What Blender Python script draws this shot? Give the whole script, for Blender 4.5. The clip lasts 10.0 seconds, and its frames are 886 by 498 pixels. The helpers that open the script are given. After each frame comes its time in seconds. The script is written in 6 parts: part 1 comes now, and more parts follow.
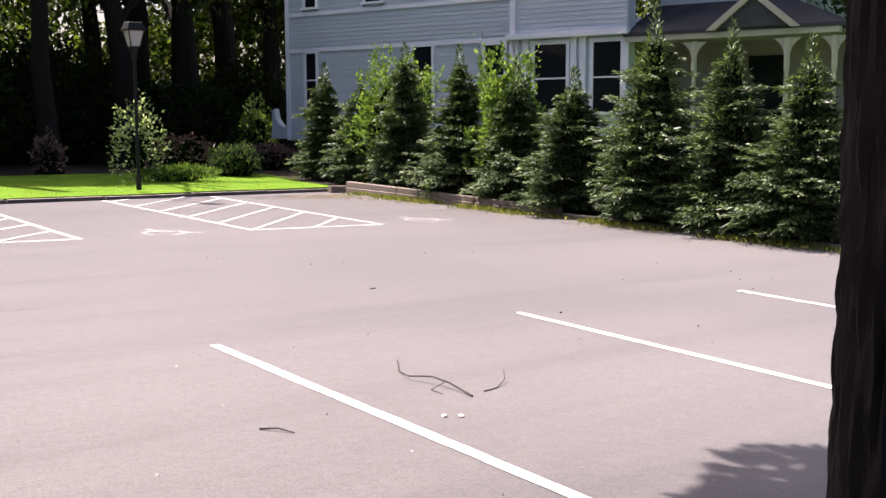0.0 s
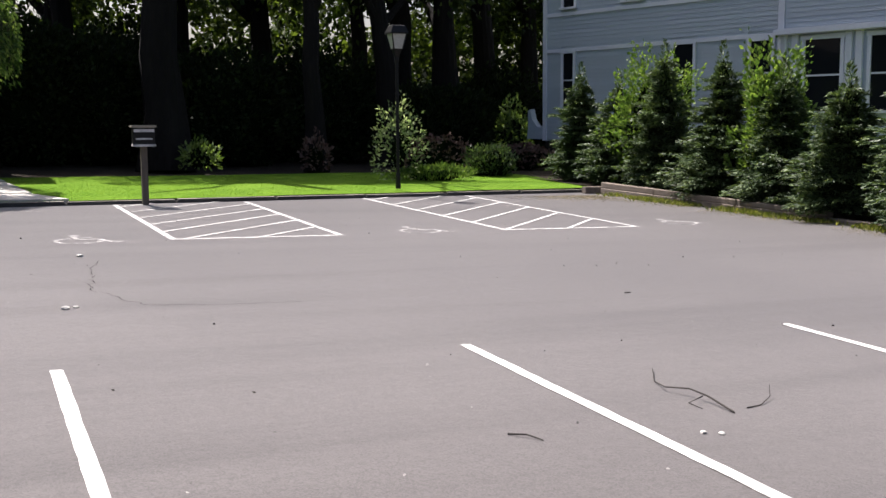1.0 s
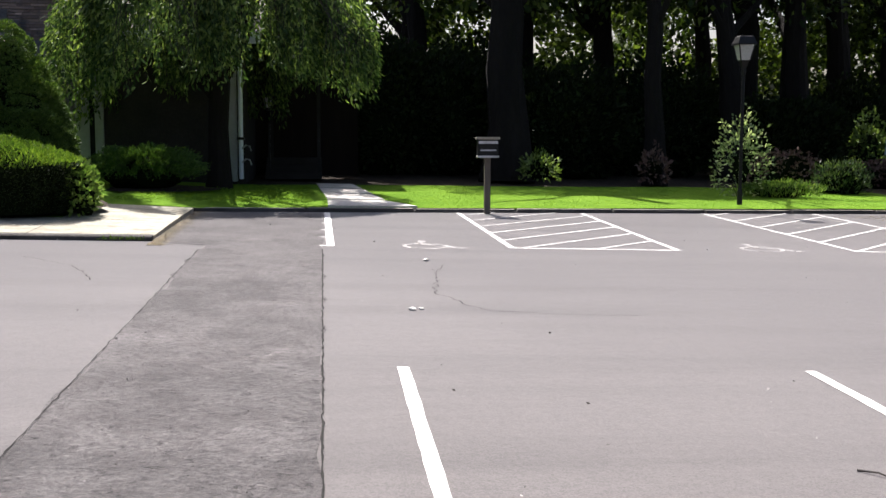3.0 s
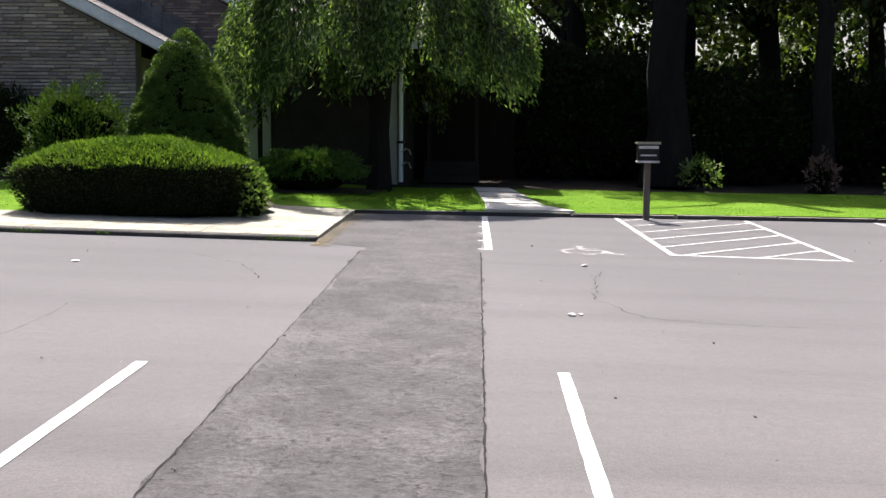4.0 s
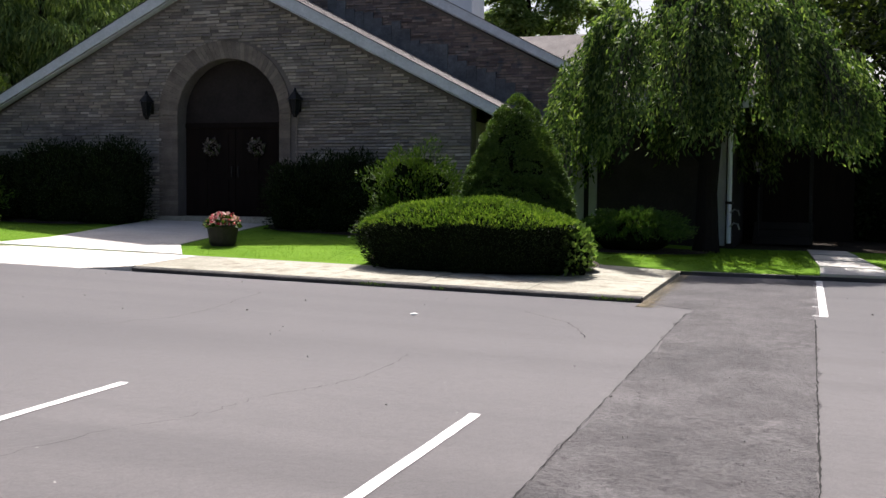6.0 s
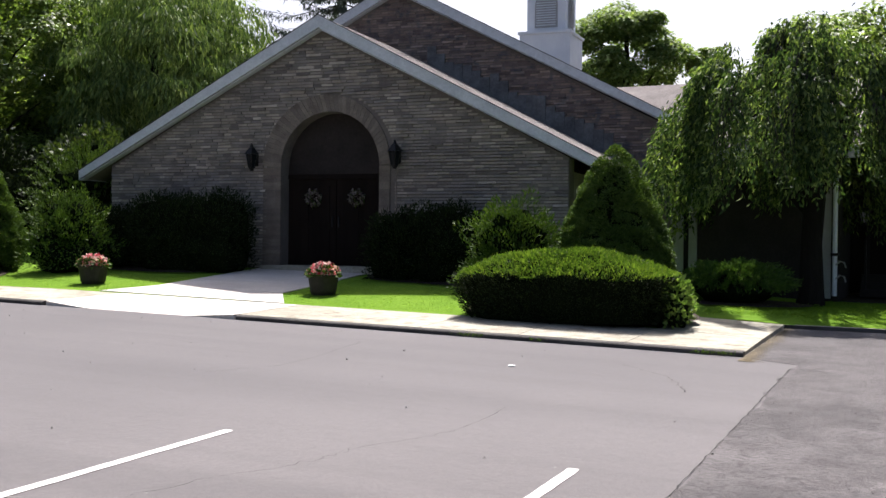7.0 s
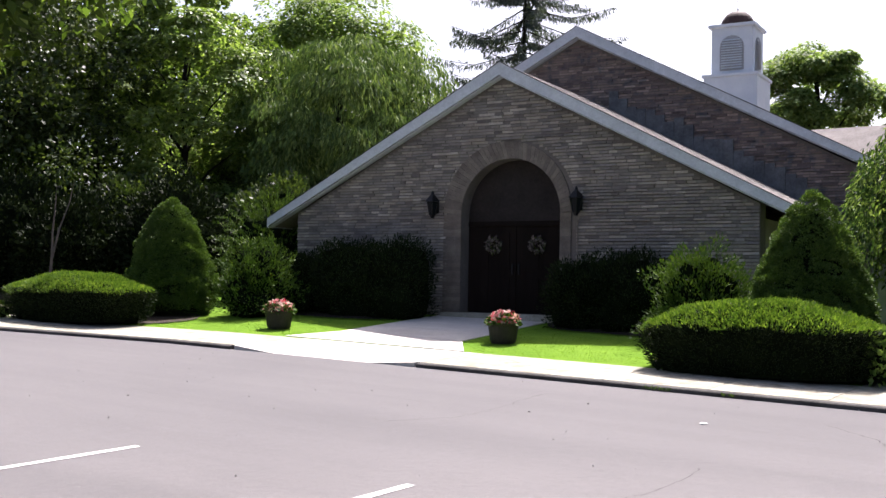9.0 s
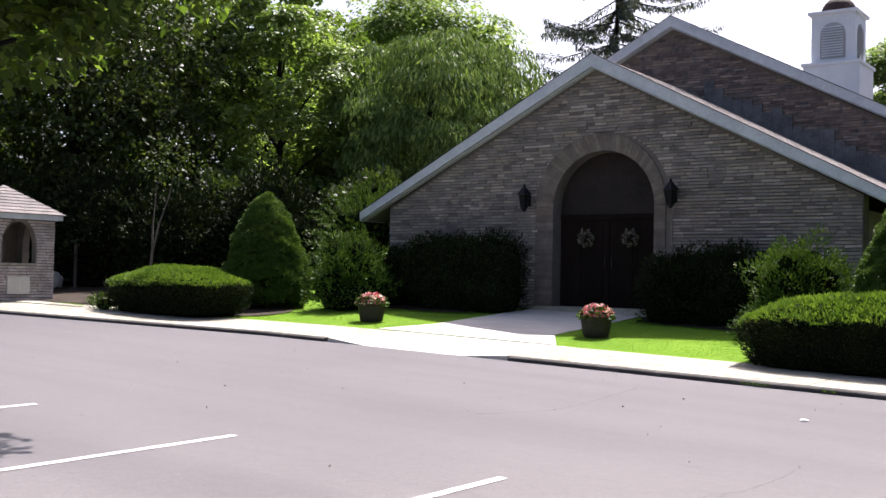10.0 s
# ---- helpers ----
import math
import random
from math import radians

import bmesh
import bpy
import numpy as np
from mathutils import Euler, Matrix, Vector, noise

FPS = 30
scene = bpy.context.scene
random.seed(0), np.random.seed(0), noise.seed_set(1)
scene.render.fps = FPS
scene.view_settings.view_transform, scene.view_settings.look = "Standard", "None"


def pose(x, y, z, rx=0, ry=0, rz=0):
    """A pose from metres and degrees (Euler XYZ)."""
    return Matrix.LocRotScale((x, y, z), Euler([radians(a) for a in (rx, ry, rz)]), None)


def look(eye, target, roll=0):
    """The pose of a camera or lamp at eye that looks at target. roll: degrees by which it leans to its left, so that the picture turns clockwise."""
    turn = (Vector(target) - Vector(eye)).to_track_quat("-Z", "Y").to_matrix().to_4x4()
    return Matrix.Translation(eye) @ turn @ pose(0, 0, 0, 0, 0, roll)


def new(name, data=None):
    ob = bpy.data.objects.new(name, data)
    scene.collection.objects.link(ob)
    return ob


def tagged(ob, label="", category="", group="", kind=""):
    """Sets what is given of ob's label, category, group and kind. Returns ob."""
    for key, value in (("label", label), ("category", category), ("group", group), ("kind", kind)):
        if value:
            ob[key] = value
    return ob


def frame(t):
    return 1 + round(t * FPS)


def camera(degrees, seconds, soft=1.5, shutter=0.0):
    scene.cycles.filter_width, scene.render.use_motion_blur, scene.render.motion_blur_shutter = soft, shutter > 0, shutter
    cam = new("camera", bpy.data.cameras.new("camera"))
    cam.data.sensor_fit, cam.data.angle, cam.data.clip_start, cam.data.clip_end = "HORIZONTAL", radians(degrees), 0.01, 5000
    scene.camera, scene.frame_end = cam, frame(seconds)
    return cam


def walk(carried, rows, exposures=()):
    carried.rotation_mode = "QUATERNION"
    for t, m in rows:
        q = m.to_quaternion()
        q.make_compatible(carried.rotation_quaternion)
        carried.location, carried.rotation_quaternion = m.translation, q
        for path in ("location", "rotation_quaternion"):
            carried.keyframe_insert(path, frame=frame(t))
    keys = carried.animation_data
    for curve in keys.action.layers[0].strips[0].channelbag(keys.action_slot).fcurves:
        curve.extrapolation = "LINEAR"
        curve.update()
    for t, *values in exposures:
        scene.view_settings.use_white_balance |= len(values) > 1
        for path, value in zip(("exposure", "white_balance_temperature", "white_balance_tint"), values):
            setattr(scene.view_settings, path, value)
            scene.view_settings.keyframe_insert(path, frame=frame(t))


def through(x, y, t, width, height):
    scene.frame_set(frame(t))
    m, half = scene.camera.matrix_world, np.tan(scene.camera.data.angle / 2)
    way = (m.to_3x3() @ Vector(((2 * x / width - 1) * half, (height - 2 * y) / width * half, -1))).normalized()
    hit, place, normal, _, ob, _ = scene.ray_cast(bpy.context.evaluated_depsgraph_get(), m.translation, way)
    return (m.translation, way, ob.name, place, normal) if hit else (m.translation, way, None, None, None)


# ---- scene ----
cam = camera(44.8, 10.0)
PATH = [
    (0, (0.461, 0.357, 1.639), (1.663, 1.938, 1.399), -0.13),
    (0.5, (0.581, 0.558, 1.619), (1.567, 2.281, 1.375), -0.46),
    (1, (0.565, 0.556, 1.615), (1.365, 2.373, 1.379), -0.34),
    (1.5, (0.549, 0.544, 1.613), (1.182, 2.427, 1.384), -0.15),
    (2, (0.539, 0.552, 1.616), (1.021, 2.48, 1.393), -0.00),
    (2.5, (0.538, 0.57, 1.61), (0.884, 2.527, 1.393), 0.02),
    (4, (0.457, 0.553, 1.622), (0.384, 2.541, 1.417), 0.33),
    (4.5, (0.43, 0.544, 1.623), (0.21, 2.522, 1.425), 0.37),
    (5, (0.416, 0.501, 1.632), (0.047, 2.458, 1.453), 0.33),
    (5.5, (0.415, 0.438, 1.654), (-0.104, 2.364, 1.508), 0.40),
    (6, (0.423, 0.385, 1.668), (-0.232, 2.272, 1.566), 0.45),
    (7.5, (0.438, 0.291, 1.715), (-0.451, 2.083, 1.741), 0.77),
    (8, (0.305, 0.478, 1.713), (-0.658, 2.231, 1.77), 0.94),
    (8.5, (0.226, 0.586, 1.714), (-0.812, 2.294, 1.786), 1.07),
    (9, (0.213, 0.564, 1.726), (-0.898, 2.226, 1.795), 1.09),
    (9.5, (0.176, 0.585, 1.718), (-1.003, 2.199, 1.78), 1.21),
    (10, (0.185, 0.592, 1.708), (-1.063, 2.154, 1.763), 1.16),
]
EXPOSURES = [(0, 1.7, 6650, 24), (0.5, 1.2, 6450, 18), (1.0, 1.1, 6350, 15), (1.5, 1.25, 6300, 15), (2.5, 1.3, 6300, 14), (4.0, 1.36, 6280, 13), (4.5, 1.3, 6280, 13), (5.0, 1.24, 6280, 13), (5.5, 1.09, 6280, 14), (6.0, 1.0, 6280, 14), (7.5, 1.38, 6250, 16), (8.2, 1.53, 6200, 17), (9.2, 1.52, 6250, 19), (10, 1.5, 6250, 19)]
walk(cam, [(t, look(eye, target, roll)) for t, eye, target, roll in PATH], EXPOSURES)

# ---- daylight ----
SUN_EL, SUN_AZ = 56.0, -14.0        # degrees; azimuth from +y, to the right positive
world = bpy.data.worlds.new("sky")
scene.world = world
world.use_nodes = True
wn = world.node_tree.nodes
sky = wn.new("ShaderNodeTexSky")
sky.sky_type, sky.sun_disc = "NISHITA", False
sky.sun_elevation, sky.sun_rotation = radians(SUN_EL), radians(SUN_AZ)
sky.air_density, sky.dust_density = 0.9, 5.0
wn["Background"].inputs["Strength"].default_value = 0.075
world.node_tree.links.new(sky.outputs["Color"], wn["Background"].inputs["Color"])
sun_from = Vector((math.sin(radians(SUN_AZ)) * math.cos(radians(SUN_EL)), math.cos(radians(SUN_AZ)) * math.cos(radians(SUN_EL)), math.sin(radians(SUN_EL))))
sun = new("sun", bpy.data.lights.new("sun", "SUN"))
sun.data.energy, sun.data.angle, sun.data.color = 5.0, radians(0.53), (1.0, 0.95, 0.88)
sun.matrix_basis = look(sun_from * 50, (0, 0, 0))


# ---- materials ----
def nodes_of(name):
    m = bpy.data.materials.new(name)
    m.use_nodes = True
    return m, m.node_tree, m.node_tree.nodes["Principled BSDF"]


def link(tree, a, b):
    tree.links.new(a, b)


def noise_node(tree, scale, detail=4.0, rough=0.6, stretch=None, world_space=True):
    tex = tree.nodes.new("ShaderNodeTexNoise")
    tex.inputs["Scale"].default_value, tex.inputs["Detail"].default_value, tex.inputs["Roughness"].default_value = scale, detail, rough
    co = tree.nodes.new("ShaderNodeTexCoord")
    mp = tree.nodes.new("ShaderNodeMapping")
    if stretch:
        mp.inputs["Scale"].default_value = stretch
    link(tree, co.outputs["Object"], mp.inputs["Vector"])
    link(tree, mp.outputs["Vector"], tex.inputs["Vector"])
    return tex


def ramp_node(tree, fac, stops):
    r = tree.nodes.new("ShaderNodeValToRGB")
    while len(r.color_ramp.elements) < len(stops):
        r.color_ramp.elements.new(0.5)
    for e, (p, c) in zip(r.color_ramp.elements, stops):
        e.position, e.color = p, (*c, 1)
    link(tree, fac, r.inputs["Fac"])
    return r


def mix_node(tree, a, b, fac, mode="MIX"):
    m = tree.nodes.new("ShaderNodeMix")
    m.data_type, m.blend_type = "RGBA", mode
    for sock, v in ((m.inputs[6], a), (m.inputs[7], b), (m.inputs[0], fac)):
        if hasattr(v, "links") or hasattr(v, "is_linked"):
            link(tree, v, sock)
        elif isinstance(v, (int, float)):
            sock.default_value = v
        else:
            sock.default_value = (*v, 1)
    return m.outputs[2]


def surface(name, dark, light, big=0.6, fine=40.0, rough=0.85, bump=0.3, depth=0.01, metal=0.0, stretch=None, island=0.0, per_object=0.0, stain=None, grit=0.22, shine=0.2):
    """Two-scale procedural surface: broad patches, fine grain, relief."""
    m, tree, p = nodes_of(name)
    broad = noise_node(tree, big, 5, 0.65, stretch)
    grain = noise_node(tree, fine, 6, 0.7, stretch)
    base = ramp_node(tree, broad.outputs["Fac"], [(0.3, dark), (0.7, light)]).outputs["Color"]
    g = ramp_node(tree, grain.outputs["Fac"], [(0.3, (1 - grit, 1 - grit, 1 - grit)), (0.7, (1 + grit, 1 + grit, 1 + grit))]).outputs["Color"]
    col = mix_node(tree, base, g, 1.0, "MULTIPLY")
    if stain:
        s = noise_node(tree, big * 3.1, 3, 0.5)
        f = ramp_node(tree, s.outputs["Fac"], [(0.52, (0, 0, 0)), (0.68, (1, 1, 1))]).outputs["Color"]
        col = mix_node(tree, col, stain, f)
    if island or per_object:
        if island:
            rnd = tree.nodes.new("ShaderNodeNewGeometry").outputs["Random Per Island"]
        else:
            rnd = tree.nodes.new("ShaderNodeObjectInfo").outputs["Random"]
        k = island or per_object
        stops = [(0.0, (1 - k, 1 - k, 1 - k)), (0.5, (1, 0.98, 0.96)), (1.0, (1 + k, 1 + k * 0.9, 1 + k * 0.8))]
        if k > 0.25:
            stops = [(0.0, (1 - k * 1.5, 1 - k * 1.6, 1 - k * 1.6)), (0.3, (0.9, 0.9, 0.92)), (0.7, (1.1, 1.06, 1.0)), (0.88, (1.25, 1.2, 1.1)), (1.0, (1 + k * 2.6, 1 + k * 2.5, 1 + k * 2.2))]
        v = ramp_node(tree, rnd, stops).outputs["Color"]
        col = mix_node(tree, col, v, 1.0, "MULTIPLY")
    link(tree, col, p.inputs["Base Color"])
    p.inputs["Roughness"].default_value, p.inputs["Metallic"].default_value = rough, metal
    p.inputs["Specular IOR Level"].default_value = shine
    if bump:
        b = tree.nodes.new("ShaderNodeBump")
        b.inputs["Strength"].default_value, b.inputs["Distance"].default_value = bump, depth
        link(tree, grain.outputs["Fac"], b.inputs["Height"])
        link(tree, b.outputs["Normal"], p.inputs["Normal"])
    return m


def foliage(name, shade, mid, light, through=0.35, rough=0.55, shine=0.15, glow=(1.25, 1.3, 0.5)):
    """Leaf surface: colour varies leaf by leaf and in broad patches; light shines through."""
    m, tree, p = nodes_of(name)
    rnd = tree.nodes.new("ShaderNodeNewGeometry").outputs["Random Per Island"]
    col = ramp_node(tree, rnd, [(0.0, shade), (0.5, mid), (1.0, light)]).outputs["Color"]
    broad = noise_node(tree, 1.3, 3, 0.6)
    v = ramp_node(tree, broad.outputs["Fac"], [(0.3, (0.7, 0.75, 0.7)), (0.7, (1.25, 1.2, 1.0))]).outputs["Color"]
    col = mix_node(tree, col, v, 1.0, "MULTIPLY")
    link(tree, col, p.inputs["Base Color"])
    p.inputs["Roughness"].default_value = rough
    p.inputs["Specular IOR Level"].default_value = shine
    tr = tree.nodes.new("ShaderNodeBsdfTranslucent")
    warm = mix_node(tree, col, glow, 1.0, "MULTIPLY")
    link(tree, warm, tr.inputs["Color"])
    mx = tree.nodes.new("ShaderNodeMixShader")
    mx.inputs["Fac"].default_value = through
    link(tree, p.outputs["BSDF"], mx.inputs[1])
    link(tree, tr.outputs["BSDF"], mx.inputs[2])
    link(tree, mx.outputs["Shader"], tree.nodes["Material Output"].inputs["Surface"])
    return m


def plain(name, color, rough=0.5, metal=0.0):
    m, tree, p = nodes_of(name)
    g = noise_node(tree, 25, 4, 0.6)
    col = ramp_node(tree, g.outputs["Fac"], [(0.3, tuple(c * 0.85 for c in color)), (0.7, tuple(min(1, c * 1.1) for c in color))]).outputs["Color"]
    link(tree, col, p.inputs["Base Color"])
    p.inputs["Roughness"].default_value, p.inputs["Metallic"].default_value = rough, metal
    return m


def glass(name):
    m, tree, p = nodes_of(name)
    p.inputs["Base Color"].default_value = (0.01, 0.012, 0.014, 1)
    p.inputs["Roughness"].default_value, p.inputs["IOR"].default_value = 0.04, 1.18
    return m


def asphalt(name, dark, light, band, speck, seed_scale, mottled):
    """Worn asphalt: broad fading, dark traffic bands along the rows, fine stone speckle, relief."""
    m, tree, p = nodes_of(name)
    broad = noise_node(tree, seed_scale, 4, 0.6)
    base = ramp_node(tree, broad.outputs["Fac"], [(0.32, dark), (0.68, light)]).outputs["Color"]
    lanes = noise_node(tree, 1.0, 3, 0.55, (0.07, 1.5, 1.0))
    l = ramp_node(tree, lanes.outputs["Fac"], [(0.36, (band, band, band)), (0.55, (1.03, 1.03, 1.03))]).outputs["Color"]
    col = mix_node(tree, base, l, 1.0, "MULTIPLY")
    mid = noise_node(tree, 20.0 if mottled else 9.0, 6, 0.72)
    w = 0.5 if mottled else 0.09
    c = ramp_node(tree, mid.outputs["Fac"], [(0.3, (1 - w, 1 - w, 1 - w)), (0.7, (1 + w, 1 + w, 1 + w))]).outputs["Color"]
    col = mix_node(tree, col, c, 1.0, "MULTIPLY")
    if mottled:
        pits = noise_node(tree, 15.0, 5, 0.75)
        k = ramp_node(tree, pits.outputs["Fac"], [(0.385, (0.2, 0.19, 0.19)), (0.44, (1, 1, 1))]).outputs["Color"]
        col = mix_node(tree, col, k, 1.0, "MULTIPLY")
        worn = noise_node(tree, 2.3, 4, 0.7)
        k = ramp_node(tree, worn.outputs["Fac"], [(0.38, (0.68, 0.66, 0.66)), (0.6, (1.12, 1.12, 1.12))]).outputs["Color"]
        col = mix_node(tree, col, k, 1.0, "MULTIPLY")
    stones = tree.nodes.new("ShaderNodeTexVoronoi")
    stones.inputs["Scale"].default_value = 130
    co = tree.nodes.new("ShaderNodeTexCoord")
    link(tree, co.outputs["Object"], stones.inputs["Vector"])
    s = ramp_node(tree, stones.outputs["Color"], [(0.1, (1 - speck, 1 - speck, 1 - speck)), (0.5, (1, 1, 1)), (0.95, (1 + speck, 1 + speck, 1 + speck))]).outputs["Color"]
    col = mix_node(tree, col, s, 1.0, "MULTIPLY")
    link(tree, col, p.inputs["Base Color"])
    p.inputs["Roughness"].default_value = 0.93
    p.inputs["Specular IOR Level"].default_value = 0.35
    p.inputs["Sheen Weight"].default_value, p.inputs["Sheen Roughness"].default_value = 0.2 if mottled else 0.45, 0.42
    p.inputs["Sheen Tint"].default_value = (1.0, 0.925, 0.905, 1.0)
    b = tree.nodes.new("ShaderNodeBump")
    b.inputs["Strength"].default_value, b.inputs["Distance"].default_value = 1.0 if mottled else 0.4, 0.02 if mottled else 0.008
    link(tree, mid.outputs["Fac"], b.inputs["Height"])
    link(tree, b.outputs["Normal"], p.inputs["Normal"])
    return m


M_ASPHALT = asphalt("asphalt", (0.061, 0.0555, 0.054), (0.09, 0.082, 0.0795), 0.78, 0.42, 0.16, False)
M_PATCH = asphalt("patched_asphalt", (0.044, 0.0402, 0.0398), (0.093, 0.0855, 0.0848), 0.97, 0.6, 0.8, True)
M_TAR = surface("seam_tar", (0.008, 0.0075, 0.007), (0.02, 0.018, 0.017), 3.0, 30, 0.9, 0.4, 0.004)
M_LINE = surface("road_paint", (0.58, 0.565, 0.55), (0.76, 0.75, 0.73), 2.0, 35, 0.7, 0.3, 0.003, stain=(0.48, 0.465, 0.45))
M_OLDLINE = surface("worn_road_paint", (0.26, 0.25, 0.243), (0.6, 0.585, 0.575), 5.0, 18, 0.8, 0.3, 0.003)
M_CONCRETE = surface("concrete", (0.205, 0.196, 0.156), (0.36, 0.347, 0.288), 1.1, 24, 0.9, 0.5, 0.008, per_object=0.1, stain=(0.19, 0.17, 0.13), grit=0.28)
M_WALK = surface("pale_walk_concrete", (0.42, 0.4, 0.37), (0.54, 0.52, 0.485), 0.9, 30, 0.9, 0.3, 0.006, per_object=0.05)
M_CURB = surface("dark_curb", (0.035, 0.033, 0.031), (0.09, 0.085, 0.08), 1.5, 22, 0.95, 0.6, 0.015)
M_CURBTOP = surface("curb_concrete", (0.14, 0.13, 0.115), (0.3, 0.275, 0.24), 1.1, 26, 0.95, 0.4, 0.01)
M_SAND = foliage("sandy_dirt", (0.13, 0.112, 0.088), (0.2, 0.172, 0.135), (0.3, 0.255, 0.195), 0.0, 0.9, 0.1)
M_SOIL = surface("soil", (0.022, 0.017, 0.012), (0.052, 0.04, 0.028), 1.2, 18, 1.0, 0.8, 0.03)
M_LAWN = surface("lawn", (0.086, 0.17, 0.021), (0.133, 0.226, 0.03), 0.8, 30, 0.95, 0.5, 0.015, shine=0.0)
M_GRASS = foliage("grass_blade", (0.093, 0.178, 0.021), (0.128, 0.228, 0.029), (0.175, 0.283, 0.042), 0.35, 0.8, 0.02)
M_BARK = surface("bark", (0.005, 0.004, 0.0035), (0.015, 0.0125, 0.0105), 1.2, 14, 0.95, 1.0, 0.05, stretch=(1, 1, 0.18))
M_BRICK = surface("tan_brick", (0.174, 0.157, 0.138), (0.288, 0.264, 0.236), 2.2, 45, 0.9, 0.6, 0.01, island=0.26)
M_BRICK1 = surface("tan_brick_piece", (0.174, 0.157, 0.138), (0.288, 0.264, 0.236), 2.2, 45, 0.9, 0.6, 0.01, per_object=0.26)
M_BRICKDARK = surface("brown_brick", (0.135, 0.105, 0.096), (0.235, 0.188, 0.17), 1.3, 35, 0.9, 0.4, 0.006, island=0.27, stain=(0.085, 0.09, 0.1))
M_PALEBRICK = surface("pale_brick", (0.28, 0.24, 0.225), (0.46, 0.405, 0.385), 2.2, 45, 0.9, 0.6, 0.01, island=0.22)
M_FADEDLINE = surface("faded_road_paint", (0.14, 0.13, 0.128), (0.4, 0.385, 0.38), 3.5, 18, 0.85, 0.3, 0.003)
M_RING = surface("arch_brick", (0.11, 0.094, 0.08), (0.19, 0.165, 0.14), 3.0, 35, 0.9, 0.5, 0.01, per_object=0.16)
# Wall colour darkened to paint the shade under the weeping tree.
M_SHADEWALL = surface("shade_dark_wall", (0.018, 0.016, 0.015), (0.034, 0.03, 0.027), 1.0, 25, 0.95, 0.4, 0.006)
# Trim greyed to put the wing's shade into its paint.
M_TRIM = surface("shade_greyed_trim", (0.22, 0.225, 0.22), (0.32, 0.33, 0.32), 1.0, 20, 0.8, 0.2, 0.004, grit=0.08)
# Grey tone stands for the shadow between the white slats.
M_LOUVRE = surface("grey_louvre_backing", (0.3, 0.31, 0.32), (0.38, 0.39, 0.4), 1.0, 20, 0.8, 0.2, 0.004, grit=0.08)
M_MORTAR = surface("mortar", (0.1, 0.088, 0.078), (0.16, 0.142, 0.126), 1.5, 40, 0.95, 0.4, 0.006)
M_WHITE = surface("white_paint", (0.58, 0.62, 0.68), (0.72, 0.75, 0.79), 0.8, 20, 0.6, 0.15, 0.003, grit=0.05)
M_SIDING = surface("blue_grey_siding", (0.365, 0.435, 0.49), (0.455, 0.52, 0.57), 0.5, 16, 0.65, 0.15, 0.003, per_object=0.04, grit=0.05)
# Tan wall paint darkened with the porch's shade; the ceiling shares it.
M_PORCHWALL = surface("dimmed_porch_paint", (0.15, 0.15, 0.13), (0.22, 0.215, 0.185), 0.8, 18, 0.7, 0.15, 0.003, grit=0.08)
# Pale trim dulled to paint in the shaded porch light.
M_PORCHTRIM = surface("dimmed_cream_paint", (0.3, 0.31, 0.24), (0.42, 0.42, 0.34), 0.8, 18, 0.65, 0.15, 0.003, grit=0.08)
M_FASCIA = surface("fascia_paint", (0.42, 0.455, 0.49), (0.57, 0.6, 0.63), 1.6, 22, 0.6, 0.15, 0.003, grit=0.14)
M_SHINGLE = surface("tan_shingle", (0.135, 0.123, 0.118), (0.235, 0.215, 0.207), 1.5, 30, 0.95, 0.5, 0.01, island=0.12)
M_SLATE = surface("dark_shingle", (0.03, 0.032, 0.036), (0.055, 0.058, 0.065), 1.5, 30, 0.9, 0.5, 0.01, island=0.2)
M_FLASH = surface("grey_slate", (0.08, 0.08, 0.082), (0.16, 0.162, 0.165), 2.6, 20, 0.8, 0.4, 0.01)
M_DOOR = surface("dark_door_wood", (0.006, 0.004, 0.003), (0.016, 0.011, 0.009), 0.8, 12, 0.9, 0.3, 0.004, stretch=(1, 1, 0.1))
M_DOOR.node_tree.nodes["Principled BSDF"].inputs["Specular IOR Level"].default_value = 0.1
M_TYMPANUM = surface("weathered_panel_wood", (0.016, 0.013, 0.012), (0.032, 0.026, 0.024), 1.0, 14, 0.9, 0.3, 0.004)
M_BLACK = plain("black_iron", (0.012, 0.012, 0.012), 0.45, 0.6)
M_LAMPGLASS = plain("frosted_lamp_glass", (0.38, 0.38, 0.36), 0.25)
M_GLASS = glass("window_glass")
M_COPPER = surface("aged_copper", (0.025, 0.016, 0.015), (0.06, 0.036, 0.032), 2, 15, 0.7, 0.2, 0.004, metal=0.3)
M_TIMBER = surface("weathered_timber", (0.125, 0.102, 0.088), (0.26, 0.22, 0.188), 1.0, 20, 0.92, 0.6, 0.01, stretch=(1, 0.12, 1), per_object=0.12)
M_POST = surface("grey_post_wood", (0.075, 0.063, 0.052), (0.145, 0.125, 0.105), 1.0, 22, 0.9, 0.5, 0.006, stretch=(1, 1, 0.12))
M_TWIG = plain("dead_twig", (0.03, 0.024, 0.02), 0.9)
M_STONE = plain("pale_stone", (0.5, 0.48, 0.45), 0.9)
M_GRIT = plain("grit", (0.36, 0.34, 0.32), 0.9)
M_PAPER = plain("paper_litter", (0.75, 0.74, 0.72), 0.8)
M_POT = surface("dark_tub", (0.013, 0.011, 0.009), (0.034, 0.028, 0.023), 2, 18, 0.7, 0.4, 0.006)
# Near-black fill colour stands for the shade inside shrubs, hedges and cones.
M_CORE = surface("shade_core", (0.004, 0.006, 0.003), (0.01, 0.015, 0.006), 3, 25, 1.0, 0.5, 0.03, shine=0.0)
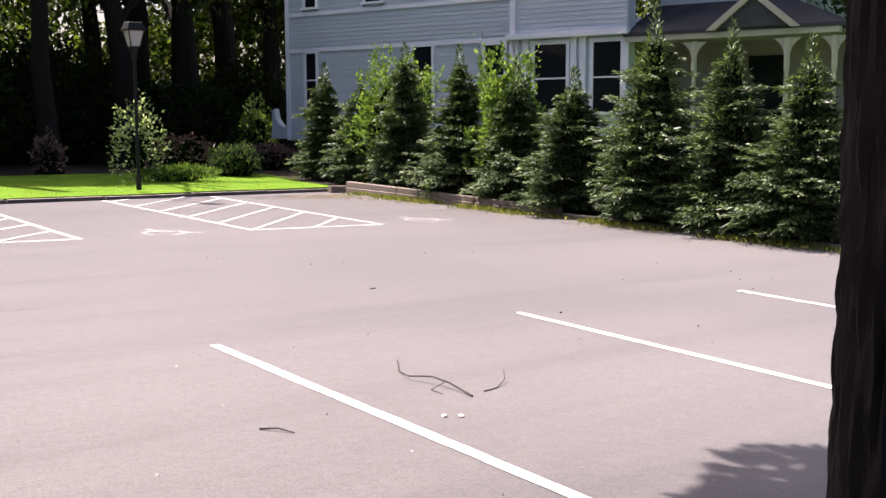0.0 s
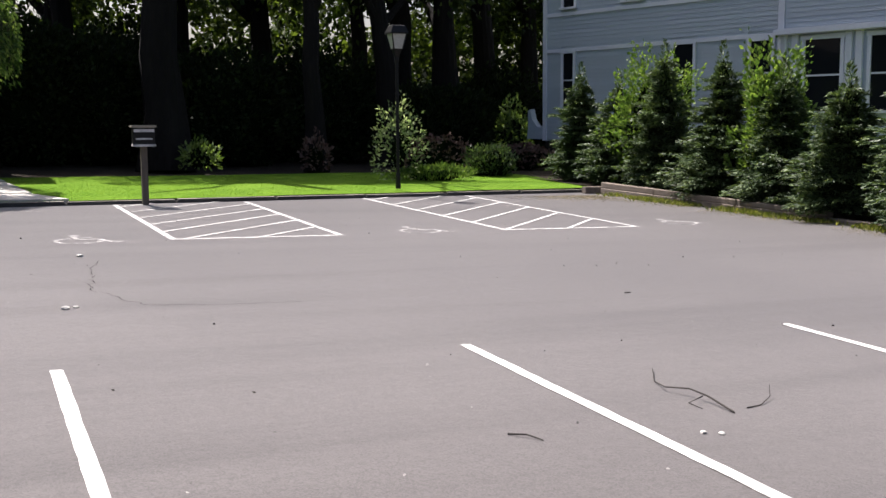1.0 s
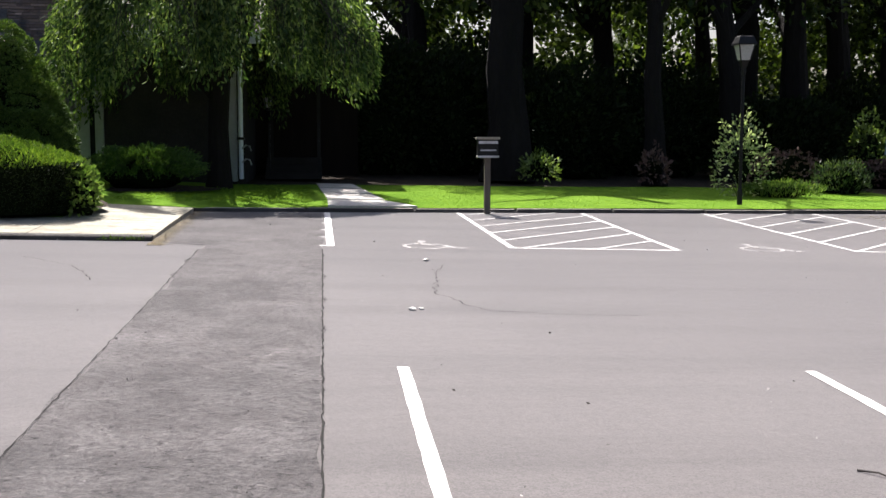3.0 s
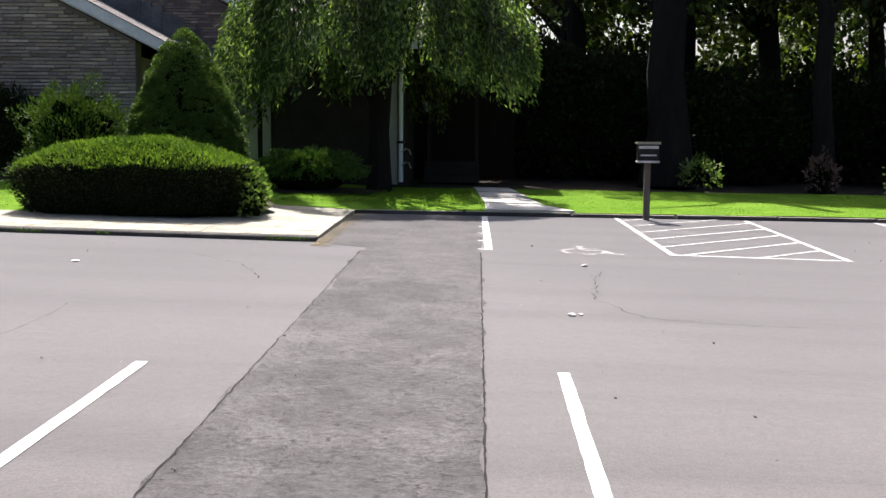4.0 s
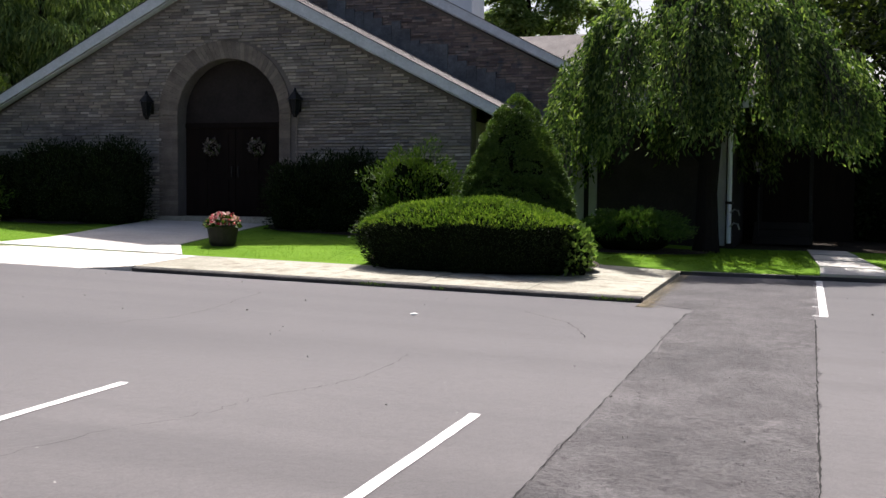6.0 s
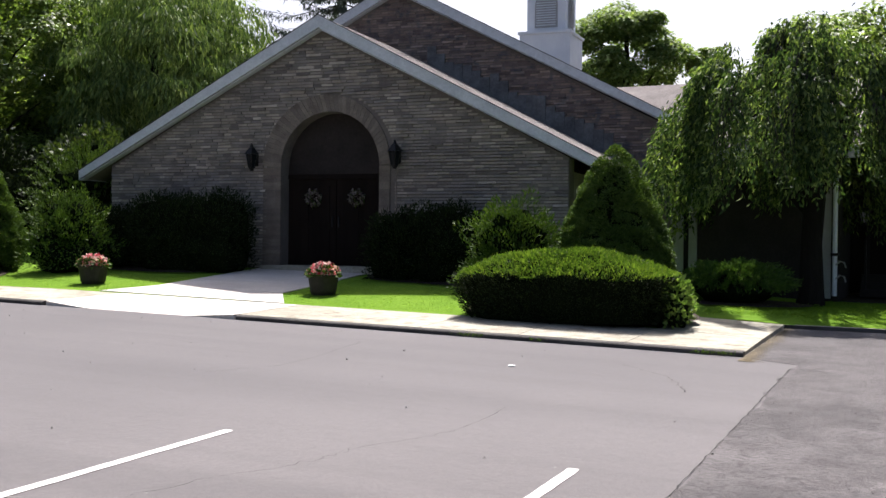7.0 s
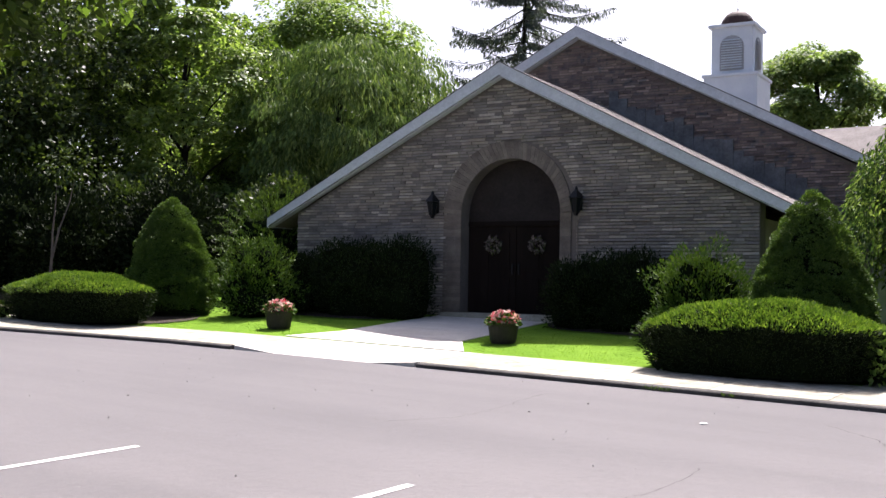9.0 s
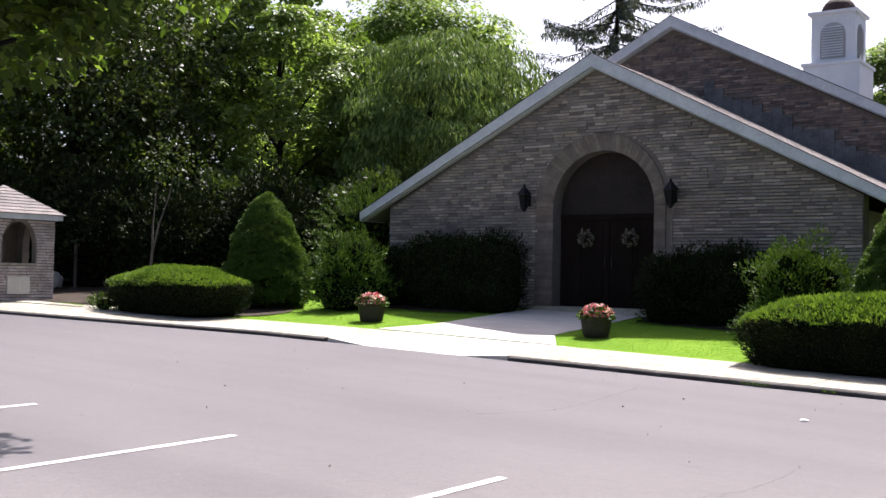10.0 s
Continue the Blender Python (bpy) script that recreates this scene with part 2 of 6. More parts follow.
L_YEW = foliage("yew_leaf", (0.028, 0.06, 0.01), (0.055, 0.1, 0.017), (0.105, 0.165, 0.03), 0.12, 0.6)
# Yew shoots brightened so hedge tops carry sunlight in their colour.
L_SHOOT = foliage("sunlit_yew_shoot", (0.05, 0.1, 0.016), (0.085, 0.15, 0.024), (0.15, 0.22, 0.042), 0.36, 0.6, glow=(1.3, 1.35, 0.6))
# Yew darkened to paint shade on hedge sides, wall shrubs and undergrowth.
L_YEWSHADE = foliage("shaded_yew_needle", (0.007, 0.012, 0.005), (0.012, 0.02, 0.007), (0.022, 0.035, 0.011), 0.05, 0.7, 0.08)
L_DWARF = foliage("dwarf_spruce_leaf", (0.034, 0.066, 0.015), (0.064, 0.115, 0.027), (0.12, 0.185, 0.05), 0.18, 0.6)
L_ARB = foliage("arborvitae_leaf", (0.018, 0.035, 0.018), (0.052, 0.086, 0.042), (0.175, 0.235, 0.13), 0.2, 0.5, 0.25)
# Yew leaf brightened to paint sun where the weeping tree blocks it.
L_LOWYEW = foliage("sunlit_low_yew_leaf", (0.034, 0.078, 0.018), (0.064, 0.124, 0.03), (0.112, 0.185, 0.052), 0.16, 0.6)
L_DRYWEED = foliage("dry_weed", (0.09, 0.12, 0.03), (0.16, 0.185, 0.055), (0.3, 0.29, 0.14), 0.3)
L_BRIGHT = foliage("bright_leaf", (0.06, 0.11, 0.028), (0.11, 0.18, 0.045), (0.21, 0.285, 0.085), 0.4, glow=(1.1, 1.2, 0.6))
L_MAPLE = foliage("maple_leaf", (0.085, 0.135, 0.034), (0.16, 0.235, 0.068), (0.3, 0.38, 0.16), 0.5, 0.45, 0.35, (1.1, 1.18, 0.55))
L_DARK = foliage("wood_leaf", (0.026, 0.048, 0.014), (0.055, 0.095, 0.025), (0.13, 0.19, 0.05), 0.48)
# Wood leaf copy darkened to paint in the gloom of the woods.
L_CANOPY = foliage("shaded_canopy_leaf", (0.014, 0.026, 0.009), (0.028, 0.048, 0.014), (0.11, 0.155, 0.042), 0.38)
# Maple leaf copy with deep shade put into its colour.
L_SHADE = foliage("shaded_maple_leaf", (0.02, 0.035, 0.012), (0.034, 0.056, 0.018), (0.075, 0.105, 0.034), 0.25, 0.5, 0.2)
# Far and willow leaf colours lifted to carry the sky's glow.
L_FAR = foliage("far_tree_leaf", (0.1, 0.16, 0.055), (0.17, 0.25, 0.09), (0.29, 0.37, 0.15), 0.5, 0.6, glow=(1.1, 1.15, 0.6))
L_WILLOW = foliage("willow_leaf", (0.052, 0.092, 0.029), (0.1, 0.16, 0.05), (0.21, 0.28, 0.092), 0.3, 0.6, glow=(1.1, 1.15, 0.7))
L_WEEP = foliage("weeping_leaf", (0.02, 0.04, 0.015), (0.056, 0.1, 0.034), (0.23, 0.3, 0.105), 0.42, 0.6, glow=(1.1, 1.2, 0.6))
L_PALE = foliage("pale_leaf", (0.15, 0.21, 0.1), (0.27, 0.33, 0.18), (0.5, 0.54, 0.38), 0.55, glow=(1, 1.1, 0.7))
L_BLUE = foliage("blue_needle", (0.04, 0.055, 0.05), (0.06, 0.08, 0.075), (0.09, 0.11, 0.105), 0.2)
M_BLOSSOM = foliage("dried_blossom", (0.12, 0.1, 0.1), (0.2, 0.17, 0.17), (0.36, 0.32, 0.32), 0.2, glow=(1, 1, 1))
L_PINK = foliage("pink_petal", (0.5, 0.04, 0.07), (0.72, 0.26, 0.3), (0.92, 0.86, 0.82), 0.25, glow=(1, 1, 1))
L_PURPLE = foliage("dusky_flower", (0.09, 0.05, 0.05), (0.15, 0.09, 0.085), (0.24, 0.17, 0.16), 0.2, glow=(1, 1, 1))


# ---- building helpers ----
def rise(x, y):
    """Height of the sloping lot: it climbs gently to the church side and away from the street."""
    return -0.0243 * min(max(x, -60.0), 26.0) + 0.0148 * min(max(y, -45.0), 62.0)


def laid(bm):
    """Lays a level plan on the slope; upright edges stay upright."""
    for v in bm.verts:
        v.co.z += rise(v.co.x, v.co.y)
    return bm


def laid_points(p):
    return p + np.array([[0.0, 0.0, rise(q[0], q[1])] for q in p])


def stand(x, y, z, *turn):
    """A place z above the slope."""
    return pose(x, y, z + rise(x, y), *turn)


def mesh_of(name, bm, material):
    me = bpy.data.meshes.new(name)
    bm.to_mesh(me)
    bm.free()
    if material:
        me.materials.append(material)
    return me


def part(name, bm, material, parent, label=""):
    ob = new(name, mesh_of(name, bm, material))
    if parent:
        ob.parent = parent
    return tagged(ob, label)


def thing(name, label, category, m=None, group="", kind=""):
    """An empty at the base of a thing made of parts."""
    ob = new(name)
    ob.empty_display_size = 0.2
    if m is not None:
        ob.matrix_basis = m
    return tagged(ob, label, category, group, kind)


def solid(name, bm, material, label, category="", kind="", group="", m=None):
    """A thing of one mesh; with no place given it is drawn in the plan and laid on the slope."""
    ob = new(name, mesh_of(name, bm if m is not None else laid(bm), material))
    if m is not None:
        ob.matrix_basis = m
    return tagged(ob, label, category, group, kind)


def box(bm, x0, x1, y0, y1, z0, z1, bevel=0.0):
    vs = [bm.verts.new(p) for p in ((x0, y0, z0), (x1, y0, z0), (x1, y1, z0), (x0, y1, z0), (x0, y0, z1), (x1, y0, z1), (x1, y1, z1), (x0, y1, z1))]
    fs = [bm.faces.new([vs[i] for i in f]) for f in ((3, 2, 1, 0), (4, 5, 6, 7), (0, 1, 5, 4), (1, 2, 6, 5), (2, 3, 7, 6), (3, 0, 4, 7))]
    if bevel:
        bmesh.ops.bevel(bm, geom=list({e for f in fs for e in f.edges}), offset=bevel, segments=2, affect="EDGES")
    return bm


def boxes(*dims, bevel=0.0):
    bm = bmesh.new()
    for d in dims:
        box(bm, *d, bevel=bevel)
    return bm


def prism(bm, outline, a, b, axis="y"):
    """An outline extruded from a to b. axis y: outline is (x, z); axis x: (y, z); axis z: (x, y)."""
    place = {"y": lambda p, t: (p[0], t, p[1]), "x": lambda p, t: (t, p[0], p[1]), "z": lambda p, t: (p[0], p[1], t)}[axis]
    lo, hi = [bm.verts.new(place(p, a)) for p in outline], [bm.verts.new(place(p, b)) for p in outline]
    n = len(outline)
    bm.faces.new(lo)
    bm.faces.new(hi[::-1])
    for i in range(n):
        bm.faces.new([lo[i], hi[i], hi[(i + 1) % n], lo[(i + 1) % n]][::-1])
    bmesh.ops.recalc_face_normals(bm, faces=bm.faces[:])
    return bm


def prisms(*args):
    bm = bmesh.new()
    for outline, a, b, axis in args:
        prism(bm, outline, a, b, axis)
    return bm


def tube(bm, points, radii, sides=8):
    """A tapered tube along points."""
    rings = []
    pts = [Vector(p) for p in points]
    for i, p in enumerate(pts):
        d = (pts[min(i + 1, len(pts) - 1)] - pts[max(i - 1, 0)]).normalized()
        a = d.orthogonal().normalized() if abs(d.z) < 0.9 else Vector((1, 0, 0)).cross(d).normalized()
        b = d.cross(a)
        rings.append([bm.verts.new(p + (a * math.cos(2 * math.pi * k / sides) + b * math.sin(2 * math.pi * k / sides)) * radii[i]) for k in range(sides)])
    for r, s in zip(rings, rings[1:]):
        for k in range(sides):
            bm.faces.new((r[k], r[(k + 1) % sides], s[(k + 1) % sides], s[k]))
    bm.faces.new(rings[0][::-1])
    bm.faces.new(rings[-1])
    return bm


def lathe(bm, profile, sides=16, turn=0.0):
    """Rings (radius, z) joined into a solid of revolution."""
    rings = [[bm.verts.new((r * math.cos(turn + 2 * math.pi * k / sides), r * math.sin(turn + 2 * math.pi * k / sides), z)) for k in range(sides)] for r, z in profile]
    for r, s in zip(rings, rings[1:]):
        for k in range(sides):
            bm.faces.new((r[k], r[(k + 1) % sides], s[(k + 1) % sides], s[k]))
    bm.faces.new(rings[0][::-1])
    bm.faces.new(rings[-1])
    return bm


def quads_mesh(name, verts, material):
    """A mesh from an array of n x 4 x 3 corners."""
    n = len(verts)
    me = bpy.data.meshes.new(name)
    me.vertices.add(4 * n)
    me.vertices.foreach_set("co", verts.astype(np.float32).ravel())
    me.loops.add(4 * n)
    me.loops.foreach_set("vertex_index", np.arange(4 * n, dtype=np.int32))
    me.polygons.add(n)
    me.polygons.foreach_set("loop_start", np.arange(0, 4 * n, 4, dtype=np.int32))
    me.update(calc_edges=True)
    me.validate()
    me.materials.append(material)
    return me


def unit(v):
    return v / np.maximum(np.linalg.norm(v, axis=-1, keepdims=True), 1e-6)


def leaves(name, places, ways, length, width, material, parent=None, rng=None, level=0.0, normals=None):
    """Pointed leaves: one four-cornered blade at each place, along its way, turned at random about it; level: how far the blades lie flat."""
    n = len(places)
    ways = unit(ways)
    side = unit(np.cross(ways, unit(rng.normal(size=(n, 3))) + np.array([0, 0, level])))
    if normals is not None:
        nn = unit(normals + rng.normal(size=(n, 3)) * 0.35)
        ways = unit(ways - nn * np.sum(ways * nn, axis=1, keepdims=True))
        side = np.cross(ways, nn)
    up = np.cross(side, ways)
    ln = (length * rng.uniform(0.6, 1.3, n))[:, None]
    wd = (width * rng.uniform(0.6, 1.3, n))[:, None]
    mid = places + ways * ln * 0.45
    verts = np.stack([places, mid + side * wd / 2 + up * wd * 0.12, places + ways * ln - up * ln * 0.08, mid - side * wd / 2 + up * wd * 0.12], 1)
    ob = new(name, quads_mesh(name, verts, material))
    if parent:
        ob.parent = parent
    return ob


def blobby(dirs, seed, amount=0.18, freq=2.2):
    """Uneven radius over directions."""
    out = np.empty(len(dirs))
    off = Vector((seed * 3.7, seed * 1.9, seed * 5.3))
    for i, d in enumerate(dirs):
        out[i] = 1 + amount * 2 * noise.noise(Vector(d) * freq + off) + amount * noise.noise(Vector(d) * freq * 2.7 + off)
    return out


def sphere_dirs(rng, n):
    return unit(rng.normal(size=(n, 3)))


def core_blob(name, size, seed, material, parent, squash=0.8, amount=0.12, sub=3, center=(0, 0, 0)):
    """A near-black, uneven inner mass that stops the view through a dense shrub and paints its inner shade."""
    bm = bmesh.new()
    bmesh.ops.create_icosphere(bm, subdivisions=sub, radius=1)
    off = Vector((seed * 3.7, seed * 1.9, seed * 5.3))
    for v in bm.verts:
        k = 1 + amount * 2 * noise.noise(v.co * 2.2 + off)
        v.co = Vector((v.co.x * size[0], v.co.y * size[1], v.co.z * size[2])) * k * squash + Vector(center)
    return part(name, bm, material, parent)


# ---- ground and paving ----
def curb_y(x):
    """Front of the far kerb."""
    return 19.33 + 0.172 * (x - 0.5)


def wall_x(y):
    """Face of the timber edging along the evergreen row."""
    return 13.5 + 0.042 * (20.0 - y)


def foot_y(x):
    """Front of the church-side footway."""
    return 14.42 + 0.02 * (x + 8) - 0.15 * max(0.0, -15 - x)


def church_z(y):
    return 0.11 + 0.06 * min(max(y - 16.4, 0.0), 6.0)


def sheet(name, x0, x1, y0, y1, height, step, material, label, kind="structure"):
    nx, ny = max(2, int((x1 - x0) / step)), max(2, int(((y1(x0) if callable(y1) else y1) - (y0(x0) if callable(y0) else y0)) / step))
    bm = bmesh.new()
    grid = [[bm.verts.new((x0 + (x1 - x0) * i / nx, 0, 0)) for j in range(ny + 1)] for i in range(nx + 1)]
    for i, col in enumerate(grid):
        for j, v in enumerate(col):
            x = v.co.x
            a, b = (y0(x) if callable(y0) else y0), (y1(x) if callable(y1) else y1)
            y = a + (b - a) * j / ny
            v.co = Vector((x, y, height(x, y)))
    for i in range(nx):
        for j in range(ny):
            bm.faces.new((grid[i][j], grid[i + 1][j], grid[i + 1][j + 1], grid[i][j + 1]))
    return solid(name, bm, material, label, "ground", kind)


bm = bmesh.new()
grid = [[bm.verts.new((x, y, -0.12)) for y in (-700, -45, 62, 700)] for x in (-700, -60, 26, 700)]
for i in range(3):
    for j in range(3):
        bm.faces.new((grid[i][j], grid[i + 1][j], grid[i + 1][j + 1], grid[i][j + 1]))
ground = solid("ground", bm, M_SOIL, "dark bare soil reaching to the horizon", "ground", "structure")
lot_outline = [(-60, -45), (17, -45), (wall_x(8), 8), (wall_x(14), 14), (wall_x(21.2), 21.2), (13.2, curb_y(13.2) + 0.02), (-1.74, curb_y(-1.74) + 0.02), (-1.74, foot_y(-1.74) + 0.05), (-15, foot_y(-15) + 0.05), (-60, foot_y(-60) + 0.05)]
road = solid("parking_lot_asphalt", prisms((lot_outline, -0.3, 0.0, "z")), M_ASPHALT, "sun-bleached grey asphalt of the parking lot", "asphalt", "structure")
strip = bmesh.new()
rng = np.random.default_rng(3)
ys = np.linspace(-20, curb_y(0) - 0.02, 140)
left = [strip.verts.new((-0.985 - 0.005 * y + 0.02 * rng.normal() + (0.06 if y > 13.7 else 0) - (0.66 if y > 14.15 else 0), y, 0.004)) for y in ys]
right = [strip.verts.new((0.51 - 0.005 * y + 0.018 * rng.normal(), y, 0.004)) for y in ys]
for i in range(len(ys) - 1):
    strip.faces.new((left[i], right[i], right[i + 1], left[i + 1]))
solid("asphalt_patch", strip, M_PATCH, "darker rough strip of patched asphalt across the lot", "asphalt", "structure")


def crack(points, width, seed, name="asphalt_crack", label="dark crack winding through the asphalt", jit=0.02):
    r = np.random.default_rng(seed)
    bm = bmesh.new()
    a, b = [], []
    for (x0, y0), (x1, y1) in zip(points, points[1:]):
        n = max(2, int(math.hypot(x1 - x0, y1 - y0) / 0.07))
        for k in range(n):
            f = k / n
            x, y = x0 + (x1 - x0) * f + r.normal() * jit, y0 + (y1 - y0) * f + r.normal() * jit
            w = width * r.uniform(0.3, 1.3)
            dx, dy = x1 - x0, y1 - y0
            l = math.hypot(dx, dy)
            a.append(bm.verts.new((x - dy / l * w / 2, y + dx / l * w / 2, 0.008)))
            b.append(bm.verts.new((x + dy / l * w / 2, y - dx / l * w / 2, 0.008)))
    for i in range(len(a) - 1):
        bm.faces.new((a[i], b[i], b[i + 1], a[i + 1]))
    bmesh.ops.recalc_face_normals(bm, faces=bm.faces[:])
    return solid(name, bm, M_TAR, label, "crack", "structure")


crack([(0.53, -5), (0.485, 5), (0.44, 14.0)], 0.014, 4, "asphalt_seam", "dark open seam beside the patched strip", 0.0035)
crack([(-0.96, -5), (-1.02, 7), (-1.05, 13.8)], 0.009, 5, "asphalt_seam", "dark ragged seam beside the patched strip", 0.004)
crack([(1.79, 12.54), (1.66, 11.9), (1.6, 11.37), (1.52, 10.57), (1.71, 10.1), (1.88, 9.67), (2.36, 9.53), (3.23, 9.45)], 0.009, 6)
crack([(-2.86, 12.86), (-2.57, 12.59), (-2.16, 12.16), (-1.85, 11.41), (-1.75, 11.08)], 0.008, 7)
crack([(-6.49, 13.04), (-6.24, 11.69), (-6.15, 10.95), (-6.14, 10.39), (-6.54, 9.55)], 0.006, 8)
crack([(-3.05, 9.42), (-2.98, 8.94), (-2.98, 8.21), (-3.17, 7.58), (-3.36, 7.18), (-3.47, 6.4), (-3.69, 6.05), (-3.89, 5.2), (-4.01, 4.59)], 0.0045, 9)


def painted(name, x0, x1, y0, y1, material, label, slant=0.0, z=0.006):
    """A painted bar with slightly ragged edges."""
    bm = bmesh.new()
    n = max(2, int((y1 - y0) / 0.15))
    a = [bm.verts.new((x0 + slant * (1 - i / n) + 0.002 * rng.normal(), y0 + (y1 - y0) * i / n, z)) for i in range(n + 1)]
    b = [bm.verts.new((x1 + slant * (1 - i / n) + 0.002 * rng.normal(), y0 + (y1 - y0) * i / n, z)) for i in range(n + 1)]
    for i in range(n):
        bm.faces.new((a[i], b[i], b[i + 1], a[i + 1]))
    return solid(name, bm, material, label, "road marking", "", "parking stall lines")


def bar(bm, p, q, w, z=0.006):
    """A painted stroke from p to q."""
    d = Vector((q[0] - p[0], q[1] - p[1], 0)).normalized() * w / 2
    n = Vector((-d.y, d.x, 0))
    vs = [bm.verts.new(Vector((*c, z)) + s) for c, s in ((p, -n), (q, -n), (q, n), (p, n))]
    f = bm.faces.new(vs)
    if f.normal.z < 0 or f.calc_area() and (f.normal_update() or f.normal.z < 0):
        f.normal_flip()


STALLS = ((-15.37, 6.2), (-12.65, 6.42), (-9.93, 6.64), (-7.21, 6.94), (-4.51, 7.25), (-1.76, 7.4), (1.0, 7.52), (3.76, 7.43), (6.61, 7.36), (9.5, 7.22))
for sx, end in STALLS:
    painted("stall_line", sx - 0.041, sx + 0.041, end - 5.2, end, M_LINE, "white painted parking stall line on asphalt", -0.04 if 3 < sx < 7 else 0.0)


def hatch(x0, x1, y0, lean, step):
    """An access aisle: two sides, a base and slanting bars."""
    h = thing("hatched_access_aisle", "worn white hatched access aisle painted on asphalt", "road marking", group="access aisles")
    ends = (curb_y(x0) - 0.1, curb_y(x1) - 0.1)
    for name, p, q in (("side_line", (x0, y0), (x0 - 0.08, ends[0])), ("side_line", (x1, y0), (x1 + 0.04, ends[1])), ("base_line", (x0 - 0.05, y0), (x1 + 0.05, y0))):
        bm = bmesh.new()
        bar(bm, p, q, 0.085)
        part(name, laid(bm), M_OLDLINE, h)
    for k in range(7):
        a = y0 - 1.12 + step * k
        p, q = (x0, a), (x1, a + lean)
        if a < y0:
            f = (y0 - a) / lean
            p = (x0 + (x1 - x0) * f, y0)
        if q[1] > ends[1]:
            f = (ends[1] - a) / lean
            if f <= 0.05:
                continue
            q = (x0 + (x1 - x0) * f, ends[1])
        bm = bmesh.new()
        bar(bm, p, q, 0.064, 0.007)
        part("slanting_bar", laid(bm), M_OLDLINE, h)


hatch(2.9, 5.13, 14.35, 2.25, 1.0)
hatch(7.71, 10.0, 14.52, 2.42, 1.12)
narrow = thing("ladder_marking", "narrow white ladder marking beside the patched strip", "road marking")
bm = bmesh.new()
bar(bm, (0.54, 14.28), (0.49, curb_y(0.5) - 0.1), 0.1)
part("side_line", laid(bm), M_LINE, narrow)
for k in range(5):
    bm = bmesh.new()
    bar(bm, (0.4, 14.32 + 1.0 * k), (0.52, 14.32 + 1.0 * k), 0.06, 0.007)
    part("rung", laid(bm), M_LINE, narrow)


def wheelchair(x, y):
    """The accessible-parking sign painted on the ground: head, back, seat, leg and wheel."""
    w = thing("wheelchair_marking", "faded white wheelchair symbol painted on asphalt", "road marking", stand(x, y, 0) @ Matrix.Scale(0.75, 4), "wheelchair markings")
    for name, pts, width in (
        ("head", [(-0.1, 0.5), (0.06, 0.5)], 0.16), ("back", [(-0.05, 0.38), (-0.02, -0.05)], 0.1), ("arm", [(-0.02, 0.2), (0.25, 0.2)], 0.08),
        ("leg", [(0.0, -0.05), (0.32, -0.05), (0.5, -0.5), (0.66, -0.46)], 0.1),
        ("wheel", [(-0.12, 0.12), (-0.33, -0.05), (-0.4, -0.3), (-0.28, -0.55), (0.0, -0.65), (0.25, -0.52), (0.34, -0.3)], 0.09)):
        bm = bmesh.new()
        for p, q in zip(pts, pts[1:]):
            bar(bm, p, q, width)
        part(name, laid(bm), M_FADEDLINE, w)


for wx, wy in ((1.78, 14.62), (6.42, 14.82), (11.1, 15.1)):
    wheelchair(wx, wy)

# far kerb, footpath and lawn
bm = bmesh.new()
for k in range(8):
    x0, x1 = -1.76 + 1.9 * k, -1.76 + 1.9 * (k + 1) - 0.01
    prism(bm, [(x0, curb_y(x0)), (x1, curb_y(x1)), (x1, curb_y(x1) + 0.16), (x0, curb_y(x0) + 0.16)], -0.2, 0.06 + 0.006 * math.sin(k * 2.3), "z")
bmesh.ops.bevel(bm, geom=[e for e in bm.edges if min(v.co.z for v in e.verts) > 0.04], offset=0.025, segments=2, affect="EDGES")
kerb = solid("kerb_far", bm, M_CURB, "low stained kerb along the lawn", "kerb", "structure")
bm = bmesh.new()
for k in range(8):
    x0, x1 = -1.74 + 1.9 * k, -1.76 + 1.9 * (k + 1) - 0.03
    prism(bm, [(x0, curb_y(x0) + 0.035), (x1, curb_y(x1) + 0.03), (x1, curb_y(x1) + 0.15), (x0, curb_y(x0) + 0.15)], 0.05, 0.065 + 0.006 * math.sin(k * 2.3), "z")
part("kerb_top", laid(bm), M_CURBTOP, kerb, "pale worn concrete top")
lawn_z = lambda x, y: 0.075 + 0.012 * (y - 20) + 0.015 * noise.noise(Vector((x * 0.6, y * 0.6, 0)))
sheet("lawn_far", -1.6, 14.0, lambda x: curb_y(x) + 0.15, lambda x: 24.9 + 0.19 * x, lawn_z, 0.3, M_LAWN, "mown green lawn behind the kerb")
sheet("woodland_floor", -30, 60, 24.2, 78.0, lambda x, y: 0.02 + 0.02 * (y - 24) + 0.05 * noise.noise(Vector((x * 0.2, y * 0.2, 3))), 1.5, M_SOIL, "dark leaf-littered woodland floor")
path = thing("garden_path", "pale concrete path across the lawn", "path", kind="structure")
for k in range(4):
    f0, f1 = k / 4, (k + 1) / 4 - 0.004
    xl, xr, yy = (0.58, 0.25), (1.75, 1.05), (19.66, 25.2)
    px = lambda e, f: e[0] + (e[1] - e[0]) * f
    flare = 0.35 if k == 0 else 0.0
    part("slab", laid(prisms(([(px(xl, f0) - flare * 0.2, px(yy, f0) - flare * 0.4), (px(xr, f0) + flare, px(yy, f0) + flare * 0.35), (px(xr, f1), px(yy, f1)), (px(xl, f1), px(yy, f1))], 0.0, 0.105 + 0.065 * f0, "z"))), M_WALK, path)

# church-side footway: slabs, dark edge, curb cut
footway = thing("pavement", "pale sunlit concrete footway with a dark worn edge", "pavement", kind="structure")


